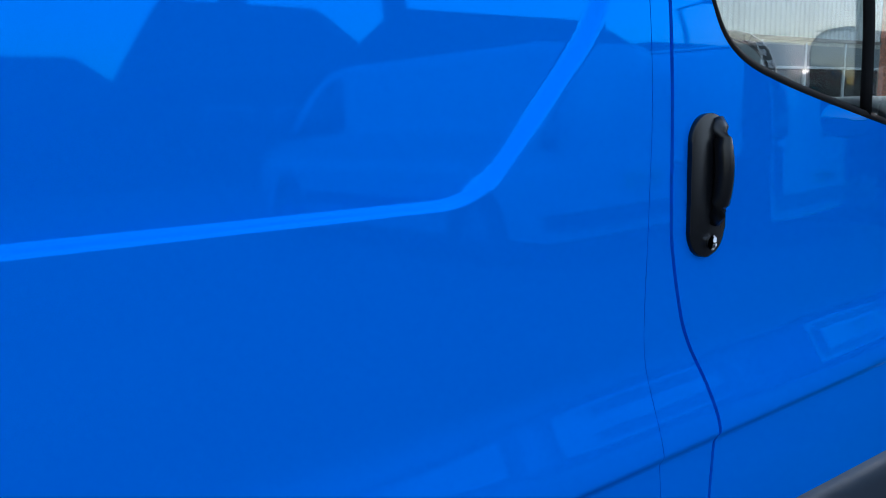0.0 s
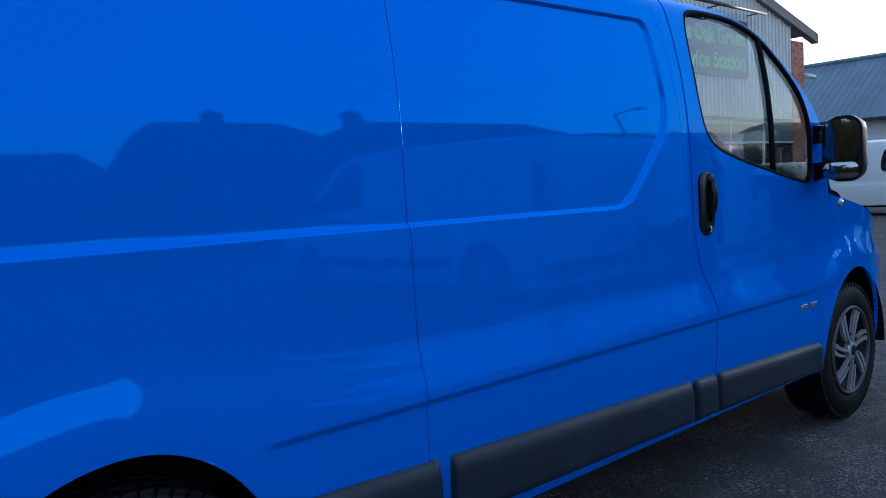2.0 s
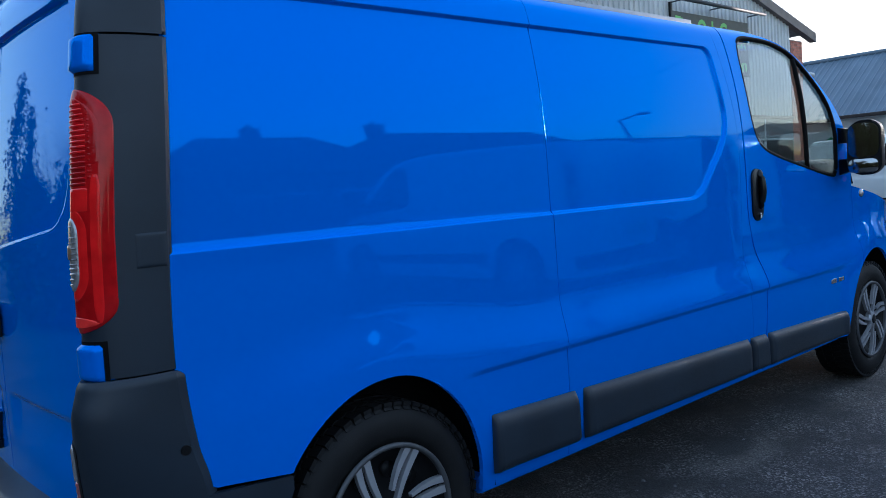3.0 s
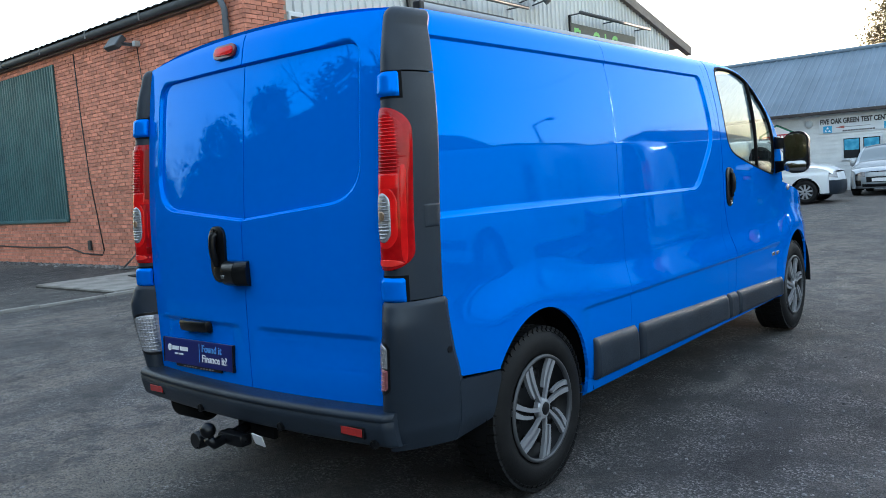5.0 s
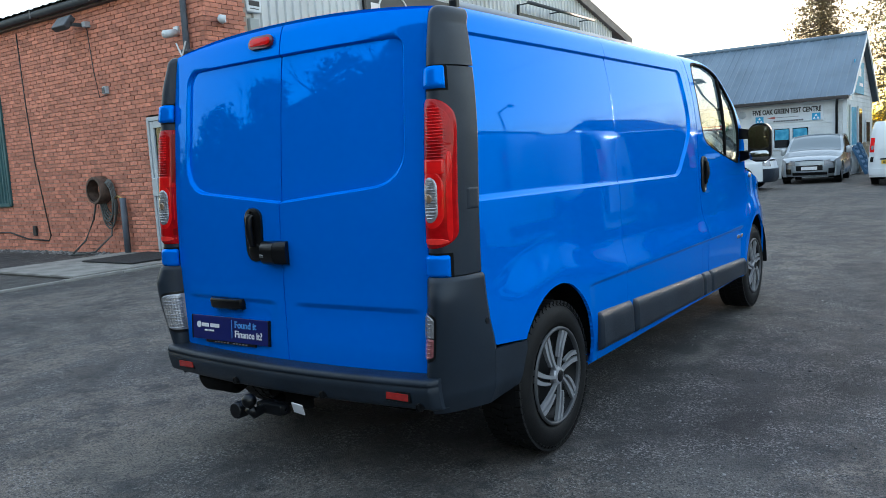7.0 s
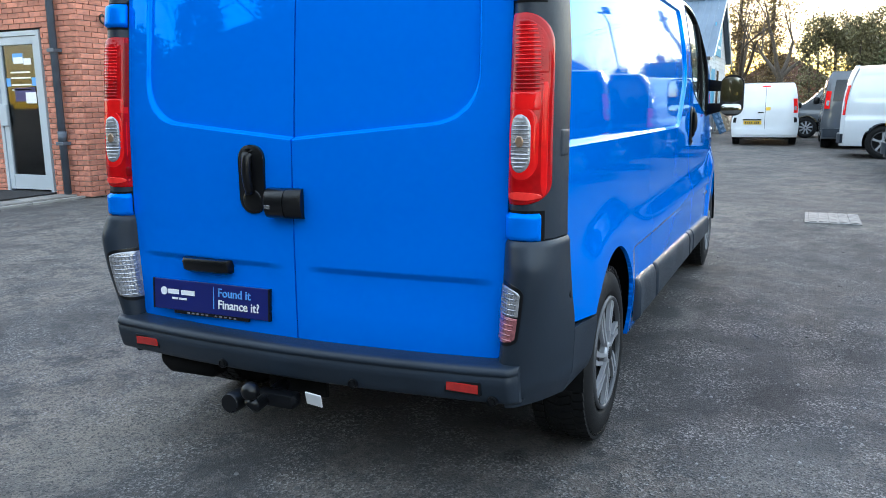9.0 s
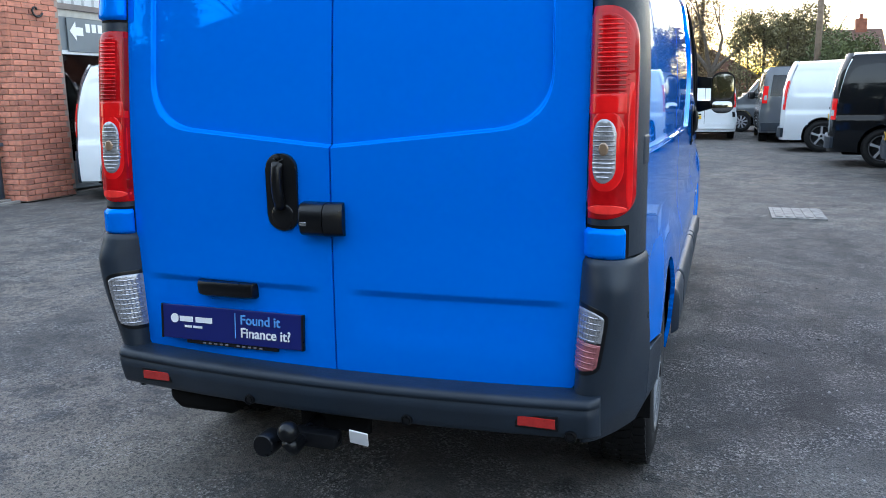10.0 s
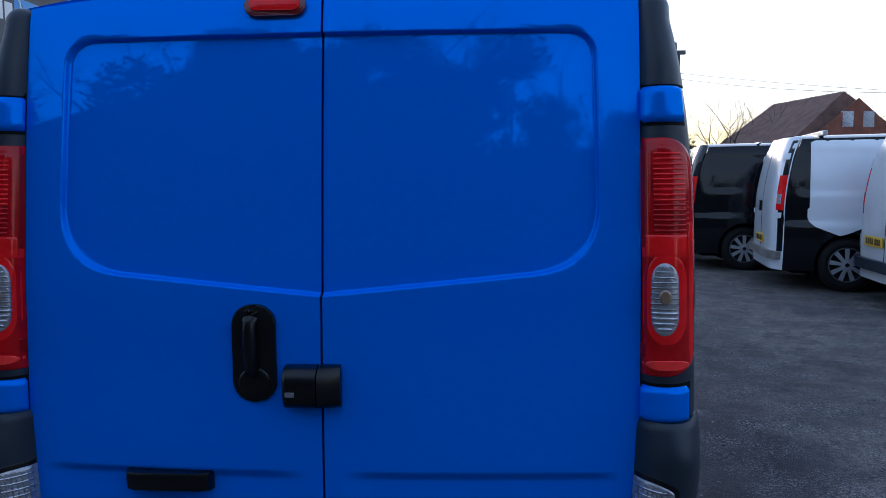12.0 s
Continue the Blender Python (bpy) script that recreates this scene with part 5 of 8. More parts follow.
# Loose grit over the yard: more small stones than one could count.
rng = np.random.default_rng(5)
V, F = [], []
for _ in range(5200):
    x, y = rng.uniform(-3.2, 9), rng.uniform(-5.5, 6.5)
    if rng.random() < 0.55:
        x, y = rng.normal(0.9, 1.5), rng.normal(-2.0, 0.8)
    if -0.8 < x < 4.2 and -0.75 < y < 0.95:
        continue
    r = rng.uniform(0.0025, 0.0075) if rng.random() < 0.93 else rng.uniform(0.008, 0.014)
    a, z = rng.uniform(0, 6.28), float(ground_z(x, y))
    n0 = len(V)
    for k in range(5):
        V.append((x + r * math.cos(a + 1.257 * k) * rng.uniform(0.7, 1.2), y + r * math.sin(a + 1.257 * k) * rng.uniform(0.7, 1.2), z - 0.002))
    dx, dy = rng.normal(0, 0.2 * r, 2)
    for k in range(5):
        p, q = V[n0 + k], rng.uniform(0.45, 0.65)
        V.append((x + dx + (p[0] - x) * q, y + dy + (p[1] - y) * q, z + r * rng.uniform(0.3, 0.5)))
    F += [(n0 + k, n0 + (k + 1) % 5, n0 + 5 + (k + 1) % 5, n0 + 5 + k) for k in range(5)] + [tuple(n0 + 5 + k for k in range(5))]
tagged(hang("loose_grit", mesh_of("loose_grit", V, F, STONE, smooth=False)), "small loose stones scattered on the tarmac", "gravel", kind="stuff")

# Concrete apron in front of the brick wall, and its kerb edge.
slab = part("concrete_apron", box((2.80, 8.00, -0.05), (5.24, 10.55, 0.016), 0.006), DARK_EARTH)
tagged(slab, "small patch of pale paving flags before the brick wall", "pavement", kind="structure")
rng = np.random.default_rng(21)
for i in range(3):
    for j in range(4):
        x0, y0 = 2.81 + 0.81 * i, 8.01 + 0.635 * j
        flag = part("paving_flag", box((-0.399, -0.312, -0.02), (0.399, 0.312, 0.02), 0.006), CONCRETE, slab)
        flag.matrix_basis = pose(x0 + 0.40, y0 + 0.31, 0.017 + rng.uniform(-0.004, 0.004), rng.uniform(-0.4, 0.4), rng.uniform(-0.4, 0.4), rng.uniform(-0.3, 0.3))
edge = thing("kerb", "low weathered concrete edging along the yard", "kerb", kind="structure")
for k in range(9):
    x0 = -2.70 + 0.885 * k
    stone = part("kerb_stone", box((-0.437, -0.035, -0.05), (0.437, 0.035, 0.030), 0.008), CONCRETE, edge)
    stone.matrix_basis = pose(x0 + 0.437, 7.90 + rng.uniform(-0.008, 0.008), rng.uniform(-0.010, 0.004), 0, 0, rng.uniform(-0.6, 0.6))
# Rubble and dead leaves that have gathered along the foot of the wall: more than one could count.
V, F = [], []
for _ in range(900):
    x, y, r = 5.22 - abs(rng.normal(0, 0.16)), rng.uniform(10.3, 21.0), rng.uniform(0.012, 0.05)
    n0 = len(V)
    for k in range(5):
        a = k * 1.257 + rng.uniform(-0.4, 0.4)
        V.append((x + r * math.cos(a), y + r * math.sin(a), 0.0))
    V.append((x, y, r * rng.uniform(0.5, 0.9)))
    F += [(n0 + k, n0 + (k + 1) % 5, n0 + 5) for k in range(5)]
tagged(hang("wall_foot_rubble", mesh_of("wall_foot_rubble", V, F, STONE, smooth=False)), "grey rubble and dead leaves along the wall foot", "rubble", kind="stuff")
mt = part("door_mat", box((3.95, 8.35, 0.045), (5.18, 9.75, 0.062), 0.006), mat("black_rubber_mat", (0.02, 0.02, 0.021), 0.85, bump=0.6, bscale=120))
tagged(mt, "black rubber door mat on the concrete apron", "mat")

# Drain cover set in the yard.
drain = thing("drain_cover", "worn steel drain cover set in tarmac", "drain cover", (6.52, -1.89, 0.0))
part("cover_frame", box((-0.40, -0.27, -0.04), (0.40, 0.27, 0.004), 0.003), STEEL_COVER, drain)
for k in range(5):
    part("cover_bar", box((-0.355, -0.235 + 0.098 * k, 0.003), (0.355, -0.160 + 0.098 * k, 0.012), 0.003), STEEL_COVER, drain)


# ---- generic parked vehicle ----
def vehicle(name, label, spec, at, turn, group=""):
    """spec: W width, base (rear axle to front axle), ro rear overhang, top (x, z) line, R wheel, colours, patches."""
    v = thing(name, label, "van" if spec.get("van", True) else "car", (at[0], at[1], 0), turn, group)
    W, wb, ro, R = spec["W"], spec["base"], spec["ro"], spec["R"]
    H = max(z for _, z in spec["top"])
    top = curve_of(spec["top"])
    x1 = spec["top"][-1][0]
    paint, trim = spec["paint"], spec.get("trim", PLASTIC)
    prof = curve_of([(0.10, 0.95), (0.20, 0.985), (0.32, 1.0), (0.45, 0.99), (0.55, 0.985), (0.72, 0.955), (0.88, 0.90), (0.95, 0.86), (1.0, 0.80)])
    plan = curve_of([(-ro, 0.03), (-ro + 0.2, 0.008), (-ro + 0.5, 0), (wb - 0.2, 0), (wb + 0.3, 0.03), (x1 - 0.2, 0.13), (x1, 0.26)])
    lean = curve_of(spec.get("lean", [(0.2, 0.0), (H * 0.55, 0.02), (H * 0.85, 0.11), (H, 0.22)]))

    def side_y(x, z):
        y = W / 2 * prof(np.asarray(z) / H) - plan(x)
        y = y + 0.022 * step((0.46 * H - z) / 0.10)
        if spec.get("press"):
            a, b, c, d = spec["press"]
            s = smax(smax(a - x, x - b, 0.02), smax(c - z, z - d, 0.02), 0.12)
            y = y - 0.012 * step(-s / 0.05)
        return y

    def skin(nm, x0, x1_, z0, z1, off, material, parent, side, poly=None, nx=12, nz=10):
        X, Z = np.meshgrid(np.linspace(x0, x1_, nx), np.linspace(z0, z1, nz), indexing="ij")
        keep = np.ones((nx - 1, nz - 1), bool)
        if poly is not None:
            keep = cut(X, Z, keep, poly, outside=True)
        P = np.stack([X, side * (side_y(X, Z) + off), Z], -1)
        return sheet(nm, P, keep, material, parent, skirt=(0, -side * 0.01, 0), flip=side > 0)

    def rear_pt(s, z, off=0.0):
        s, z = np.asarray(s, float), np.asarray(z, float)
        w = side_y(-ro + 0.12 + lean(z), z)
        return np.stack([-ro + lean(z) + 0.12 * np.abs(s) ** 7 - off, s * w, z + 0 * s], -1)

    def front_pt(s, z, off=0.0):
        s, z = np.asarray(s, float), np.asarray(z, float)
        w = side_y(x1 - 0.15, np.minimum(z, H * 0.4)) + 0.02
        rake = 0.10 * step((z - 0.5) / 0.6) + 0.08 * step((0.35 - z) / 0.2)
        return np.stack([x1 - rake - 0.42 * np.abs(s) ** 4 + off + 0.02, s * w * (1 + 0.05 * np.abs(s) ** 4), z + 0 * s], -1)

    zb = spec.get("sill", 0.26)
    body = None
    for side in (-1, 1):
        nx, nz = 90, 46
        u, q = np.linspace(0, 1, nx)[:, None], np.linspace(0, 1, nz)[None, :]
        xe = -ro + 0.12 + lean(zb + q * (H - zb))
        X = xe + (x1 - 0.18 - xe) * u
        Z = zb + (top(X) - 0.035 - zb) * q
        keep = np.ones((nx - 1, nz - 1), bool)
        a = np.linspace(0, 2 * math.pi, 120, endpoint=False)
        for ax in (0.0, wb):
            keep = cut(X, Z, keep, np.stack([ax + (R + 0.055) * np.cos(a), R + (R + 0.065) * np.sin(a)], -1))
        sh = sheet("body_side", np.stack([X, side * side_y(X, Z), Z], -1), keep, paint, v, flip=side > 0, skirt=(0, -side * 0.05, 0))
        body = body or sh
        for ax in (0.0, wb):
            aa, w = np.meshgrid(np.linspace(-0.4, math.pi + 0.4, 22), np.linspace(0, 1, 3), indexing="ij")
            sheet("arch_liner", np.stack([ax + (R + 0.06) * np.cos(aa), side * (W / 2 - 0.02 - 0.35 * w), R + (R + 0.07) * np.sin(aa)], -1), None, DARK, v)
            wh = hang("wheel", mesh_of("wheel_disc", *disc_mesh(0.19, -0.03, 24), ALLOY_DARK), v)
            wh.matrix_basis = pose(ax, side * (W / 2 - 0.125), R, 0, 0, 0 if side < 0 else 180) @ Matrix.Diagonal((R / WHEEL_R, 1, R / WHEEL_R, 1))
            for nm, me in spec.get("wheels", NINE_PARTS):
                hang(nm, me, wh)
        for nm, poly, material in spec.get("side", ()):
            p = spline(poly, 120) if nm != "trim_panel" and nm != "colour_panel" else np.array(dense(poly))
            lo, hi = p.min(0), p.max(0)
            skin(nm, lo[0] - 0.02, hi[0] + 0.02, lo[1] - 0.02, hi[1] + 0.02, 0.006 if nm == "colour_panel" else 0.004, material, v, side, p, 50, 36)
        for a0, b0 in spec.get("gaps", ()):
            part("shut_line", box((a0 - 0.003, side * (W / 2 - 0.10), b0[0]), (a0 + 0.003, side * (W / 2 - 0.09), b0[1])), SEAL, v)
        if spec.get("lamp"):
            z0, z1, s0, lm = spec["lamp"]
            S, Z = np.meshgrid(np.linspace(s0, 0.985, 10), np.linspace(z0, z1, 16), indexing="ij")
            P = rear_pt(S, Z, 0.010)
            P[..., 1] *= side
            lamp = sheet("tail_lamp", P, None, lm, v, skirt=(0.02, 0, 0), flip=side > 0)
            P = rear_pt(np.clip(S, s0 + 0.02, 0.95), z0 + 0.18 * (z1 - z0) + (Z - z0) * 0.28, 0.016)
            P[..., 1] *= side
            sheet("reversing_lens", P, None, LENS_CLEAR, lamp, skirt=(0.01, 0, 0), flip=side > 0)
        mz, mx = spec.get("mirror", (1.15, wb - 0.35))
        my = side * (W / 2 + 0.10)
        part("door_mirror", box((mx, my - 0.085, mz - 0.11), (mx + 0.13, my + 0.085, mz + 0.11), 0.05, 3), spec.get("mirror_paint", TRIM_BLACK), v, smooth=60)
        part("mirror_arm", box((mx + 0.03, side * (W / 2 - 0.10) - 0.02, mz - 0.09), (mx + 0.09, my, mz - 0.04), 0.015), TRIM_BLACK, v)
        if spec.get("strip"):
            z0, z1 = spec["strip"]
            skin("side_moulding", R + 0.12, wb - R - 0.12, z0, z1, 0.016, trim, v, side)
        if spec.get("head"):
            z0, z1 = spec["head"]
            S, Z = np.meshgrid(np.linspace(0.55, 0.99, 12), np.linspace(z0, z1, 8), indexing="ij")
            P = front_pt(S, Z + 0.10 * (S - 0.55), 0.012)
            P[..., 1] *= side
            sheet("headlamp", P, None, LENS_CLEAR, v, skirt=(-0.02, 0, 0), flip=side < 0)
    # roof, screen and bonnet in one skin
    s = np.linspace(-1, 1, 33)[:, None]
    xx = np.linspace(-ro + 0.10 + float(lean(H)), x1 - 0.10, 100)[None, :]
    zt = top(xx)
    crown = spec.get("crown", 0.05)
    Zr = zt - 0.035 + (0.035 + crown) * (1 - np.abs(s) ** 3) - crown
    sheet("roof_skin", np.stack([xx + 0 * s, s * side_y(xx, zt - 0.035), Zr + crown * 0.6], -1), None, paint, v, flip=True)
    if spec.get("screen"):
        a, b = spec["screen"]
        xx = np.linspace(a, b, 20)[None, :]
        ss = s * 0.90
        zt = top(xx)
        Zr = zt - 0.035 + (0.035 + crown) * (1 - np.abs(ss) ** 3) - crown
        sheet("windscreen", np.stack([xx + 0 * s + 0.006, ss * side_y(xx, zt - 0.035), Zr + crown * 0.6 + 0.008], -1), None, spec.get("screen_glass", GLASS_DARK), v, flip=True)
    S, Z = np.meshgrid(np.linspace(-1, 1, 41), np.linspace(zb, H - 0.015, 40), indexing="ij")
    sheet("rear_face", rear_pt(S, Z), None, spec.get("rear_paint", paint), v)
    S, Z = np.meshgrid(np.linspace(-1, 1, 31), np.linspace(0.22, float(top(x1 - 0.1)) - 0.01, 16), indexing="ij")
    sheet("front_face", front_pt(S, Z), None, paint, v, flip=True)
    for nm, s0, s1, z0, z1, off, material in spec.get("rear", ()):
        S, Z = np.meshgrid(np.linspace(s0, s1, 14), np.linspace(z0, z1, 10), indexing="ij")
        sheet(nm, rear_pt(S, Z, off), None, material, v, skirt=(min(off + 0.01, 0.06), 0, 0))
    for nm, s0, s1, z0, z1, off, material in spec.get("front", ()):
        S, Z = np.meshgrid(np.linspace(s0, s1, 16), np.linspace(z0, z1, 8), indexing="ij")
        sheet(nm, front_pt(S, Z, off), None, material, v, skirt=(-min(off + 0.01, 0.06), 0, 0), flip=True)
    if spec.get("plate"):
        y0, z0 = spec["plate"]
        p = part("number_plate", box((-ro + float(lean(z0)) - 0.022, y0 - 0.26, z0 - 0.056), (-ro + float(lean(z0)) - 0.010, y0 + 0.26, z0 + 0.056), 0.003), PLATE_YELLOW, v)
        m = Matrix.Translation((-ro + float(lean(z0)) - 0.0235, y0, z0)) @ Matrix(((0, 0, -1, 0), (-1, 0, 0, 0), (0, 1, 0, 0), (0, 0, 0, 1)))
        for k in range(7):
            bars([(-0.195 + 0.058 * k + (0.03 if k > 3 else 0), 0, 0.036, 0.070)], m, INK_BLACK, p, "plate_bar")
    part("underside", box((-ro + 0.25, -W / 2 + 0.22, 0.20), (x1 - 0.35, W / 2 - 0.22, zb + 0.22), 0.03), DARK, v)
    for nm, lo, hi, bev, material in spec.get("extra", ()):
        part(nm, box(lo, hi, bev), material, v)
    return v


NINE_PARTS = wheel_meshes(style="nine")
FIVE_PARTS = wheel_meshes(style="five")

VAN_TOP = [(-0.85, 1.93), (-0.4, 1.955), (1.9, 1.965), (2.15, 1.94), (2.45, 1.80), (3.05, 1.22), (3.25, 1.10), (3.75, 1.00), (4.0, 0.86), (4.1, 0.75)]
DOOR_GLASS = [(1.95, 1.22), (2.0, 1.70), (2.15, 1.78), (2.32, 1.74), (2.80, 1.27), (2.82, 1.14), (2.4, 1.16)]


def van_spec(**over):
    d = dict(W=1.93, base=3.10, ro=0.88, R=0.335, top=VAN_TOP, paint=PAINT_WHITE, screen=(2.2, 3.08), mirror=(1.22, 2.80), lamp=(1.02, 1.46, 0.86, LENS_RED),
             press=(-0.62, 1.75, 1.20, 1.80), head=(0.70, 0.86), plate=(0.35, 0.72),
             side=[("side_window", DOOR_GLASS, GLASS_DARK)], gaps=(),
             rear=[("rear_bumper", -0.97, 0.97, 0.32, 0.52, 0.05, PLASTIC), ("door_gap", -0.006, 0.006, 0.52, 1.86, 0.003, SEAL), ("door_handle", 0.04, 0.14, 0.98, 1.02, 0.02, TRIM_BLACK)],
             front=[("front_bumper", -0.99, 0.99, 0.24, 0.52, 0.02, PLASTIC), ("grille", -0.5, 0.5, 0.58, 0.72, 0.008, TRIM_BLACK)], strip=(0.44, 0.56))
    d.update(over)
    return d


two_tone = van_spec(paint=PAINT_BLACK, rear_paint=PAINT_WHITE, strip=None, wheels=NINE_PARTS, plate=(0.0, 0.62),
                    side=[("side_window", DOOR_GLASS, GLASS_DARK),
                          ("colour_panel", [(-0.40, 0.82), (-0.46, 0.88), (-0.44, 1.895), (1.80, 1.895), (1.80, 0.72), (0.42, 0.72), (0.20, 0.82), (0.02, 0.74), (-0.10, 0.70)], PAINT_WHITE)],
                    rear=[("rear_bumper", -0.97, 0.97, 0.40, 0.50, 0.06, mat("steel_step", (0.30, 0.28, 0.25), 0.5, 0.5, var=0.3, scale=8)), ("door_gap", -0.006, 0.006, 0.5, 1.86, 0.003, SEAL),
                          ("pillar", 0.90, 0.985, 0.5, 1.9, 0.004, PAINT_BLACK), ("pillar", -0.985, -0.90, 0.5, 1.9, 0.004, PAINT_BLACK),
                          ("hinge", 0.84, 0.96, 1.66, 1.74, 0.022, PAINT_WHITE), ("hinge", -0.96, -0.84, 1.66, 1.74, 0.022, PAINT_WHITE),
                          ("hinge", 0.84, 0.96, 0.92, 0.99, 0.022, PAINT_WHITE), ("hinge", -0.96, -0.84, 0.92, 0.99, 0.022, PAINT_WHITE), ("door_handle", 0.04, 0.11, 0.98, 1.12, 0.03, TRIM_BLACK)],
                    extra=[("roof_bar", (-0.30, -0.80, 1.955), (-0.24, 0.80, 2.02), 0.012, PAINT_SILVER)])
vehicle("panel_van", "white and black two-tone panel van with steel rear step", two_tone, (8.45, -4.88), -99, "vans in the row")
black_van = van_spec(paint=PAINT_BLACK, strip=None, wheels=NINE_PARTS, plate=(0.0, 0.62),
                     side=[("side_window", DOOR_GLASS, GLASS_DARK)],
                     extra=[("roof_bar", (0.2, -0.80, 1.955), (0.24, 0.80, 1.985), 0.01, PAINT_SILVER)])
vehicle("panel_van", "glossy black panel van with silver wheel trims", black_van, (10.80, -4.32), -98, "vans in the row")
crew_van = van_spec(paint=PAINT_BLACK, strip=None, wheels=FIVE_PARTS, lamp=(0.82, 1.18, 0.84, LENS_RED), plate=(0.0, 0.85), press=None,
                    side=[("side_window", DOOR_GLASS, GLASS_DARK), ("side_window", [(-0.45, 1.22), (-0.50, 1.70), (0.4, 1.76), (1.80, 1.74), (1.80, 1.18), (0.6, 1.18)], GLASS_DARK)])
vehicle("passenger_van", "glossy black crew van with tinted windows and alloys", crew_van, (13.36, -3.80), -97, "vans in the row")
custom = van_spec(paint=mat("silver_white_paint", (0.62, 0.66, 0.70), 0.35, 0.1, var=0.06, scale=2, coat=0.9), strip=(1.02, 1.05), wheels=FIVE_PARTS, lamp=(0.92, 1.55, 0.90, LENS_RED), R=0.345,
                  top=[(-0.85, 1.92), (-0.4, 1.95), (1.9, 1.98), (2.15, 1.95), (2.45, 1.80), (3.05, 1.22), (3.25, 1.10), (3.75, 1.00), (4.0, 0.86), (4.1, 0.75)])
vehicle("panel_van", "silver-white panel van with alloy wheels and roof rails", custom, (17.15, -3.22), -96, "vans in the row")
grey_van = van_spec(paint=PAINT_GREY, plate=(0.0, 0.80), strip=None, rear=[("rear_bumper", -0.97, 0.97, 0.30, 0.52, 0.05, PLASTIC), ("rear_window", -0.80, 0.80, 1.20, 1.74, 0.004, GLASS_DARK)])
vehicle("panel_van", "dark grey van with tinted rear window and yellow plate", grey_van, (20.4, -2.95), 0, "vans across the yard")
white_van = van_spec(paint=PAINT_WHITE, strip=(0.44, 0.58), plate=(0.35, 0.72),
                     rear=[("rear_bumper", -0.97, 0.97, 0.34, 0.52, 0.05, PAINT_WHITE), ("door_gap", -0.006, 0.006, 0.52, 1.86, 0.003, SEAL), ("handle_bar", 0.10, 0.66, 0.79, 0.83, 0.02, TRIM_BLACK),
                           ("yellow_sticker", -0.16, -0.02, 1.10, 1.20, 0.004, PLATE_YELLOW), ("brake_lamp", -0.14, 0.14, 1.83, 1.87, 0.012, LENS_RED), ("door_handle", 0.04, 0.22, 1.02, 1.05, 0.02, TRIM_BLACK),
                           ("fog_lamp", 0.86, 0.95, 0.72, 0.88, 0.008, TRIM_BLACK), ("fog_lamp", -0.95, -0.86, 0.72, 0.88, 0.008, TRIM_BLACK)])
clean = vehicle("panel_van", "clean white panel van seen from its rear doors", white_van, (21.75, -0.55), 2, "vans across the yard")
clean.matrix_basis = clean.matrix_basis @ Matrix.Diagonal((0.92, 0.90, 0.88, 1))
vehicle("panel_van", "dark grey panel van with steel wheels parked sideways", van_spec(paint=PAINT_GREY, strip=None), (26.6, -4.75), 90, "vans across the yard")
old_white = van_spec(paint=mat("dull_white_paint", (0.60, 0.60, 0.60), 0.4, var=0.1, scale=3, coat=0.5), plate=(0.28, 0.70), lamp=(1.00, 1.54, 0.87, LENS_RED),
                     rear=[("rear_bumper", -0.97, 0.97, 0.38, 0.50, 0.07, PLASTIC), ("door_gap", -0.006, 0.006, 0.5, 1.86, 0.003, SEAL), ("hinge", 0.86, 0.97, 1.57, 1.65, 0.02, PAINT_WHITE), ("hinge", 0.86, 0.97, 0.88, 0.96, 0.02, PAINT_WHITE),
                           ("bumper_lamp", 0.84, 0.94, 0.60, 0.76, 0.012, LENS_CLEAR)])
vehicle("panel_van", "dull white panel van with grey bumper and red lamps", old_white, (6.3, -5.5), -95, "vans in the row")
KANGOO_TOP = [(-0.75, 1.78), (-0.4, 1.815), (1.2, 1.83), (1.6, 1.79), (1.85, 1.70), (2.45, 1.12), (2.65, 1.04), (3.1, 0.96), (3.35, 0.82), (3.45, 0.70)]
small_van = dict(W=1.83, base=2.70, ro=0.76, R=0.318, top=KANGOO_TOP, paint=PAINT_WHITE, screen=(1.7, 2.46), mirror=(1.15, 2.0), lamp=(0.85, 1.30, 0.88, LENS_RED), press=(-0.50, 1.0, 1.05, 1.64),
                 head=(0.66, 0.82), plate=(0.0, 0.75), wheels=NINE_PARTS, strip=None,
                 side=[("side_window", [(1.28, 1.10), (1.30, 1.52), (1.45, 1.62), (1.72, 1.58), (2.15, 1.17), (2.17, 1.08), (1.7, 1.07)], GLASS_DARK)],
                 rear=[("rear_bumper", -0.985, 0.985, 0.24, 0.66, 0.03, PLASTIC), ("pillar", 0.93, 0.99, 0.66, 1.75, 0.004, PLASTIC), ("pillar", -0.99, -0.93, 0.66, 1.75, 0.004, PLASTIC), ("door_gap", -0.006, 0.006, 0.6, 1.7, 0.003, SEAL)],
                 front=[("front_bumper", -0.99, 0.99, 0.22, 0.60, 0.02, PLASTIC)],
                 extra=[("roof_bar", (0.0, -0.78, 1.80), (0.05, 0.78, 1.83), 0.01, PAINT_SILVER), ("bar_end", (-0.02, -0.80, 1.80), (0.07, -0.72, 1.90), 0.01, TRIM_BLACK), ("roof_bar", (1.0, -0.78, 1.82), (1.05, 0.78, 1.85), 0.01, PAINT_SILVER), ("bar_end", (1.0, -0.80, 1.82), (1.05, -0.74, 1.95), 0.01, TRIM_BLACK)])
vehicle("small_van", "small white van with roof bars and nine-arm wheel trims", small_van, (6.66, 6.83), -70)
white_small = dict(small_van, extra=[], rear=[], lamp=None, plate=None)
vehicle("small_van", "small white van with a black front bumper", white_small, (20.75, 6.05), -90)
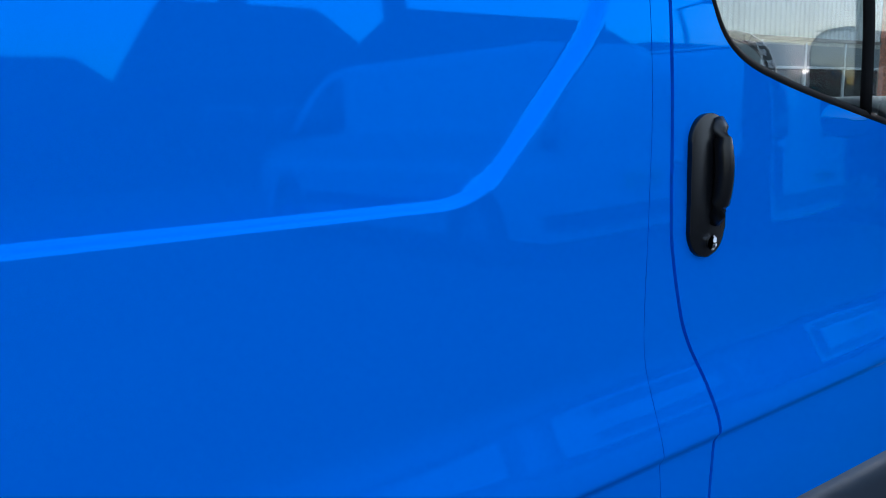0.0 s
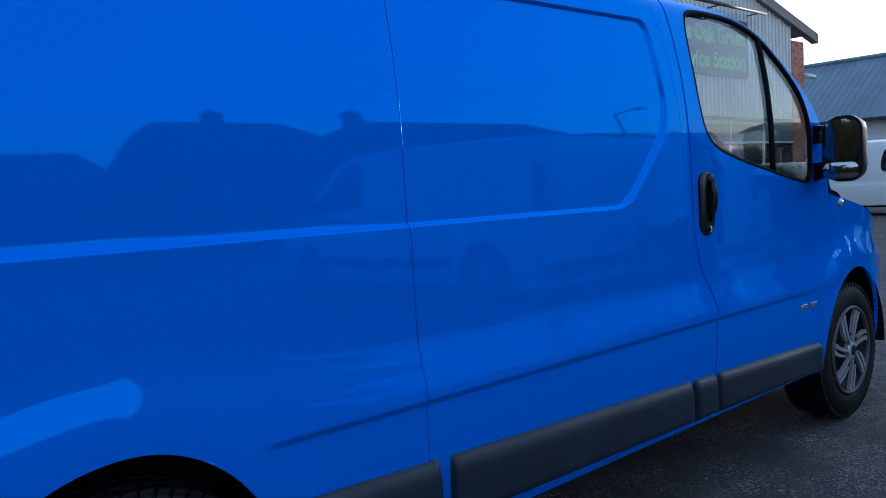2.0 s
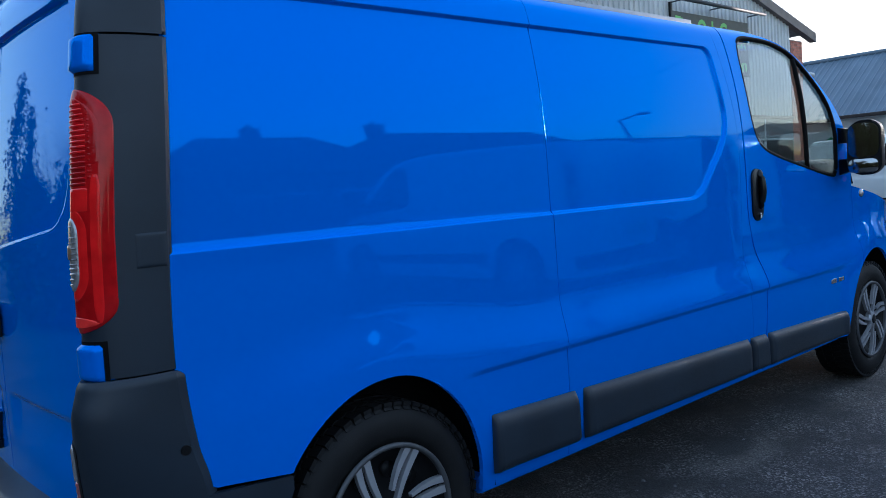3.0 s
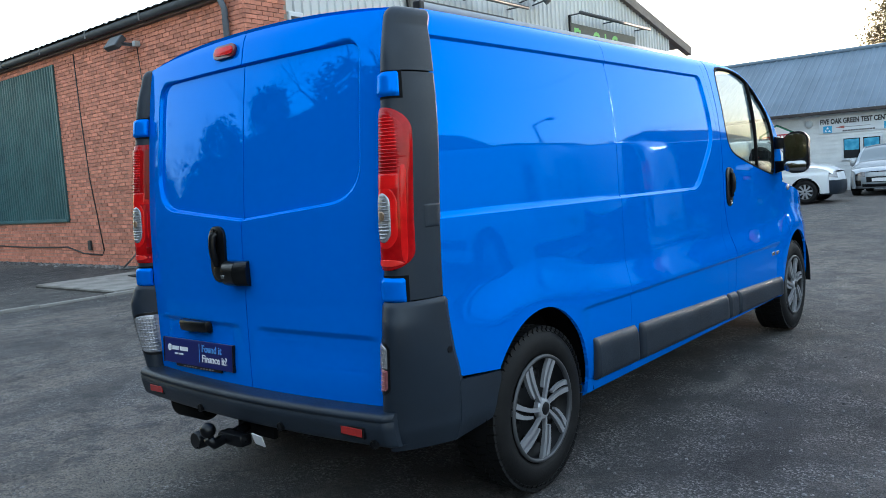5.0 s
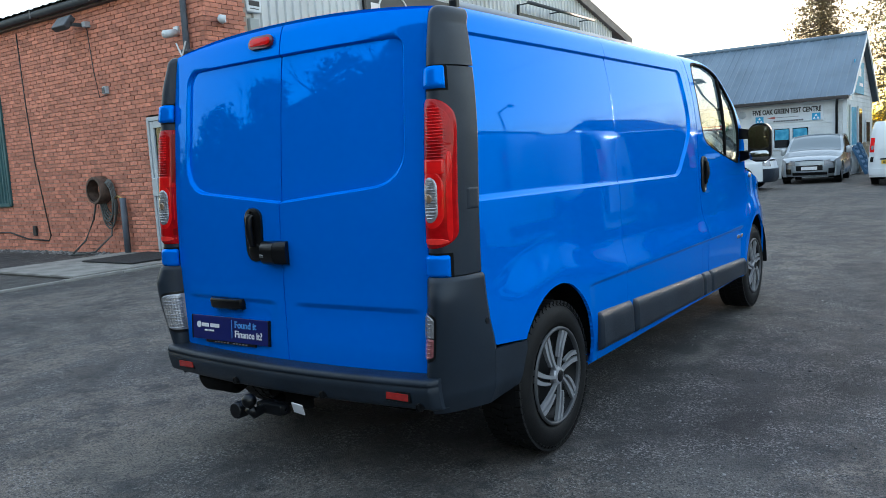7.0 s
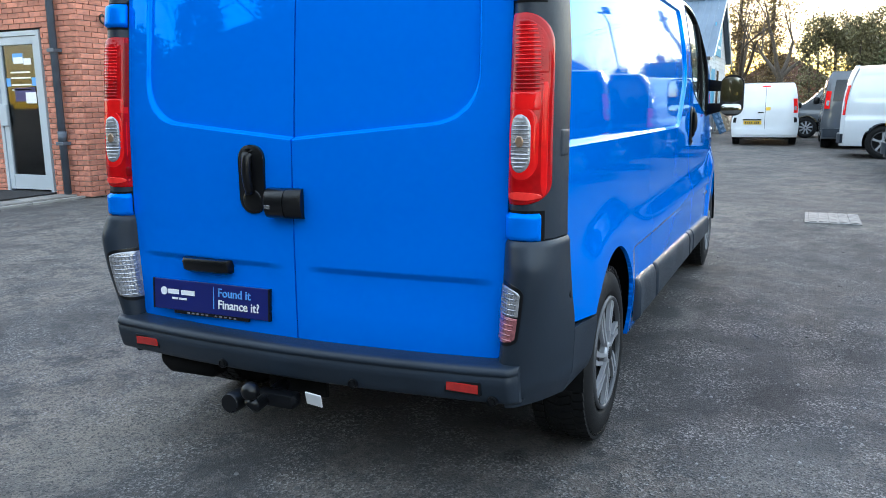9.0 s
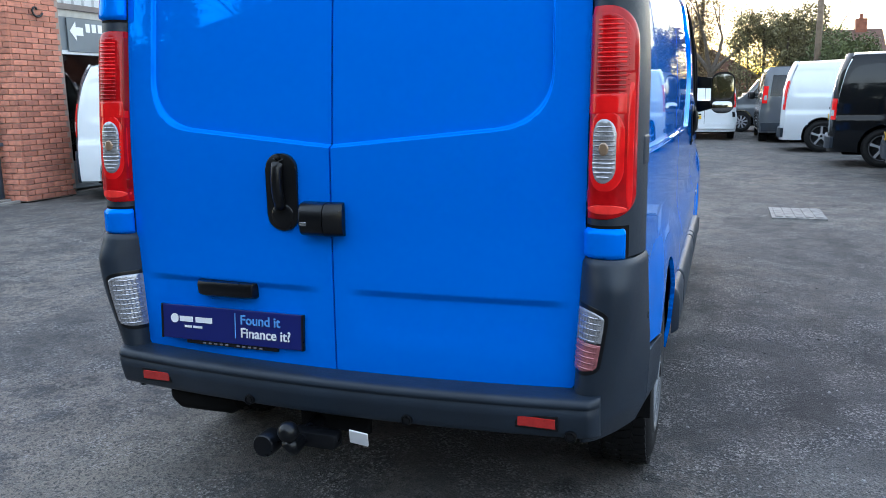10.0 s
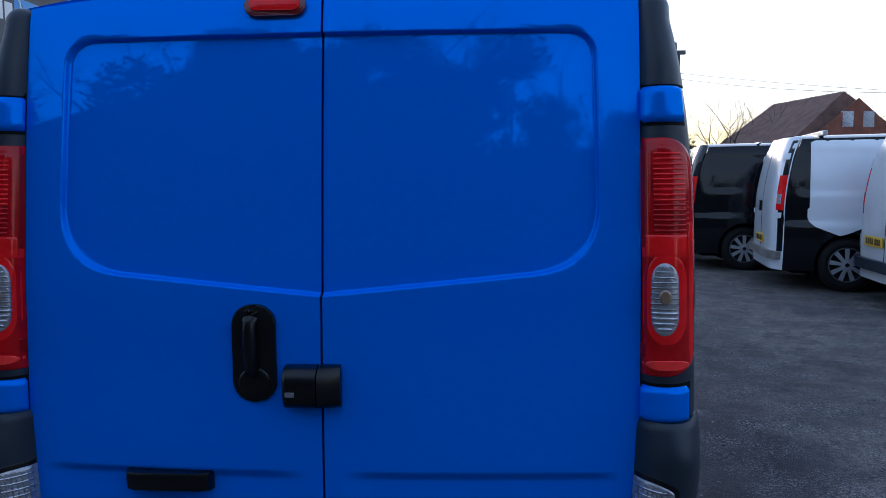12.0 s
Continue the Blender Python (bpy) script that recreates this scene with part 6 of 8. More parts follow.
HATCH_TOP = [(-0.62, 1.15), (-0.35, 1.40), (0.3, 1.50), (0.9, 1.50), (1.3, 1.42), (1.95, 1.00), (2.2, 0.93), (2.9, 0.80), (3.15, 0.66), (3.2, 0.58)]
hatch = dict(W=1.72, base=2.52, ro=0.66, R=0.30, top=HATCH_TOP, paint=mat("pale_grey_paint", (0.30, 0.33, 0.36), 0.3, 0.3, var=0.06, scale=2, coat=0.9), screen=(1.12, 1.95), mirror=(0.98, 1.55), lamp=None, head=(0.56, 0.70), van=False, wheels=FIVE_PARTS, sill=0.22, press=None, crown=0.03,
             mirror_paint=PAINT_SILVER, screen_glass=GLASS_GREY,
             side=[("side_window", [(-0.2, 0.98), (0.0, 1.30), (0.4, 1.40), (0.95, 1.40), (1.55, 1.02), (1.5, 0.96), (0.6, 0.93)], GLASS_DARK)],
             front=[("grille", -0.50, 0.50, 0.40, 0.56, 0.012, TRIM_BLACK), ("air_inlet", -0.66, 0.66, 0.26, 0.35, 0.012, TRIM_BLACK), ("fog_recess", 0.70, 0.92, 0.30, 0.46, 0.012, TRIM_BLACK), ("fog_recess", -0.92, -0.70, 0.30, 0.46, 0.012, TRIM_BLACK), ("number_plate", -0.30, 0.30, 0.42, 0.52, 0.022, INK_WHITE)])
vehicle("hatchback", "silver hatchback car parked by the white building", hatch, (26.3, 2.30), 183)


# ---- buildings ----
BRICKS = mat("red_brick", (0.54, 0.215, 0.140), 0.88, var=0.40, scale=9, tint=(0.40, 0.165, 0.115), bump=0.35, bscale=70, fine=0.12, fscale=90, per_piece=0.24)
MORTAR = mat("mortar", (0.34, 0.275, 0.23), 0.95, var=0.35, scale=3, tint=(0.27, 0.225, 0.19), bump=0.3, bscale=120)
CLADDING = mat("grey_steel_cladding", (0.56, 0.58, 0.60), 0.45, 0.1, var=0.12, scale=1.2, fine=0.03)
FASCIA = mat("brown_grey_fascia", (0.20, 0.17, 0.155), 0.6, var=0.2, scale=3)
TEAL = mat("teal_steel_shutter", (0.035, 0.11, 0.125), 0.5, 0.1, var=0.25, scale=2)
GUTTER = mat("dark_grey_gutter", (0.06, 0.068, 0.078), 0.5, var=0.2, scale=4)
PIPE = mat("grey_blue_pipe", (0.085, 0.105, 0.135), 0.5, var=0.25, scale=5)
UPVC = mat("white_frame", (0.62, 0.66, 0.70), 0.4, var=0.05, scale=3)
GREY_FRAME = mat("grey_frame", (0.42, 0.46, 0.50), 0.45, var=0.08, scale=3)
SIGN_GREY = mat("dark_grey_sign", (0.055, 0.06, 0.068), 0.5, var=0.1, scale=2)
PANEL_GREY = mat("mid_grey_sign", (0.16, 0.185, 0.205), 0.5, var=0.1, scale=2)
SHOP_GLASS = glass_mat("shop_glass", (0.55, 0.60, 0.60))
ROOM_DARK = mat("dim_room", (0.09, 0.095, 0.10), 0.8, var=0.3, scale=2)
POSTER = mat("blue_poster", (0.03, 0.25, 0.45), 0.5, var=0.5, scale=6, tint=(0.10, 0.42, 0.62))
BLACK_CABLE = mat("black_cable", (0.02, 0.02, 0.022), 0.6)
BOARD_WHITE = mat("white_weatherboard", (0.66, 0.69, 0.71), 0.65, var=0.14, scale=1.5, tint=(0.54, 0.57, 0.59), fine=0.04, fscale=30, per_piece=0.05)
ROOF_STEEL = mat("blue_grey_roof_sheet", (0.115, 0.165, 0.225), 0.45, 0.1, var=0.2, scale=0.8, fine=0.04)

WX, PY = 5.25, 7.75        # plane of the brick wall, and of its return
EAVE = 4.50


def wall_pieces(name, label, boxes, material):
    w = thing(name, label, "wall", kind="structure")
    for lo, hi in boxes:
        part("wall_core", box(lo, hi), material, w)
    return w


brick_wall = wall_pieces("wall_brick", "weathered red brick wall with pale mortar", [
    ((WX + 0.012, PY + 0.012, 0), (WX + 0.30, 8.44, EAVE)), ((WX + 0.012, 8.44, 2.42), (WX + 0.30, 9.50, EAVE)), ((WX + 0.012, 9.50, 0), (WX + 0.30, 14.42, EAVE)),
    ((WX + 0.012, 14.42, 0), (WX + 0.30, 20.5, 0.95)), ((WX + 0.012, 14.42, 4.26), (WX + 0.30, 20.5, EAVE)), ((WX + 0.012, 20.5, 0), (WX + 0.30, 23.5, EAVE)),
    ((WX + 0.30, PY + 0.012, 0), (6.14, PY + 0.30, 4.9))], MORTAR)

# Roof of the brick part: sheets that rise away from the wall, with a gutter on its edge.
roof = thing("roof_brick_part", "dark corrugated roof over the brick part", "roof", kind="structure")
n = 160
Y = np.linspace(8.3, 23.8, n)
P = np.stack([np.stack([np.full(n, x), Y, EAVE + 0.10 + 0.24 * (x - 5.0) + 0.035 * np.abs(np.sin(Y * 12.0))], -1) for x in (4.98, 8.0, 12.0)], 0)
sheet("roof_sheet", P, None, mat("old_roof_sheet", (0.16, 0.17, 0.18), 0.8, var=0.4, scale=2, bump=0.3), roof)
part("gutter", tube([(5.08, 8.2, EAVE + 0.04), (5.08, 23.8, EAVE + 0.04)], 0.075, 10), GUTTER, roof, smooth=180)
for k in range(8):
    part("gutter_joint", box((5.0, 8.4 + 2 * k, EAVE - 0.04), (5.16, 8.46 + 2 * k, EAVE + 0.12), 0.01), GUTTER, roof)
part("eaves_board", box((5.16, 8.2, EAVE - 0.06), (5.24, 23.5, EAVE + 0.10)), FASCIA, roof)

# Metal-clad hall: gable towards the yard.
GY0, GX0, GX1 = 8.15, 6.12, 22.55
APEX_X, APEX_Z = 14.9, 7.35
gz = lambda x: APEX_Z - 0.247 * np.abs(x - APEX_X)
hall = thing("wall_hall", "grey metal-clad gable hall with shop windows", "building", kind="structure")
xs = []
x = GX0
while x < GX1:
    xs += [(x, 0), (x + 0.085, 0), (x + 0.105, 0.035), (x + 0.175, 0.035), (x + 0.195, 0)]
    x += 0.20
xs = np.array([p for p in xs if p[0] <= GX1])
P = np.stack([np.stack([xs[:, 0], GY0 - xs[:, 1], np.full(len(xs), 2.74)], -1), np.stack([xs[:, 0], GY0 - xs[:, 1], gz(xs[:, 0])], -1)], 1)
cl = sheet("cladding", P, None, CLADDING, hall)
cl.data.polygons.foreach_set("use_smooth", [False] * len(cl.data.polygons))
part("base_rail", box((GX0, GY0 - 0.06, 2.66), (GX1, GY0 + 0.02, 2.745), 0.005), FASCIA, hall)
part("corner_flashing", box((GX0 - 0.06, GY0 - 0.09, 0.0), (GX0 + 0.03, GY0 + 0.05, float(gz(GX0)) - 0.02), 0.005), GREY_FRAME, hall)
for a, b in ((5.0, APEX_X), (24.05, APEX_X)):
    za, zb_ = float(gz(a)), float(gz(b))
    d = 1 if b > a else -1
    bmv = prism([(a, za - 0.10), (b, zb_ - 0.10), (b, zb_ + 0.17), (a, za + 0.17)], 0.20, lambda u, v, w: (u, GY0 - 0.16 + w, v))
    part("barge_board", bmv, FASCIA, hall)
# The roof of the hall runs back from the gable.
for a in (8.3, 24.05):
    za = float(gz(a))
    P = np.array([[(a, GY0 - 0.15, za + 0.18), (a, GY0 + 26, za + 0.18)], [(APEX_X, GY0 - 0.15, APEX_Z + 0.18), (APEX_X, GY0 + 26, APEX_Z + 0.18)]])
    sheet("hall_roof", P, None, mat("hall_roof_sheet", (0.2, 0.21, 0.22), 0.7, var=0.3), hall)
part("hall_core", box((7.0, GY0 + 4.2, 0), (22.4, 33, 5.0)), ROOM_DARK, hall)
part("hall_side", box((22.75, GY0 + 0.3, 0), (23.2, 33, 5.0)), MORTAR, hall)
part("hall_side", box((5.6, GY0 + 0.5, 0), (5.8, 33, 4.4)), MORTAR, hall)
part("shop_floor", box((GX0, GY0, -0.02), (GX1, GY0 + 4.2, 0.03)), CONCRETE, hall)
part("shop_ceiling", box((GX0, GY0 + 0.02, 2.70), (GX1, GY0 + 4.2, 2.78)), UPVC, hall)
part("stall_riser", box((GX0 + 0.03, GY0, 0), (GX1, GY0 + 0.12, 0.45)), PANEL_GREY, hall)
for k in range(9):
    x0 = GX0 + 0.05 + 1.82 * k
    w = thing("shop_window", "shop window with white frame and grey fascia panel", "window", kind="structure")
    part("window_frame", box((x0, GY0 - 0.04, 0.45), (x0 + 0.07, GY0 + 0.06, 2.66), 0.006), UPVC, w)
    part("transom", box((x0 + 0.07, GY0 - 0.035, 2.02), (x0 + 1.82, GY0 + 0.055, 2.08), 0.006), UPVC, w)
    part("top_panel", box((x0 + 0.07, GY0 - 0.02, 2.08), (x0 + 1.82, GY0 + 0.03, 2.56)), PANEL_GREY, w)
    part("head_strip", box((x0 + 0.07, GY0 - 0.025, 2.56), (x0 + 1.82, GY0 + 0.03, 2.66)), mat("cream_strip", (0.45, 0.44, 0.40), 0.6, var=0.2), w)
    pane = part("pane", box((x0 + 0.07, GY0, 0.45), (x0 + 1.82, GY0 + 0.008, 2.02)), SHOP_GLASS, w)

part("back_room_wall", box((6.75, GY0 + 0.05, 0), (6.85, 11.5, 2.9)), mat("beige_room", (0.34, 0.32, 0.27), 0.8, var=0.2, scale=1), hall)
part("back_room_ceiling", box((5.56, GY0 + 0.05, 2.62), (6.75, 11.5, 2.70)), UPVC, hall)
part("back_room_end", box((5.56, 11.3, 0), (6.75, 11.5, 2.62)), PANEL_GREY, hall)

UPR = Matrix(((1, 0, 0, 0), (0, 0, -1, 0), (0, 1, 0, 0), (0, 0, 0, 1)))  # writing that faces -y
fascia = thing("fascia_sign", "grey window fascia with white capital lettering", "sign")
part("sign_panel", box((6.62, GY0 - 0.055, 2.06), (10.4, GY0 - 0.03, 2.545), 0.004), PANEL_GREY, fascia)
m = Matrix.Translation((0, GY0 - 0.058, 0)) @ UPR
bars([(7.02 + 0.125 * k, 2.42, 0.085, 0.125) for k in range(8)] + [(8.10, 2.42, 0.28, 0.125)], m, INK_WHITE, fascia, "trade_name")
letters("SALES", 0.185, INK_WHITE, m @ Matrix.Translation((8.62, 2.42, 0)), fascia)
letters("SIDE ENTRANCE", 0.185, INK_WHITE, m @ Matrix.Translation((7.98, 2.19, 0)), fascia)
letters("FINANCE", 0.17, INK_WHITE, m @ Matrix.Translation((9.55, 2.20, 0)), fascia)
bm = prism([(6.66, 2.36), (6.78, 2.50), (6.78, 2.42), (6.92, 2.42), (6.92, 2.30), (6.78, 2.30), (6.78, 2.22)], 0.004, lambda u, v, w: (u, GY0 - 0.061 + w, v))
part("arrow", bm, INK_WHITE, fascia)

big = thing("shop_sign", "dark grey shop sign with white and blue lettering shapes", "sign")
part("sign_panel", box((9.62, GY0 - 0.10, 3.50), (13.35, GY0 - 0.06, 5.02), 0.01), SIGN_GREY, big)
part("sign_edge", box((9.56, GY0 - 0.11, 3.46), (9.62, GY0 - 0.05, 5.06)), TRIM_BLACK, big)
m = Matrix.Translation((0, GY0 - 0.103, 0)) @ UPR
bars([(9.92, 4.45, 0.30, 0.44), (10.24, 4.40, 0.20, 0.32), (10.47, 4.44, 0.13, 0.40), (10.70, 4.40, 0.22, 0.32)], m, INK_WHITE, big, "white_mark")
bars([(11.42, 4.38, 1.10, 0.62)], m, INK_BLUE, big, "blue_mark")
bars([(11.06, 4.38, 0.08, 0.44), (11.28, 4.34, 0.08, 0.30), (11.52, 4.34, 0.20, 0.30), (11.78, 4.38, 0.14, 0.42)], m @ Matrix.Translation((0, 0, 0.003)), SIGN_GREY, big, "dark_mark")
bars([(12.30, 4.36, 0.22, 0.34), (12.56, 4.36, 0.22, 0.34), (12.82, 4.36, 0.22, 0.34)], m, INK_WHITE, big, "white_mark")
ring = [(10.52 + 0.52 * math.cos(a), GY0 - 0.106, 4.50 + 0.44 * math.sin(a)) for a in np.linspace(-0.6, 3.6, 30)]
part("ring_mark", tube(ring, 0.022, 6), INK_WHITE, big, smooth=180)
part("lamp_bar", tube([(9.62, GY0 - 0.42, 5.22), (13.5, GY0 - 0.42, 5.22)], 0.045, 8), GUTTER, big, smooth=180)
for x in (9.9, 11.5, 13.2):
    part("lamp_bracket", tube([(x, GY0 - 0.02, 5.22), (x, GY0 - 0.42, 5.22)], 0.02, 6), GUTTER, big)

green = thing("station_sign", "grey sign with green lettering on the gable", "sign")
part("sign_panel", box((16.05, GY0 - 0.10, 3.75), (19.85, GY0 - 0.06, 5.22), 0.01), mat("olive_sign", (0.055, 0.065, 0.055), 0.5, var=0.1), green)
part("sign_edge", box((16.0, GY0 - 0.11, 3.72), (16.06, GY0 - 0.05, 5.42)), TRIM_BLACK, green)
m = Matrix.Translation((0, GY0 - 0.103, 0)) @ UPR
letters("Five Oak Green", 0.62, INK_GREEN, m @ Matrix.Translation((17.95, 4.85, 0)), green, width=3.5, bold=0.022)
letters("Service Station", 0.62, INK_GREEN, m @ Matrix.Translation((17.95, 4.12, 0)), green, width=3.5, bold=0.022)
part("lamp_bar", tube([(16.0, GY0 - 0.42, 5.42), (20.2, GY0 - 0.42, 5.42)], 0.05, 8), GUTTER, green, smooth=180)
for x in (16.1, 18.0, 20.0):
    part("lamp_bracket", tube([(x, GY0 - 0.02, 5.42), (x, GY0 - 0.42, 5.42)], 0.02, 6), GUTTER, green)

alarm = thing("alarm_box", "white alarm box on the grey cladding", "alarm")
part("case", box((6.40, GY0 - 0.13, 4.08), (6.74, GY0 - 0.03, 4.36), 0.02), UPVC, alarm)
bars([(6.57, 4.23, 0.24, 0.09), (6.57, 4.14, 0.20, 0.015)], Matrix.Translation((0, GY0 - 0.133, 0)) @ UPR, INK_BLACK, alarm, "maker_mark")
jb = part("junction_box", box((6.46, GY0 - 0.12, 3.74), (6.68, GY0 - 0.03, 3.98), 0.015), mat("grey_box", (0.35, 0.38, 0.38), 0.6))
tagged(jb, "small grey junction box under the alarm", "electrical box")
twin = thing("twin_floodlight", "twin black floodlights on the gable cladding", "floodlight")
for dx in (0, 0.55):
    bm = box((-0.17, -0.10, -0.12), (0.17, 0.06, 0.12), 0.02)
    bmesh.ops.transform(bm, matrix=pose(13.75 + dx, GY0 - 0.40, 5.55, -35, 0, 25), verts=bm.verts[:])
    part("lamp_head", bm, GUTTER, twin)
    part("lamp_arm", tube([(13.75 + dx, GY0 - 0.02, 5.45), (13.75 + dx, GY0 - 0.36, 5.5)], 0.02, 6), GUTTER, twin)

# Brick pier at the hall's far corner.
pier = wall_pieces("wall_pier", "red brick pier at the corner of the hall", [((22.56, GY0 - 0.02, 0), (23.35, GY0 + 0.30, 4.98))], MORTAR)
cam_far = thing("security_camera", "white security camera on the brick pier", "camera")
part("camera_body", tube([(23.36, GY0 - 0.02, 4.02), (23.75, GY0 - 0.15, 3.96)], 0.07, 10), UPVC, cam_far, smooth=180)

# Teal shutter in the brick wall: ribs and a sill.
shut = thing("window_shutter", "teal corrugated steel shutter in the brick wall", "shutter", kind="structure")
xs = []
y = 14.42
while y < 20.5:
    xs += [(y, 0), (y + 0.05, 0), (y + 0.065, 0.03), (y + 0.105, 0.03), (y + 0.12, 0)]
    y += 0.125
xs = np.array(xs)
P = np.stack([np.stack([WX - 0.01 - xs[:, 1], xs[:, 0], np.full(len(xs), 1.0)], -1), np.stack([WX - 0.01 - xs[:, 1], xs[:, 0], np.full(len(xs), 4.27)], -1)], 1)
sh = sheet("ribbed_sheet", P, None, TEAL, shut)
sh.data.polygons.foreach_set("use_smooth", [False] * len(sh.data.polygons))
part("sill", box((WX - 0.07, 14.40, 0.93), (WX + 0.10, 20.52, 1.0), 0.006), TEAL, shut)
part("edge_strip", box((WX - 0.05, 14.36, 0.95), (WX + 0.05, 14.43, 4.27), 0.004), TEAL, shut)

# Glazed door in the brick wall.
dr = thing("door_1", "grey-framed glazed shop door with notices", "door", kind="structure")
D0, D1, DZ = 8.47, 9.47, 2.38
for lo, hi in (((WX - 0.03, D0, 0.05), (WX + 0.07, D0 + 0.06, DZ)), ((WX - 0.03, D1 - 0.06, 0.05), (WX + 0.07, D1, DZ)), ((WX - 0.03, D0 + 0.06, DZ - 0.07), (WX + 0.07, D1 - 0.06, DZ))):
    part("door_frame", box(lo, hi, 0.005), GREY_FRAME, dr)
for lo, hi in (((WX - 0.015, D0 + 0.065, 0.08), (WX + 0.045, D0 + 0.165, DZ - 0.075)), ((WX - 0.015, D1 - 0.165, 0.08), (WX + 0.045, D1 - 0.065, DZ - 0.075)),
               ((WX - 0.012, D0 + 0.165, DZ - 0.19), (WX + 0.042, D1 - 0.165, DZ - 0.075)), ((WX - 0.012, D0 + 0.165, 0.08), (WX + 0.042, D1 - 0.165, 0.30))):
    part("door_rail", box(lo, hi, 0.006), GREY_FRAME, dr)
part("pane", box((WX + 0.012, D0 + 0.165, 0.30), (WX + 0.020, D1 - 0.165, DZ - 0.19)), SHOP_GLASS, dr)
part("letter_box", box((WX - 0.055, D1 - 0.19, 1.02), (WX - 0.012, D1 - 0.03, 1.34), 0.012), GREY_FRAME, dr)
UPX = Matrix(((0, 0, -1, 0), (-1, 0, 0, 0), (0, 1, 0, 0), (0, 0, 0, 1)))  # writing that faces -x
m = Matrix.Translation((WX + 0.009, 8.97, 0)) @ UPX
bars([(-0.02, 1.97, 0.20, 0.09), (0.17, 1.95, 0.16, 0.09)], m, INK_WHITE, dr, "trade_name")
bars([(-0.03, 2.02, 0.22, 0.10)], m @ Matrix.Translation((0, 0, -0.003)), INK_BLUE, dr, "blue_mark")
for z in (1.80, 1.72, 1.62, 1.55):
    bars([(0.0, z, 0.42, 0.022)], m, INK_WHITE, dr, "notice_line")
bars([(0.06, 1.48, 0.44, 0.20)], m, PLATE_NAVY, dr, "notice")
bars([(0.18, 1.43, 0.22, 0.16)], m @ Matrix.Translation((0, 0, 0.003)), INK_WHITE, dr, "white_card")
bars([(-0.27, 1.66, 0.09, 0.12), (0.27, 1.66, 0.09, 0.12)], m, INK_BLUE, dr, "blue_sticker")
part("office_back", box((7.0, 8.4, 0.0), (7.1, 12.5, 2.6)), ROOM_DARK, dr)
part("office_floor", box((WX + 0.05, 8.4, 0.0), (7.0, 12.5, 0.06)), ROOM_DARK, dr)
vac = thing("vacuum_cleaner", "red and black vacuum cleaner behind the glass door", "vacuum cleaner", (5.62, 8.93, 0.06))
part("drum", lathe([(0.0, 0.0), (0.17, 0.0), (0.18, 0.05), (0.17, 0.22), (0.0, 0.24)], 24, axis="z"), mat("red_plastic", (0.45, 0.02, 0.02), 0.4), vac, smooth=50)
part("lid", lathe([(0.17, 0.22), (0.16, 0.30), (0.06, 0.36), (0.0, 0.36)], 24, axis="z"), TRIM_BLACK, vac, smooth=50)
part("hose", tube([(0.0, -0.16, 0.2), (0.02, -0.28, 0.34), (0.05, -0.36, 0.16), (0.0, -0.42, 0.05)], 0.025, 8), TRIM_BLACK, vac, smooth=180)

# Fixtures on the brick wall.
pipe = thing("downpipe", "grey-blue downpipe on the corner of the brick wall", "pipe")
part("pipe_run", tube([(WX - 0.085, 8.12, 0.05), (WX - 0.085, 8.12, EAVE - 0.25), (5.08, 8.16, EAVE)], 0.052, 12), PIPE, pipe, smooth=180)
for z in (0.75, 2.05, 3.3):
    part("pipe_clip", box((WX - 0.15, 8.05, z), (WX, 8.19, z + 0.05), 0.006), PIPE, pipe)
part("pipe_collar", tube([(WX - 0.085, 8.12, 0.80), (WX - 0.085, 8.12, 0.95)], 0.062, 12), PIPE, pipe, smooth=180)
fl = thing("floodlight", "black floodlight on the brick wall", "floodlight")
bm = box((-0.07, -0.22, -0.13), (0.05, 0.22, 0.13), 0.02)
bmesh.ops.transform(bm, matrix=pose(WX - 0.30, 11.22, 4.18, 0, 38, 0), verts=bm.verts[:])
part("lamp_head", bm, GUTTER, fl)
part("lamp_arm", box((WX - 0.30, 11.0, 4.12), (WX, 11.04, 4.18)), GUTTER, fl)
part("sensor", box((WX - 0.12, 10.86, 4.10), (WX, 10.96, 4.20), 0.01), GREY_FRAME, fl)
bell = thing("door_bell", "small grey sensor box on the brick wall", "sensor")
part("case", box((WX - 0.09, 10.48, 2.88), (WX, 10.60, 3.02), 0.02), GREY_FRAME, bell)
part("face", box((WX - 0.10, 10.50, 2.90), (WX - 0.085, 10.58, 3.0), 0.01), GUTTER, bell)
cab1 = thing("wall_cables", "thin dark cables clipped to the brick wall", "cable")
part("cable", tube([(WX - 0.012, 13.45, 4.35), (WX - 0.012, 13.40, 3.0), (WX - 0.012, 13.30, 1.8), (WX - 0.012, 13.0, 0.32), (WX - 0.012, 13.1, 0.22)], 0.014, 6), BLACK_CABLE, cab1, smooth=180)
part("cable", tube([(WX - 0.012, 10.98, 4.10), (WX - 0.012, 10.90, 3.3), (WX - 0.012, 10.80, 2.85), (WX - 0.012, 10.56, 2.87)], 0.009, 6), BLACK_CABLE, cab1, smooth=180)
part("cable", tube([(WX - 0.02, 13.1, 0.22), (WX - 0.02, 13.9, 0.25), (WX - 0.02, 14.6, 0.38), (WX - 0.02, 16.5, 0.36), (WX - 0.02, 19, 0.42)], 0.016, 6), BLACK_CABLE, cab1, smooth=180)
part("socket", box((WX - 0.05, 13.50, 0.32), (WX, 13.62, 0.52), 0.01), BLACK_CABLE, cab1)
reel = thing("hose_reel", "old hose reel with coiled grey hose on the wall", "hose reel")
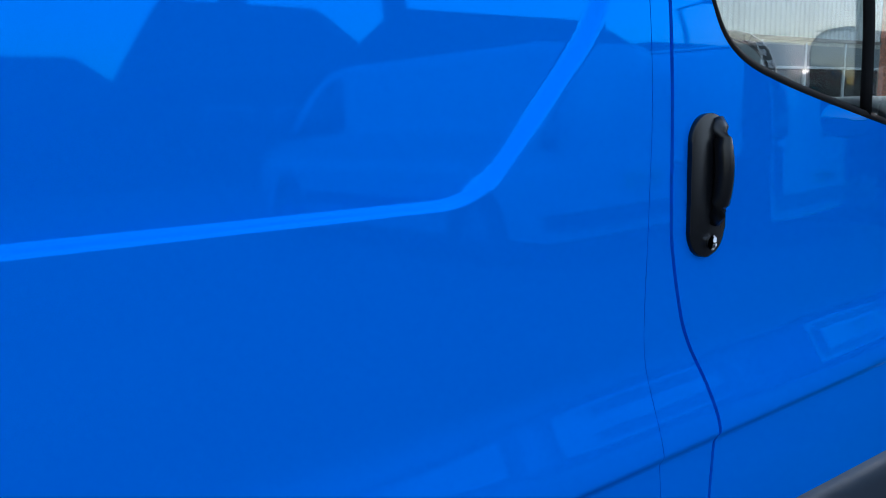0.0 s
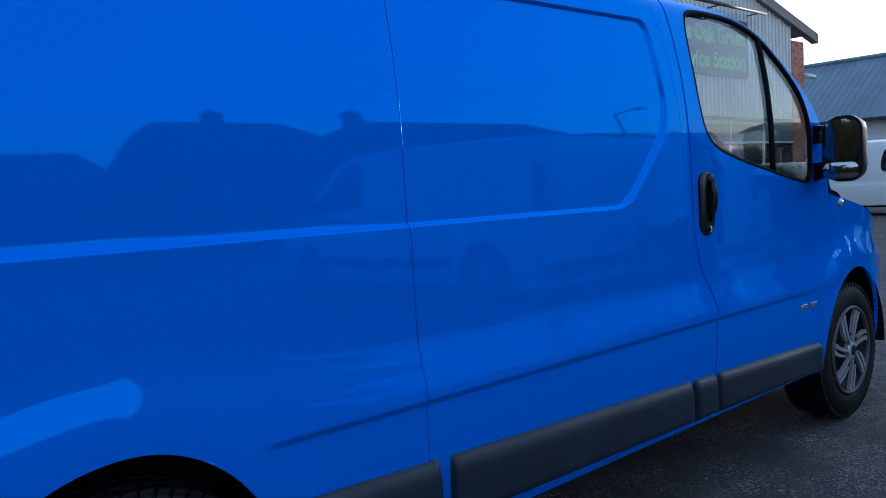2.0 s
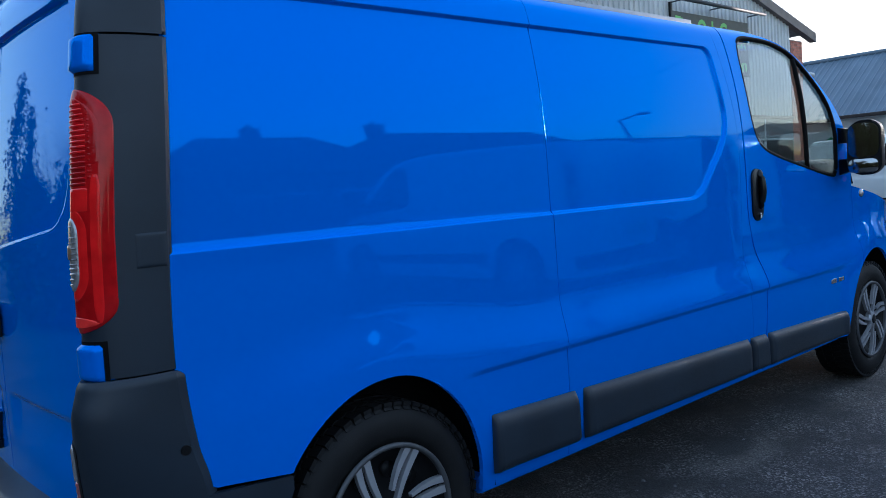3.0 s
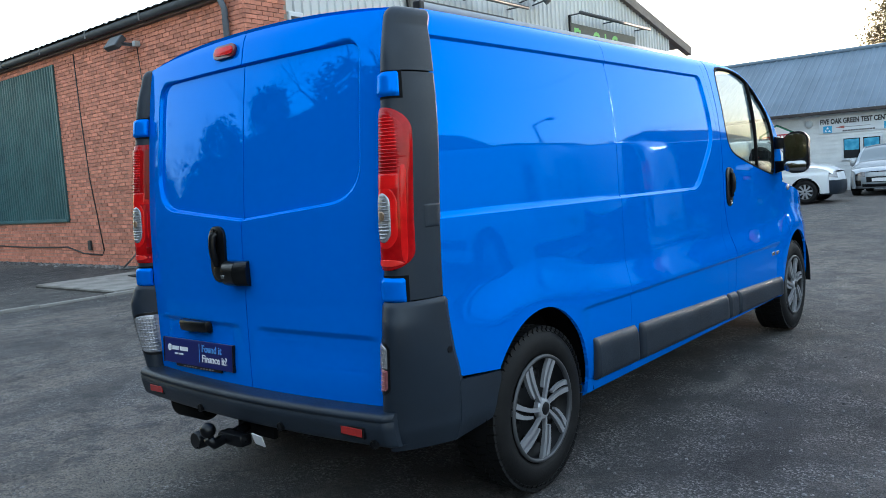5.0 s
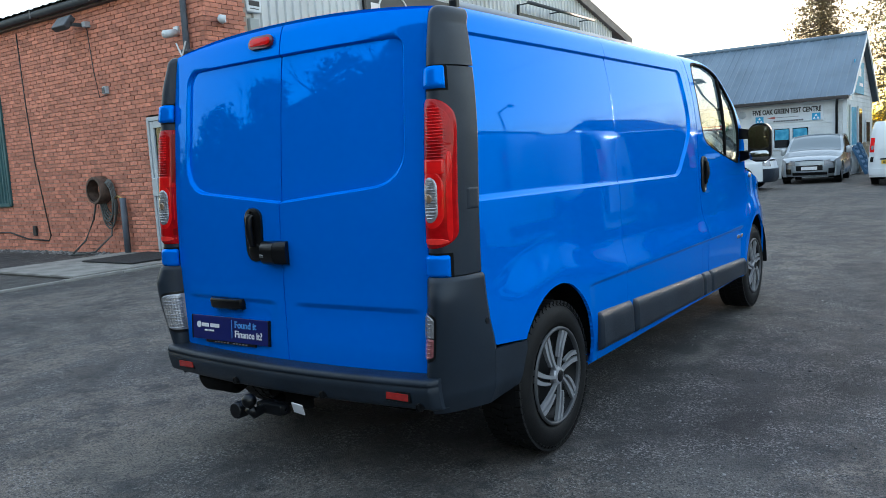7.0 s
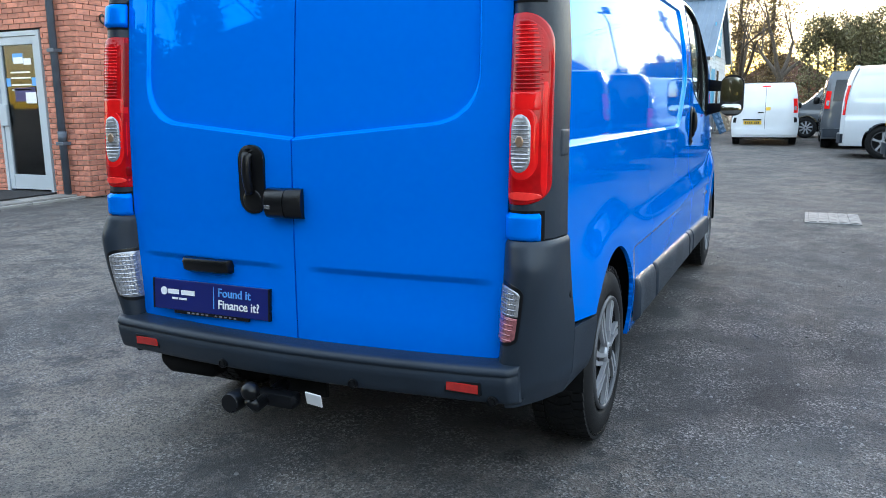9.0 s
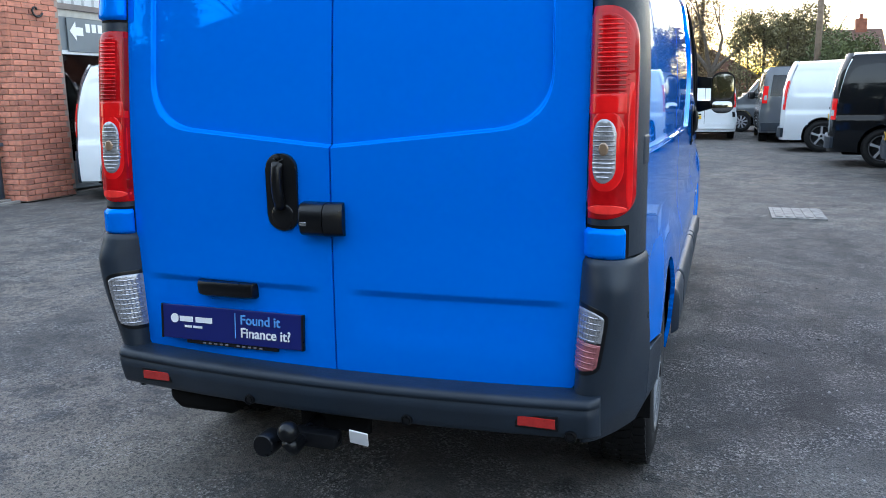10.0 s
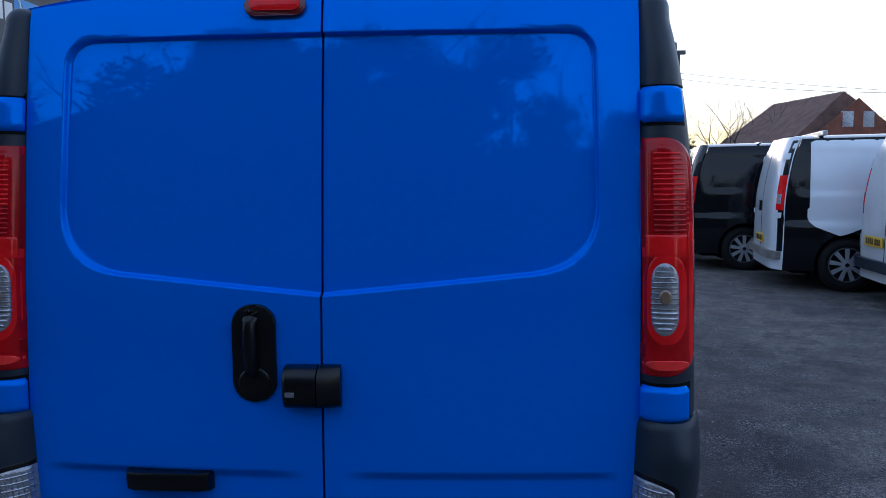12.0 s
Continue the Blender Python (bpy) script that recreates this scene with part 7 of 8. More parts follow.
bm = lathe([(0.20, 0.0), (0.24, 0.0), (0.25, 0.02), (0.25, 0.22), (0.23, 0.24), (0.20, 0.22), (0.19, 0.02)], 28, axis="x")
bmesh.ops.transform(bm, matrix=Matrix.Translation((WX - 0.26, 10.92, 1.18)), verts=bm.verts[:])
part("drum", bm, mat("rusty_drum", (0.12, 0.08, 0.06), 0.8, var=0.5, scale=10), reel, smooth=50)
HOSE = mat("old_hose", (0.10, 0.105, 0.10), 0.7, var=0.3, scale=8)
for k in range(7):
    r = 0.27 + 0.012 * k
    pts = [(WX - 0.05 - 0.025 * (k % 4) - 0.02, 10.72 + 0.62 * r * math.cos(a), 1.05 + 1.15 * r * math.sin(a) - 0.03 * k) for a in np.linspace(0, 2 * math.pi, 22, endpoint=False)]
    part("hose_coil", tube(pts, 0.017, 6, closed=True), HOSE, reel, smooth=180)
part("hose_tail", tube([(WX - 0.10, 11.1, 1.05), (WX - 0.14, 11.2, 0.65), (WX - 0.20, 11.45, 0.25), (WX - 0.35, 11.65, 0.03)], 0.017, 6), HOSE, reel, smooth=180)
part("hose_tail", tube([(WX - 0.10, 10.62, 0.85), (WX - 0.12, 10.70, 0.35), (WX - 0.30, 11.0, 0.06), (WX - 0.6, 11.3, 0.03)], 0.017, 6), HOSE, reel, smooth=180)
tap = thing("stand_pipe", "blue-grey stand pipe by the hose reel", "pipe")
part("pipe_run", tube([(WX - 0.10, 10.28, 0.03), (WX - 0.10, 10.28, 1.02)], 0.055, 12), PIPE, tap, smooth=180)
part("tap", tube([(WX - 0.10, 10.28, 1.0), (WX - 0.10, 10.42, 1.06), (WX - 0.10, 10.50, 1.02)], 0.022, 8), mat("brass", (0.35, 0.24, 0.09), 0.4, 0.8), tap, smooth=180)
for nm, y0, y1, z in (("near", 7.98, 7.66, 3.80), ("far", 8.42, 8.40, 3.66)):
    c = thing("security_camera", "white bullet security camera on the brick corner", "camera")
    part("camera_body", tube([(WX - 0.02 if nm == "far" else WX + 0.35, y0 if nm == "far" else PY - 0.02, z), (WX - 0.28 if nm == "far" else WX + 0.10, y1 if nm == "far" else PY - 0.30, z - 0.05)], 0.062, 12), UPVC, c, smooth=180)
    part("camera_base", box((WX - 0.05, y0 - 0.06, z - 0.02), (WX, y0 + 0.06, z + 0.10), 0.01) if nm == "far" else box((WX + 0.29, PY - 0.05, z - 0.04), (WX + 0.41, PY, z + 0.08), 0.01), UPVC, c)
aer = thing("cable_clip_mast", "white plastic Y-shaped cable bracket on the wall", "bracket")
part("stem", tube([(WX - 0.16, 8.16, 3.02), (WX - 0.16, 8.16, 3.26)], 0.02, 6), UPVC, aer)
part("prong", tube([(WX - 0.16, 8.16, 3.24), (WX - 0.16, 8.28, 3.46)], 0.014, 6), UPVC, aer)
part("prong", tube([(WX - 0.16, 8.16, 3.24), (WX - 0.16, 8.04, 3.46)], 0.014, 6), UPVC, aer)
part("clamp", box((WX - 0.16, 8.12, 3.04), (WX - 0.04, 8.20, 3.10)), UPVC, aer)
lampb = thing("lamp_bracket", "curled black iron bracket on the brick return", "bracket")
part("scroll", tube([(5.72 + 0.11 * t * math.cos(6 * t), PY - 0.03 - 0.0 * t, 2.55 + 0.11 * t * math.sin(6 * t)) for t in np.linspace(0.1, 1, 24)], 0.014, 6), BLACK_CABLE, lampb, smooth=180)

# White boarded workshop.
BX, BY0, BY1, BE, RX, RZ, BXE = 27.5, 1.70, 14.5, 2.84, 31.1, 5.20, 34.7
shop = thing("wall_workshop", "white weatherboarded workshop with blue-grey roof", "building", kind="structure")
part("core", box((BX + 0.03, BY0 + 0.03, 0), (BXE, BY1, BE)), BOARD_WHITE, shop)
bm = prism([(BX + 0.03, BE), (BXE, BE), (RX, RZ - 0.08)], BY1 - BY0 - 0.05, lambda u, v, w: (u, BY0 + 0.03 + w, v))
part("gable_core", bm, BOARD_WHITE, shop)
for k in range(18):
    z = 0.12 + 0.15 * k
    bm = prism([(0.0, 0.0), (-0.028, 0.0), (-0.010, 0.152), (0.0, 0.152)], BY1 - BY0, lambda u, v, w, z=z: (BX + 0.03 + u, BY0 + w, z + v))
    part("weatherboard", bm, BOARD_WHITE, shop)
for k in range(33):
    z = 0.12 + 0.15 * k
    zt = z + 0.1
    if zt < BE:
        a, b = BX, BXE
    else:
        f = (zt - BE) / (RZ - BE)
        a, b = BX + (RX - BX) * f, BXE - (BXE - RX) * f
    if b - a < 0.3:
        continue
    bm = prism([(0.0, 0.0), (-0.028, 0.0), (-0.010, 0.152), (0.0, 0.152)], b - a, lambda u, v, w, z=z, a=a: (a + w, BY0 + 0.03 + u, z + v))
    part("weatherboard", bm, BOARD_WHITE, shop)
part("corner_board", box((BX - 0.02, BY0 - 0.02, 0.0), (BX + 0.14, BY0 + 0.12, BE), 0.006), UPVC, shop)
for (xa, za, xb, zb2) in ((BX - 0.30, BE - 0.06, RX, RZ), (RX, RZ, BXE + 0.3, BE - 0.06)):
    nn = 70
    yy = np.linspace(BY0 - 0.22, BY1, nn * 4)
    rib = 0.032 * (np.abs(((yy * 4.0) % 1.0) - 0.5) > 0.36)
    P = np.stack([np.stack([np.full(len(yy), xa), yy, za + rib], -1), np.stack([np.full(len(yy), xb), yy, zb2 + rib], -1)], 0)
    r_ = sheet("roof_sheet", P, None, ROOF_STEEL, shop)
    r_.data.polygons.foreach_set("use_smooth", [False] * len(r_.data.polygons))
    bm = prism([(xa, za - 0.14), (xb, zb2 - 0.14), (xb, zb2 + 0.03), (xa, za + 0.03)], 0.04, lambda u, v, w: (u, BY0 - 0.24 + w, v))
    part("barge_board", bm, UPVC, shop)
part("ridge_cap", tube([(RX, BY0 - 0.22, RZ + 0.03), (RX, BY1, RZ + 0.03)], 0.09, 8), ROOF_STEEL, shop, smooth=180)
part("gutter", box((BX - 0.38, BY0 - 0.1, BE - 0.16), (BX - 0.24, BY1, BE - 0.04), 0.02), mat("dark_brown_gutter", (0.035, 0.030, 0.030), 0.5), shop)
part("eaves_board", box((BX - 0.24, BY0 - 0.1, BE - 0.16), (BX - 0.04, BY1, BE - 0.10)), UPVC, shop)
part("downpipe", tube([(BX - 0.31, BY0 + 0.25, BE - 0.14), (BX - 0.20, BY0 + 0.28, BE - 0.34), (BX - 0.10, BY0 + 0.30, BE - 0.45), (BX - 0.10, BY0 + 0.30, 0.0)], 0.045, 8), TRIM_BLACK, shop, smooth=180)
sg = thing("workshop_sign", "black lettered sign on the white workshop wall", "sign")
m = Matrix.Translation((BX - 0.035, 0, 0)) @ UPX
letters("FIVE OAK GREEN TEST CENTRE", 0.24, INK_BLACK, m @ Matrix.Translation((-3.65, 2.42, 0)), sg, width=2.30, depth=0.02, bold=0.009)
part("sign_panel", box((BX - 0.030, 2.42, 2.02), (BX - 0.004, 4.84, 2.58), 0.004), UPVC, sg)
for y0 in (4.56, 2.66):
    part("blue_mark", box((BX - 0.045, y0 - 0.14, 2.04), (BX - 0.03, y0 + 0.14, 2.28), 0.003), mat("sign_blue", (0.04, 0.33, 0.62), 0.5), sg)
    for dy, dz in ((0, 0.05), (-0.06, -0.05), (0.06, -0.05)):
        bm = prism([(-0.045, -0.035), (0.045, -0.035), (0.0, 0.045)], 0.004, lambda u, v, w, dy=dy, dz=dz, y0=y0: (BX - 0.049 + w, y0 + dy - u, 2.16 + dz + v))
        part("triangle_mark", bm, INK_WHITE, sg)
bars([(-3.72, 2.21, 1.0, 0.012)], m @ Matrix.Translation((0, 0, 0.002)), INK_BLACK, sg, "rule")
bm = prism([(-4.30, 2.21), (-4.02, 2.26), (-4.02, 2.16)], 0.004, lambda u, v, w: (BX - 0.040 + w, -u, v))
part("arrow_mark", bm, mat("faded_red", (0.35, 0.10, 0.09), 0.6), sg)
for k in range(12):
    bars([(-4.05 + 0.085 * k, 2.08, 0.06, 0.05)], m @ Matrix.Translation((0, 0, 0.002)), INK_BLACK, sg, "small_bar")
# a six-sided board beside the round vent
hx = thing("hexagonal_sign", "white hexagonal sign with green border and red band on the wall", "sign")
six = lambda k: [(u * k, v * k) for u, v in ((0.62, -0.13), (0.62, 0.13), (0.0, 0.45), (-0.62, 0.13), (-0.62, -0.13), (0.0, -0.45))]
for name, k, d, stuff_ in (("sign_board", 1.0, 0.030, INK_BLACK), ("green_border", 0.965, 0.034, mat("sign_green", (0.03, 0.20, 0.12), 0.5)), ("white_field", 0.84, 0.038, INK_WHITE)):
    part(name, prism(six(k), d - 0.004, lambda u, v, w: (BX - 0.004 - w, 6.27 - u, 2.05 + v)), stuff_, hx)
part("red_band", box((BX - 0.044, 6.27 - 0.50, 1.965), (BX - 0.034, 6.27 + 0.50, 2.135), 0.003), mat("sign_red", (0.42, 0.03, 0.04), 0.5), hx)
for k in range(8):
    bars([(-6.27 - 0.42 + 0.12 * k, 2.05, 0.09, 0.07)], m @ Matrix.Translation((0, 0, 0.011)), INK_WHITE, hx, "white_bar")
w1 = thing("window_1", "white framed workshop window with blue posters", "window", kind="structure")
part("window_frame", box((BX - 0.04, 2.86, 1.05), (BX + 0.02, 4.12, 1.86), 0.006), UPVC, w1)
for a, b in ((2.92, 3.44), (3.54, 4.06)):
    part("pane", box((BX - 0.045, a, 1.12), (BX - 0.036, b, 1.80)), GLASS_DARK, w1)
    part("poster", box((BX - 0.052, a + 0.03, 1.40), (BX - 0.046, b - 0.03, 1.77)), POSTER, w1)
vent = thing("wall_vent", "round grey vent on the white workshop wall", "vent")
bm = lathe([(0.0, 0.06), (0.10, 0.06), (0.13, 0.03), (0.14, 0.0)], 24, axis="x")
bmesh.ops.transform(bm, matrix=Matrix.Translation((BX - 0.005, 5.18, 2.40)) @ Matrix.Diagonal((-1, 1, 1, 1)), verts=bm.verts[:])
part("cowl", bm, GREY_FRAME, vent, smooth=50)
gsign = thing("gable_sign", "blue banner on the workshop gable", "sign")
part("banner", box((29.2, BY0 - 0.05, 2.95), (31.6, BY0 - 0.02, 4.15), 0.005), POSTER, gsign)
bars([(30.2, 3.75, 1.2, 0.30), (30.8, 3.30, 1.0, 0.12)], Matrix.Translation((0, BY0 - 0.053, 0)) @ UPR, INK_WHITE, gsign, "white_mark")
w2 = thing("window_2", "white framed workshop end window", "window", kind="structure")
part("window_frame", box((28.2, BY0 - 0.05, 1.0), (29.6, BY0 - 0.01, 2.5), 0.006), UPVC, w2)
part("pane", box((28.3, BY0 - 0.056, 1.08), (29.5, BY0 - 0.045, 2.42)), POSTER, w2)
d2 = thing("door_2", "dark door in the workshop end", "door", kind="structure")
part("door_frame", box((30.1, BY0 - 0.05, 0.0), (31.1, BY0 - 0.01, 2.5), 0.006), UPVC, d2)
part("leaf", box((30.2, BY0 - 0.058, 0.02), (31.0, BY0 - 0.046, 2.4)), GLASS_DARK, d2)
w3 = thing("window_3", "white framed workshop end window", "window", kind="structure")
part("window_frame", box((32.2, BY0 - 0.05, 0.95), (33.4, BY0 - 0.01, 2.0), 0.006), UPVC, w3)
part("pane", box((32.3, BY0 - 0.056, 1.03), (33.3, BY0 - 0.045, 1.92)), GLASS_DARK, w3)
for k, (x, ang, mtl) in enumerate(((28.6, 24, "blue"), (29.5, 20, "blue"), (31.6, 22, "wood"), (32.4, 18, "wood"))):
    pal = thing("pallet", "blue painted wooden pallet leaning on the wall" if mtl == "blue" else "bare wooden pallet leaning on the wall", "pallet", group="pallets by the workshop")
    pm = mat("blue_wood", (0.05, 0.13, 0.25), 0.8, var=0.3, scale=8) if mtl == "blue" else mat("bare_wood", (0.33, 0.27, 0.19), 0.85, var=0.3, scale=8)
    M = Matrix.Translation((x, BY0 - 0.52, 0.03)) @ Matrix.Rotation(radians(-ang), 4, "X")
    for j in range(6):
        bm = box((0.0, 0.0, 0.02 + 0.20 * j), (0.85, 0.02, 0.12 + 0.20 * j))
        bmesh.ops.transform(bm, matrix=M, verts=bm.verts[:])
        part("slat", bm, pm, pal)
    for j in range(3):
        bm = box((0.0 + 0.38 * j, 0.02, 0.0), (0.08 + 0.38 * j, 0.10, 1.2))
        bmesh.ops.transform(bm, matrix=M, verts=bm.verts[:])
        part("bearer", bm, pm, pal)
hb = thing("hanging_board", "white board with green and red diamond shape", "sign")
part("board", box((26.2, 7.6, 1.2), (26.24, 9.4, 2.3), 0.005), UPVC, hb)
bm = prism([(7.9, 1.75), (8.5, 2.1), (9.1, 1.75), (8.5, 1.4)], 0.006, lambda u, v, w: (26.19 - w, u, v))
part("diamond", bm, mat("sign_green", (0.02, 0.22, 0.10), 0.5), hb)
part("red_bar", box((26.17, 8.05, 1.66), (26.18, 8.95, 1.84)), mat("sign_red", (0.45, 0.03, 0.03), 0.5), hb)
for y in (7.7, 9.3):
    part("post", box((26.24, y - 0.03, 0), (26.30, y + 0.03, 2.3)), GREY_FRAME, hb)

# Dark shed and boarded garage at the end of the brick wall.
shed = thing("shed", "dark shed and grey boarded garage at the yard's end", "shed")
part("wall", prism([(1.5, 0), (7.5, 0), (7.5, 5.4), (5.9, 5.2), (1.5, 3.0)], 4.0, lambda u, v, w: (u, 24.6 + w, v)), mat("dark_cladding", (0.05, 0.065, 0.075), 0.7, var=0.2), shed)
part("roof", prism([(0.8, 2.85), (6.4, 5.55), (6.4, 5.72), (0.8, 3.0)], 4.6, lambda u, v, w: (u, 24.2 + w, v)), GUTTER, shed)
part("chimney_pipe", tube([(4.9, 25.2, 4.5), (4.9, 25.2, 5.45)], 0.10, 10), GUTTER, shed)
part("chimney_cowl", box((4.72, 25.0, 5.4), (5.08, 25.4, 5.55), 0.02), GUTTER, shed)
GREYB = mat("grey_boards", (0.13, 0.165, 0.18), 0.8, var=0.2, scale=2, per_piece=0.08)
gar = thing("garage", "grey boarded garage with double door", "garage")
part("core", box((0.6, 23.6, 0), (6.8, 24.5, 2.9)), GREYB, gar)
part("roof_edge", prism([(0.3, 3.55), (7.1, 2.85), (7.1, 2.97), (0.3, 3.68)], 1.4, lambda u, v, w: (u, 23.3 + w, v)), GUTTER, gar)
for k in range(18):
    part("board", box((0.6, 23.565, 0.06 + 0.16 * k), (6.8, 23.60, 0.20 + 0.16 * k)), GREYB, gar)
part("door", box((2.4, 23.53, 0.05), (4.85, 23.57, 2.35), 0.008), GREYB, gar)
part("door_handle", box((4.1, 23.49, 1.05), (4.3, 23.54, 1.10)), TRIM_BLACK, gar)


# ---- trees, hedges, far houses, poles ----
BARK = mat("bark", (0.085, 0.066, 0.048), 0.9, var=0.4, scale=12, bump=0.5, bscale=40)
LEAF_DARK = mat("evergreen_leaves", (0.060, 0.068, 0.030), 0.8, per_piece=0.5)
LEAF_IVY = mat("ivy_leaves", (0.125, 0.110, 0.050), 0.75, per_piece=0.5)
LEAF_HEDGE = mat("hedge_leaves", (0.085, 0.100, 0.036), 0.8, per_piece=0.5)
LEAF_FAR = mat("brown_green_needles", (0.15, 0.105, 0.045), 0.8, per_piece=0.5)
LEAF_DRY = mat("dry_leaves", (0.17, 0.125, 0.045), 0.8, per_piece=0.5)
TILE = mat("brown_roof_tiles", (0.12, 0.062, 0.045), 0.85, var=0.35, scale=2.5, fine=0.2, fscale=12)
HOUSE_BRICK = mat("house_brick", (0.22, 0.085, 0.055), 0.9, var=0.35, scale=3, fine=0.2, fscale=18)


def limb(V, F, a, b, r0, r1, n=5):
    a, b = np.array(a, float), np.array(b, float)
    d = (b - a) / (np.linalg.norm(b - a) + 1e-9)
    up = np.array([0, 0, 1.0]) if abs(d[2]) < 0.9 else np.array([1.0, 0, 0])
    u = np.cross(d, up)
    u /= np.linalg.norm(u)
    w = np.cross(d, u)
    k0 = len(V)
    for p, r in ((a, r0), (b, r1)):
        for k in range(n):
            t = 2 * math.pi * k / n
            V.append(tuple(p + r * (math.cos(t) * u + math.sin(t) * w)))
    for k in range(n):
        F.append((k0 + k, k0 + (k + 1) % n, k0 + n + (k + 1) % n, k0 + n + k))


def branch(V, F, tips, p, d, length, r, depth, rg, spread=0.6, rise=0.15):
    """A limb that forks until it is a twig."""
    q = p
    for _ in range(3):
        d = d + rg.normal(0, 0.10, 3)
        d = d / np.linalg.norm(d)
        e = q + d * length / 3
        limb(V, F, q, e, r, r * 0.85, 5 if r > 0.03 else 3)
        q, r = e, r * 0.85
    tips.append((q, d))
    if depth == 0:
        return
    for _ in range(rg.integers(2, 4)):
        nd = d + rg.normal(0, spread, 3) + np.array([0, 0, rise])
        nd /= np.linalg.norm(nd)
        branch(V, F, tips, q, nd, length * rg.uniform(0.6, 0.85), r * 0.62, depth - 1, rg, spread, rise)


def leaves(points, size, rg, per=4, scatter=0.25):
    V, F = [], []
    for p in points:
        for _ in range(per):
            c = np.array(p) + rg.normal(0, scatter, 3)
            u, w = rg.normal(0, 1, 3), rg.normal(0, 1, 3)
            u /= np.linalg.norm(u)
            w -= u * np.dot(u, w)
            w /= np.linalg.norm(w) + 1e-9
            s = size * rg.uniform(0.6, 1.4)
            k = len(V)
            V += [tuple(c - u * s), tuple(c + w * s * 0.45), tuple(c + u * s), tuple(c - w * s * 0.45)]
            F.append((k, k + 1, k + 2, k + 3))
    return V, F


def bare_tree(name, label, at, height, seed, leaf=None, depth=5, per=2, size=0.12, spread=0.5, group=""):
    rg = np.random.default_rng(seed)
    t = thing(name, label, "tree", (*at, 0), 0, group)
    V, F, tips = [], [], []
    trunk = height * 0.24
    limb(V, F, (0, 0, -0.1), (rg.normal(0, 0.05), 0, trunk), height * 0.022, height * 0.017, 8)
    for _ in range(4):
        d = np.array([rg.normal(0, 0.45), rg.normal(0, 0.45), 1.0])
        branch(V, F, tips, np.array([0, 0, trunk]), d / np.linalg.norm(d), height * 0.26, height * 0.013, depth - 1, rg, spread, 0.22)
    hang("trunk", mesh_of("trunk", V, F, BARK), t)
    if leaf:
        pts = [p for p, _ in tips[len(tips) // 3:]]
        V, F = leaves(pts, size, rg, per, 0.22)
        hang("crown", mesh_of("crown", V, F, leaf, smooth=False), t)
    return t


def conifer(name, label, at, height, width, seed, material=None, gap=0.0, size=0.22, group="", boughs=11, per=6):
    """Whorls of drooping boughs with needles in clumps, thinner towards the top."""
    rg = np.random.default_rng(seed)
    t = thing(name, label, "tree", (*at, 0), 0, group)
    V, F, pts = [], [], []
    for k in range(8):
        limb(V, F, (0, 0, height * k / 8 - (0.1 if k == 0 else 0)), (0, 0, height * (k + 1) / 8), height * 0.018 * (1 - k / 8.5), height * 0.018 * (1 - (k + 1) / 8.5), 7)
    n = int(height * boughs)
    for k in range(n):
        z = height * (0.10 + 0.88 * k / n)
        reach = width / 2 * (1 - (z / height) ** 1.3 * 0.92) * rg.uniform(0.6, 1.15)
        if rg.random() < gap:
            continue
        a = rg.uniform(0, 2 * math.pi)
        e = np.array([reach * math.cos(a), reach * math.sin(a), z - 0.22 * reach + rg.normal(0, 0.15)])
        limb(V, F, (0, 0, z), e, 0.035, 0.01, 3)
        for s in np.linspace(0.25, 1.0, max(3, int(reach / 0.30))):
            pts.append((e[0] * s, e[1] * s, z + (e[2] - z) * s ** 1.5))
    hang("trunk", mesh_of("trunk", V, F, BARK), t)
    V, F = leaves(pts, size, rg, per, 0.20)
    hang("crown", mesh_of("crown", V, F, material or LEAF_DARK, smooth=False), t)
    return t


def bush(name, label, at, size, seed, material, leaf=0.11, count=3500, kind="", group=""):
    """A hedge or ivy-grown tree: stems inside, leaves thick at the outer shell, with an uneven outline."""
    rg = np.random.default_rng(seed)
    t = thing(name, label, "hedge" if "hedge" in name else "tree", (*at, 0), 0, group, kind)
    V, F = [], []
    sx, sy, sz = size
    lumps = [(rg.uniform(-0.38, 0.38) * sx, rg.uniform(-0.4, 0.4) * sy, rg.uniform(0.35, 0.85) * sz, rg.uniform(0.16, 0.30)) for _ in range(16)]
    for x, y, z, _ in lumps:
        limb(V, F, (x * 0.3, y * 0.9, -0.1), (x, y, z), 0.07, 0.03, 4)
    hang("trunk", mesh_of("trunk", V, F, BARK), t)
    pts = []
    for _ in range(count):
        x, y, z, r = lumps[rg.integers(len(lumps))]
        d = rg.normal(0, 1, 3)
        d /= np.linalg.norm(d)
        rr = r * rg.uniform(0.75, 1.1) * min(sz, max(sx, sy) * 0.55)
        p = np.array([x, y, z]) + d * rr * np.array([1, 1, 0.9])
        pts.append((p[0], p[1], max(0.05, p[2])))
    for _ in range(count // 2):
        pts.append((rg.uniform(-0.45, 0.45) * sx, rg.uniform(-0.48, 0.48) * sy, rg.uniform(0.0, 0.55) * sz))
    V, F = leaves(pts, leaf, rg, 3, 0.12)
    hang("crown", mesh_of("crown", V, F, material, smooth=False), t)
    return t


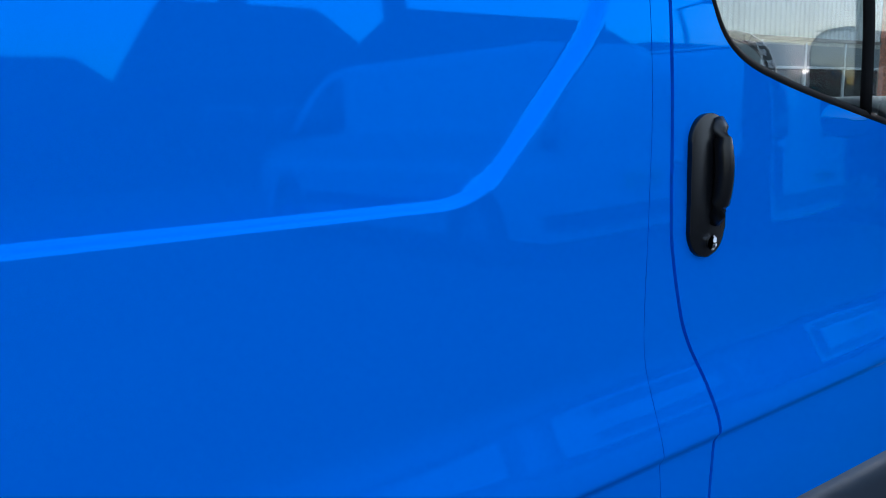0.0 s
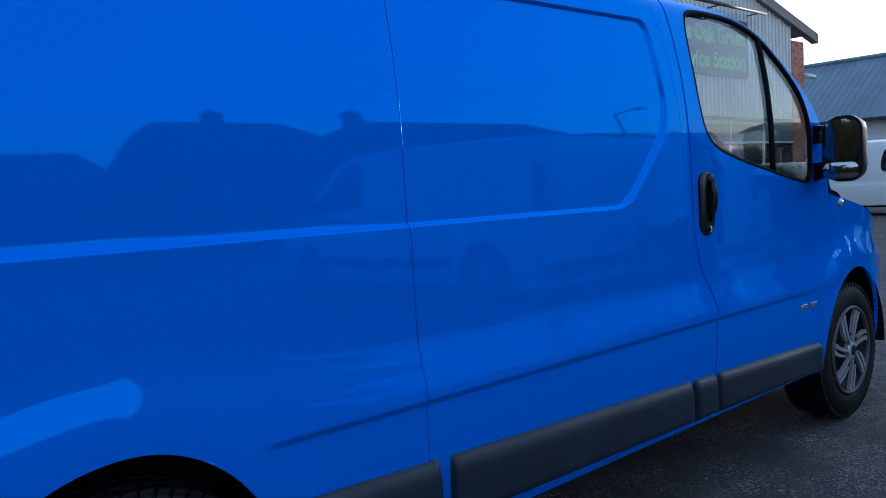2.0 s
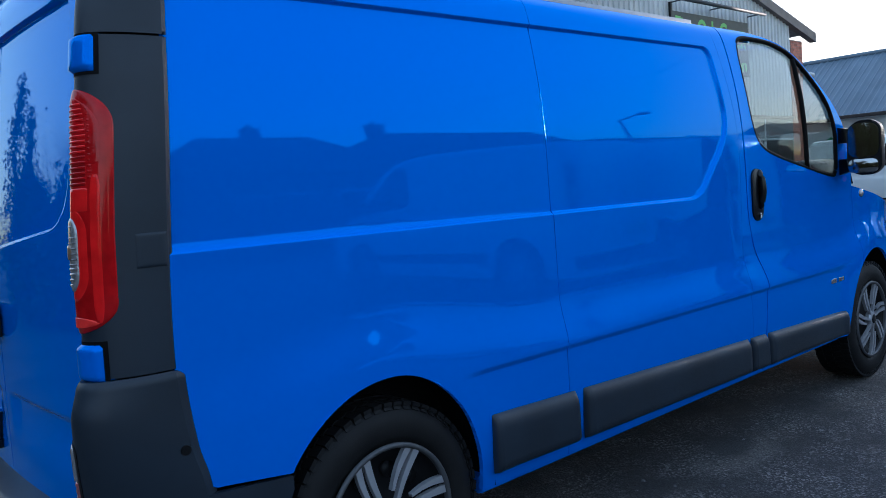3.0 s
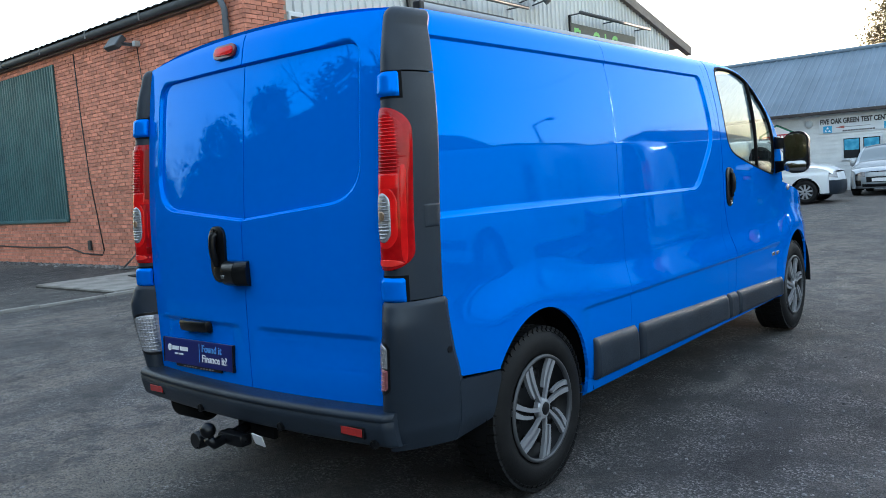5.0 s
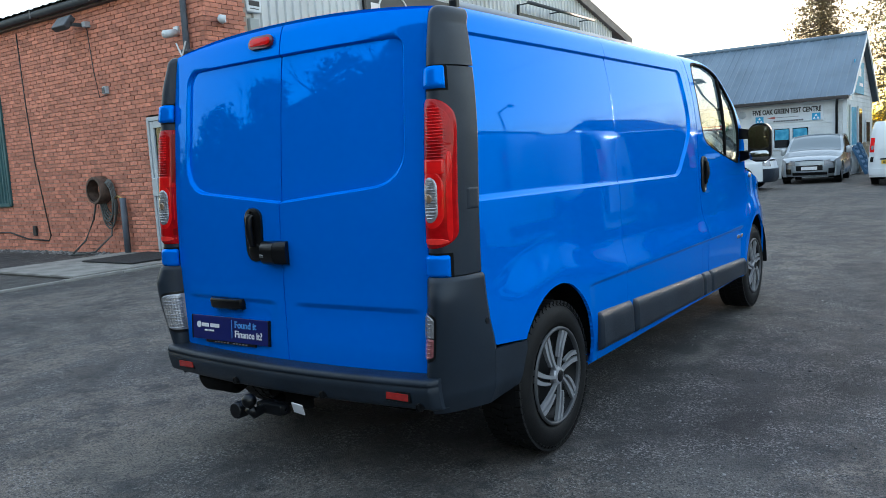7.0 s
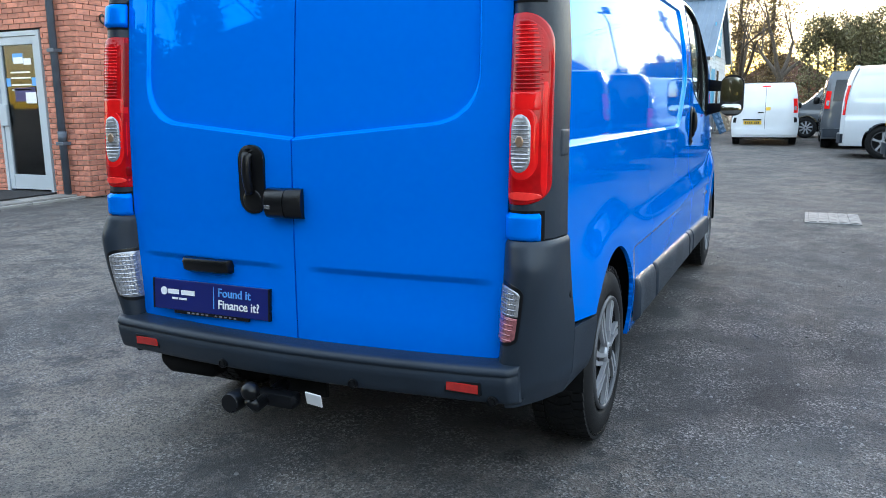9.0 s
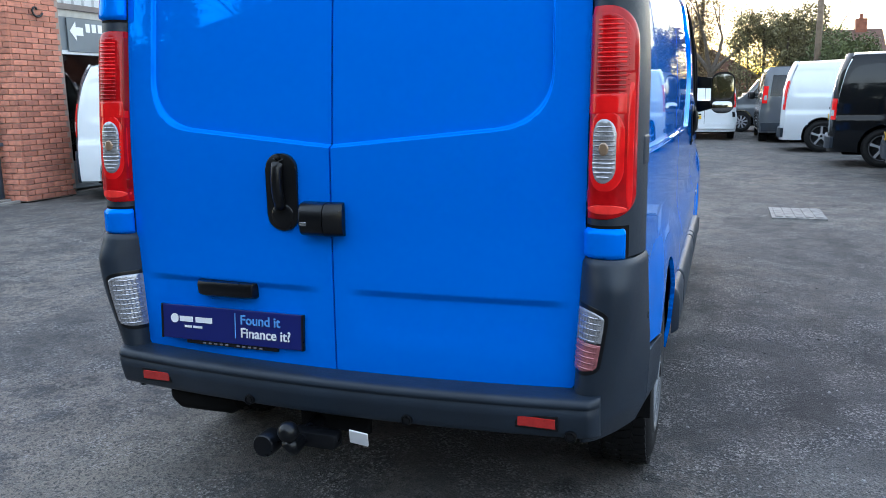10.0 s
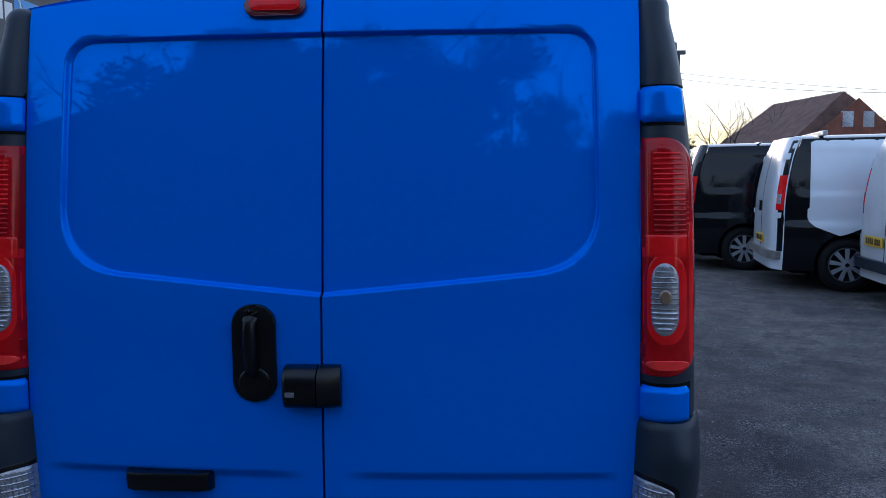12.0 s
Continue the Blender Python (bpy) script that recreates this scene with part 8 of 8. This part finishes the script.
conifer("conifer", "tall dark conifer behind the white workshop", (44.5, 5.2), 11.3, 7.4, 11, LEAF_FAR, gap=0.10, size=0.075, boughs=24, per=22, group="conifers behind the workshop")
conifer("conifer", "tall thin conifer with gaps behind the workshop", (46.0, 2.0), 11.7, 4.6, 12, LEAF_FAR, gap=0.40, size=0.075, boughs=18, per=20, group="conifers behind the workshop")
conifer("conifer", "tall thin conifer with gaps behind the workshop", (49.0, 0.4), 11.9, 4.8, 13, LEAF_FAR, gap=0.40, size=0.075, boughs=18, per=20, group="conifers behind the workshop")
bare_tree("bare_tree", "leggy tree with thin golden leaves", (40.0, -0.4), 9.5, 21, LEAF_DRY, depth=5, per=3, size=0.10)
bare_tree("bare_tree", "leggy tree with thin golden leaves", (43.0, 1.6), 9.0, 22, LEAF_DRY, depth=5, per=3, size=0.10)
bush("ivy_tree", "broad ivy-covered evergreen tree", (36.0, -3.3), (4.4, 4.2, 5.6), 31, LEAF_IVY, 0.065, 7000)
bare_tree("bare_tree", "bare tree rising from the ivy", (36.5, -4.4), 7.2, 24, depth=5)
bush("hedge", "dense evergreen hedge at the yard's edge", (31.5, -7.0), (2.0, 5.4, 3.6), 32, LEAF_HEDGE, 0.06, 9000)
bush("hedge", "dense evergreen hedge at the yard's edge", (34.0, -5.2), (2.2, 3.4, 3.0), 35, LEAF_HEDGE, 0.06, 5500)
for k, (x, y, h) in enumerate(((38, -10.3, 5.2), (38, -12.2, 5.6), (34, -10.0, 5.6), (33.5, -11.2, 6.3), (40, -13.5, 5.5), (42, -9.0, 5.4), (36.5, -15.0, 6.8), (38.5, -17.0, 7.2), (44, -15.5, 6.2))):
    bare_tree("bare_tree", "bare winter tree against the evening sky", (x, y), h, 40 + k, depth=5, group="bare trees on the skyline")
bush("shrub", "small yellow-leaved shrub between the buildings", (33.0, 15.6), (2.4, 2.4, 5.4), 33, LEAF_DRY, 0.10, 1600)


def house(name, label, lo, hi, eave, ridge, along="x", chimneys=(), hip=0.0, windows=(), group="", wall=None, gable_windows=False):
    h = thing(name, label, "house", ((lo[0] + hi[0]) / 2, (lo[1] + hi[1]) / 2, 0), 0, group)
    ax, ay = (hi[0] - lo[0]) / 2, (hi[1] - lo[1]) / 2
    sw = along == "y"
    L, D = (ay, ax) if sw else (ax, ay)
    f = (lambda a, b, z: (b, a, z)) if sw else (lambda a, b, z: (a, b, z))
    part("wall", box((-ax, -ay, 0), (ax, ay, eave)), wall or HOUSE_BRICK, h)
    bm = bmesh.new()
    o = 0.35
    e = [bm.verts.new(f(a, b, eave - 0.08)) for a, b in ((-L - o, -D - o), (L + o, -D - o), (L + o, D + o), (-L - o, D + o))]
    r = [bm.verts.new(f(-L - o + hip, 0, ridge)), bm.verts.new(f(L + o - hip, 0, ridge))]
    for face in ((e[0], e[1], r[1], r[0]), (e[2], e[3], r[0], r[1]), (e[1], e[2], r[1]), (e[3], e[0], r[0]), (e[3], e[2], e[1], e[0])):
        bm.faces.new(face)
    roof_ = part("roof", bm, TILE, h)
    for a, z in chimneys:
        c = part("chimney", box(f(a - 0.35, -0.35, eave), f(a + 0.35, 0.35, z), 0.0), HOUSE_BRICK, roof_)
        part("chimney_pot", lathe([(0.0, 0.0), (0.13, 0.0), (0.11, 0.35), (0.0, 0.35)], 10, axis="z"), HOUSE_BRICK, roof_).matrix_basis = Matrix.Translation(f(a, 0, z))
    for a, z0, w, hh, sgn in windows:
        wd = part("window", box(f(a - w / 2, sgn * D - 0.03, z0), f(a + w / 2, sgn * D + 0.03, z0 + hh)), UPVC, h)
        part("pane", box(f(a - w / 2 + 0.08, sgn * D - 0.036, z0 + 0.08), f(a + w / 2 - 0.08, sgn * D + 0.036, z0 + hh - 0.08)), GLASS_DARK, wd)
    if gable_windows:
        for b in (-0.42, 0.42):
            wd = part("window", box(f(-L - o - 0.06, b - 0.22, ridge - 1.45), f(-L - o + 0.05, b + 0.22, ridge - 0.85)), UPVC, h)
        part("gable_brick", prism([(-D * 0.9, eave), (D * 0.9, eave), (0, ridge - 0.35)], 0.04, lambda u, v, w: f(-L - o - 0.02 - w, u, v)), HOUSE_BRICK, h)
    return h


barn = house("house", "brown tiled house with white gable windows", (28.9, -16.3), (35.3, -10.3), 2.2, 4.75, "x", hip=0.9, gable_windows=True, windows=((0, 1.0, 1.2, 1.0, 1),))
barn.matrix_basis = pose(32.1, -13.35, 0, 0, 0, 10)
house("house", "brown tiled house beyond the barn", (29, -24), (36, -18.4), 2.2, 4.6, "x", windows=((0, 1.0, 1.2, 1.0, 1),))
house("house", "far brick house with tiled roof and chimney", (56, -10.8), (64, -6.0), 2.8, 5.5, "y", chimneys=((-1.4, 6.2),))
house("house", "far grey-roofed house behind the trees", (66, -3.5), (74, 3.5), 2.6, 4.8, "x")
low = part("low_building", box((40, -15.5, 0), (43, -9.6, 3.1), 0.05), mat("dark_brown_boards", (0.075, 0.055, 0.045), 0.85, var=0.3, scale=3))
tagged(low, "low dark flat-roofed building beyond the vans", "building")

# Houses, lamp and sign across the road on the near side, as the van's flank mirrors them.
row = "houses across the road"
wins = tuple((a, 0.9, 1.4, 1.1, 1) for a in (-2.2, 0, 2.2))
house("bungalow", "dark tiled bungalow with one chimney across the road", (8.8, -29.5), (15.6, -22.5), 2.9, 6.2, "x", ((-0.3, 7.2),), 1.0, wins, row)
house("bungalow", "dark tiled bungalow with one chimney across the road", (16.9, -30), (31.9, -23), 2.9, 6.7, "x", ((-5.6, 7.7),), 2.6, wins, row)
house("bungalow", "low dark tiled bungalow across the road", (-1.5, -29.5), (7.4, -23), 2.2, 3.9, "x", (), 1.0, wins, row)
house("bungalow", "low dark tiled bungalow across the road", (34, -30), (50, -23), 2.4, 4.6, "x", (), 2.0, wins, row)
house("bungalow", "low dark tiled bungalow across the road", (-20, -29.5), (-4, -23), 2.4, 4.4, "x", ((2, 5.3),), 1.5, wins, row)
fence = part("roadside_fence", box((-30, -19.1, 0), (60, -19, 1.5)), mat("dark_fence", (0.05, 0.045, 0.04), 0.9, var=0.3, scale=2))
tagged(fence, "dark boarded fence along the far road side", "fence", kind="structure")
lamp = thing("street_lamp", "tall street lamp with an angled arm", "street lamp", (18.8, -12.8, 0))
part("post", tube([(0, 0, 0), (-0.45, 0, 4.7)], 0.07, 10, taper=0.7), GUTTER, lamp, smooth=180)
part("arm", tube([(-0.45, 0, 4.7), (0.1, 0, 4.95), (0.8, 0, 5.2)], 0.045, 8), GUTTER, lamp, smooth=180)
part("lantern", box((0.75, -0.12, 5.14), (1.2, 0.12, 5.28), 0.04), GUTTER, lamp)
hut = part("kiosk", box((18.1, -14.6, 0), (20.0, -13.6, 3.4), 0.05), mat("dark_kiosk", (0.05, 0.05, 0.055), 0.8))
tagged(hut, "dark kiosk under the street lamp", "kiosk")

# Behind the yard: a wide gabled barn and trees, as the rear doors mirror them.
barn_b = thing("barn", "wide dark boarded barn with a gable behind the yard", "barn")
b_dir, b_in = Vector((6.0, 9.3, 0)).normalized(), Vector((-0.84, 0.54, 0)).normalized()
b_mid, b_half, b_eave, b_top = Vector((-11.7, 2.7, 0)), 11.0, 2.0, 6.6
b_at = lambda u, v, w: b_mid + b_dir * u + b_in * w + Vector((0, 0, v))
BARN = mat("dark_barn_boards", (0.050, 0.045, 0.042), 0.85, var=0.35, scale=1.5, fine=0.1, fscale=20)
part("wall", prism([(-b_half, 0), (b_half, 0), (b_half, b_eave), (0, b_top), (-b_half, b_eave)], 14.0, b_at), BARN, barn_b)
for sg_ in (-1, 1):
    part("roof", prism([(sg_ * (b_half + 0.5), b_eave - 0.12), (0, b_top + 0.06), (0, b_top + 0.22), (sg_ * (b_half + 0.5), b_eave + 0.06)], 14.8, lambda u, v, w: b_at(u, v, w - 0.4)), TILE, barn_b)
part("door", prism([(-2.2, 0.02), (2.2, 0.02), (2.2, 3.4), (-2.2, 3.4)], 0.08, lambda u, v, w: b_at(u, v, -0.08 + w)), BARN, barn_b)
conifer("conifer", "columnar dark conifer behind the yard", (-6.0, 19.5), 6.3, 2.4, 61, size=0.13)
conifer("conifer", "columnar dark conifer behind the yard", (-7.2, 20.4), 5.7, 2.2, 62, size=0.13)
for k, (x, y, h) in enumerate(((-7.6, 17.2, 4.6), (-8.8, 16.8, 5.0), (-9.8, 17.0, 5.6), (-24, -4.5, 9.5), (-23, -7.5, 9.0), (-25, -10.5, 9.5), (-22, -13, 8.5), (-24, -16.5, 8.0))):
    bare_tree("bare_tree", "bare winter tree behind the yard", (x, y), h, 63 + k, depth=6, spread=0.55, group="bare trees behind the yard")
for k, (x, y) in enumerate(((-8.2, 16.0), (-23, -9.0), (-24, -15))):
    bush("hedge", "ragged evergreen hedge behind the yard", (x, y), (3.5, 4.0, 3.0 if k else 2.2), 80 + k, LEAF_DARK, 0.07, 3000)
for k, (x, y, h) in enumerate(((-13.5, -5.5, 6.6), (-14.0, -9.0, 5.6), (-13.6, -2.6, 7.4), (-11.6, 0.0, 8.0))):
    bush("ivy_tree", "ivy-grown tree beside the barn", (x, y), (4.6, 5.0, h), 90 + k, LEAF_DARK, 0.08, 5000, group="ivy-grown trees by the barn")
    bare_tree("bare_tree", "bare winter tree beside the barn", (x + 0.6, y - 0.8), h + 1.6, 95 + k, depth=6, spread=0.5, group="bare trees behind the yard")

for k, (u, h) in enumerate(((9.2, 2.4), (7.8, 2.8), (6.2, 3.7), (4.6, 5.0), (3.0, 6.7), (1.2, 8.2), (-0.8, 8.2))):
    p_ = b_at(u, 0, -1.3)
    bush("ivy_tree", "ivy-grown tree before the barn", (p_.x, p_.y), (4.4, 4.8, h), 110 + k, LEAF_DARK, 0.08, 7000, group="ivy-grown trees by the barn")
    bare_tree("bare_tree", "bare winter tree before the barn", (p_.x + 0.3, p_.y + 0.5), h + 1.3, 120 + k, depth=6, spread=0.5, group="bare trees behind the yard")

# Poles and wires.
pole = thing("telephone_pole", "wooden telephone pole with wires", "pole", (30.8, -4.35, 0))
part("post", tube([(0, 0, 0), (0, 0, 6.35)], 0.13, 10, taper=0.8), mat("pole_wood", (0.16, 0.12, 0.085), 0.9, var=0.3, scale=6), pole, smooth=180)
part("crossbar", box((-0.06, -0.20, 5.85), (0.06, 0.20, 6.0)), GUTTER, pole)
part("junction", box((-0.10, -0.16, 5.35), (0.10, 0.04, 5.7), 0.02), GUTTER, pole)
fp = thing("floodlight_pole", "slim pole with a square floodlight on top", "pole", (18.1, -4.95, 0))
part("post", tube([(0, 0, 0), (0, 0, 4.62)], 0.035, 8), GUTTER, fp, smooth=180)
bm = box((-0.07, -0.14, -0.10), (0.07, 0.14, 0.10), 0.02)
bmesh.ops.transform(bm, matrix=pose(0, 0.20, 4.76, 0, 20, 12), verts=bm.verts[:])
part("lamp_head", bm, GUTTER, fp)
part("lamp_bracket", box((-0.04, -0.16, 4.56), (0.04, 0.34, 4.66)), GUTTER, fp)
wires = thing("overhead_wires", "thin overhead telephone wires", "wire")


def wire(a, b, sag, r=0.008):
    pts = [tuple(np.array(a) + (np.array(b) - np.array(a)) * t - np.array([0, 0, sag * 4 * t * (1 - t)])) for t in np.linspace(0, 1, 16)]
    part("wire", tube(pts, r, 4), BLACK_CABLE, wires)


wire((30.8, -4.35, 6.2), (33, -40, 5.2), 1.0)
wire((30.8, -4.35, 6.1), (24, -30, 6.0), 1.6)
wire((30.8, -4.35, 6.2), (50, 20, 6.8), 0.6)
wire((30.8, -4.35, 6.2), (15.2, GY0, 7.2), 0.5, 0.008)
wire((14.9, GY0, 7.3), (20, -40, 9.0), 1.0, 0.008)


# ---- bricks: laid in stretcher bond, 215 x 65 mm with 10 mm joints ----
def brick_mesh(L, material, face):
    """A brick with slightly worn edges; face 'x' lies in a wall that looks to -x, 'y' in one that looks to -y."""
    bm = box((-0.02, -L / 2, -0.0325), (0.02, L / 2, 0.0325), 0.004, 1) if face == "x" else box((-L / 2, -0.02, -0.0325), (L / 2, 0.02, 0.0325), 0.004, 1)
    me = bpy.data.meshes.new("brick")
    bm.to_mesh(me)
    bm.free()
    me.materials.append(material)
    return me


def lay(wall, face, plane, a0, a1, z1, holes, near):
    """Lays courses over a stretch of wall; near(a, z) picks the bricks that are parts of their own."""
    cache, rg = {}, np.random.default_rng(3)
    V, F = [], []
    row = 0
    z = 0.045
    while z < z1:
        a = a0 - (0.1125 if row % 2 else 0.0)
        while a < a1:
            s, e = max(a, a0), min(a + 0.215, a1)
            mid = (s + e) / 2
            a += 0.225
            for h0, h1, hz0, hz1 in holes:
                if z + 0.03 > hz0 and z - 0.03 < hz1 and e > h0 and s < h1:
                    if s < h0:
                        e = min(e, h0)
                    elif e > h1:
                        s = max(s, h1)
                    else:
                        s = e
            L = round(e - s, 3)
            if L < 0.03:
                continue
            mid = (s + e) / 2
            d = plane + 0.012 + rg.normal(0, 0.0015)
            at = (d, mid, z) if face == "x" else (mid, d, z)
            if near(mid, z):
                if L not in cache:
                    cache[L] = brick_mesh(L, BRICKS, face)
                ob = hang("brick", cache[L], wall)
                ob.matrix_basis = pose(*at)
            else:
                k = len(V)
                hx, hy = (0.02, L / 2) if face == "x" else (L / 2, 0.02)
                V += [(at[0] + sx * hx, at[1] + sy * hy, z + sz * 0.0325) for sx in (-1, 1) for sy in (-1, 1) for sz in (-1, 1)]
                F += [(k, k + 1, k + 3, k + 2), (k + 4, k + 6, k + 7, k + 5), (k, k + 4, k + 5, k + 1), (k + 2, k + 3, k + 7, k + 6), (k + 1, k + 5, k + 7, k + 3), (k, k + 2, k + 6, k + 4)]
        z += 0.075
        row += 1
    if V:
        tagged(hang("far_bricks", mesh_of("far_bricks", V, F, BRICKS, smooth=False), wall), kind="stuff")


lay(brick_wall, "x", WX, PY - 0.008, 23.4, EAVE - 0.05, [(8.45, 9.49, 0.0, 2.40), (14.40, 20.52, 0.93, 4.28)], lambda a, z: a < 10.2 and z < 2.05)
lay(brick_wall, "y", PY, WX + 0.035, 6.10, 4.85, [], lambda a, z: z < 2.2)
lay(pier, "y", GY0 - 0.02, 22.58, 23.33, 4.95, [], lambda a, z: False)
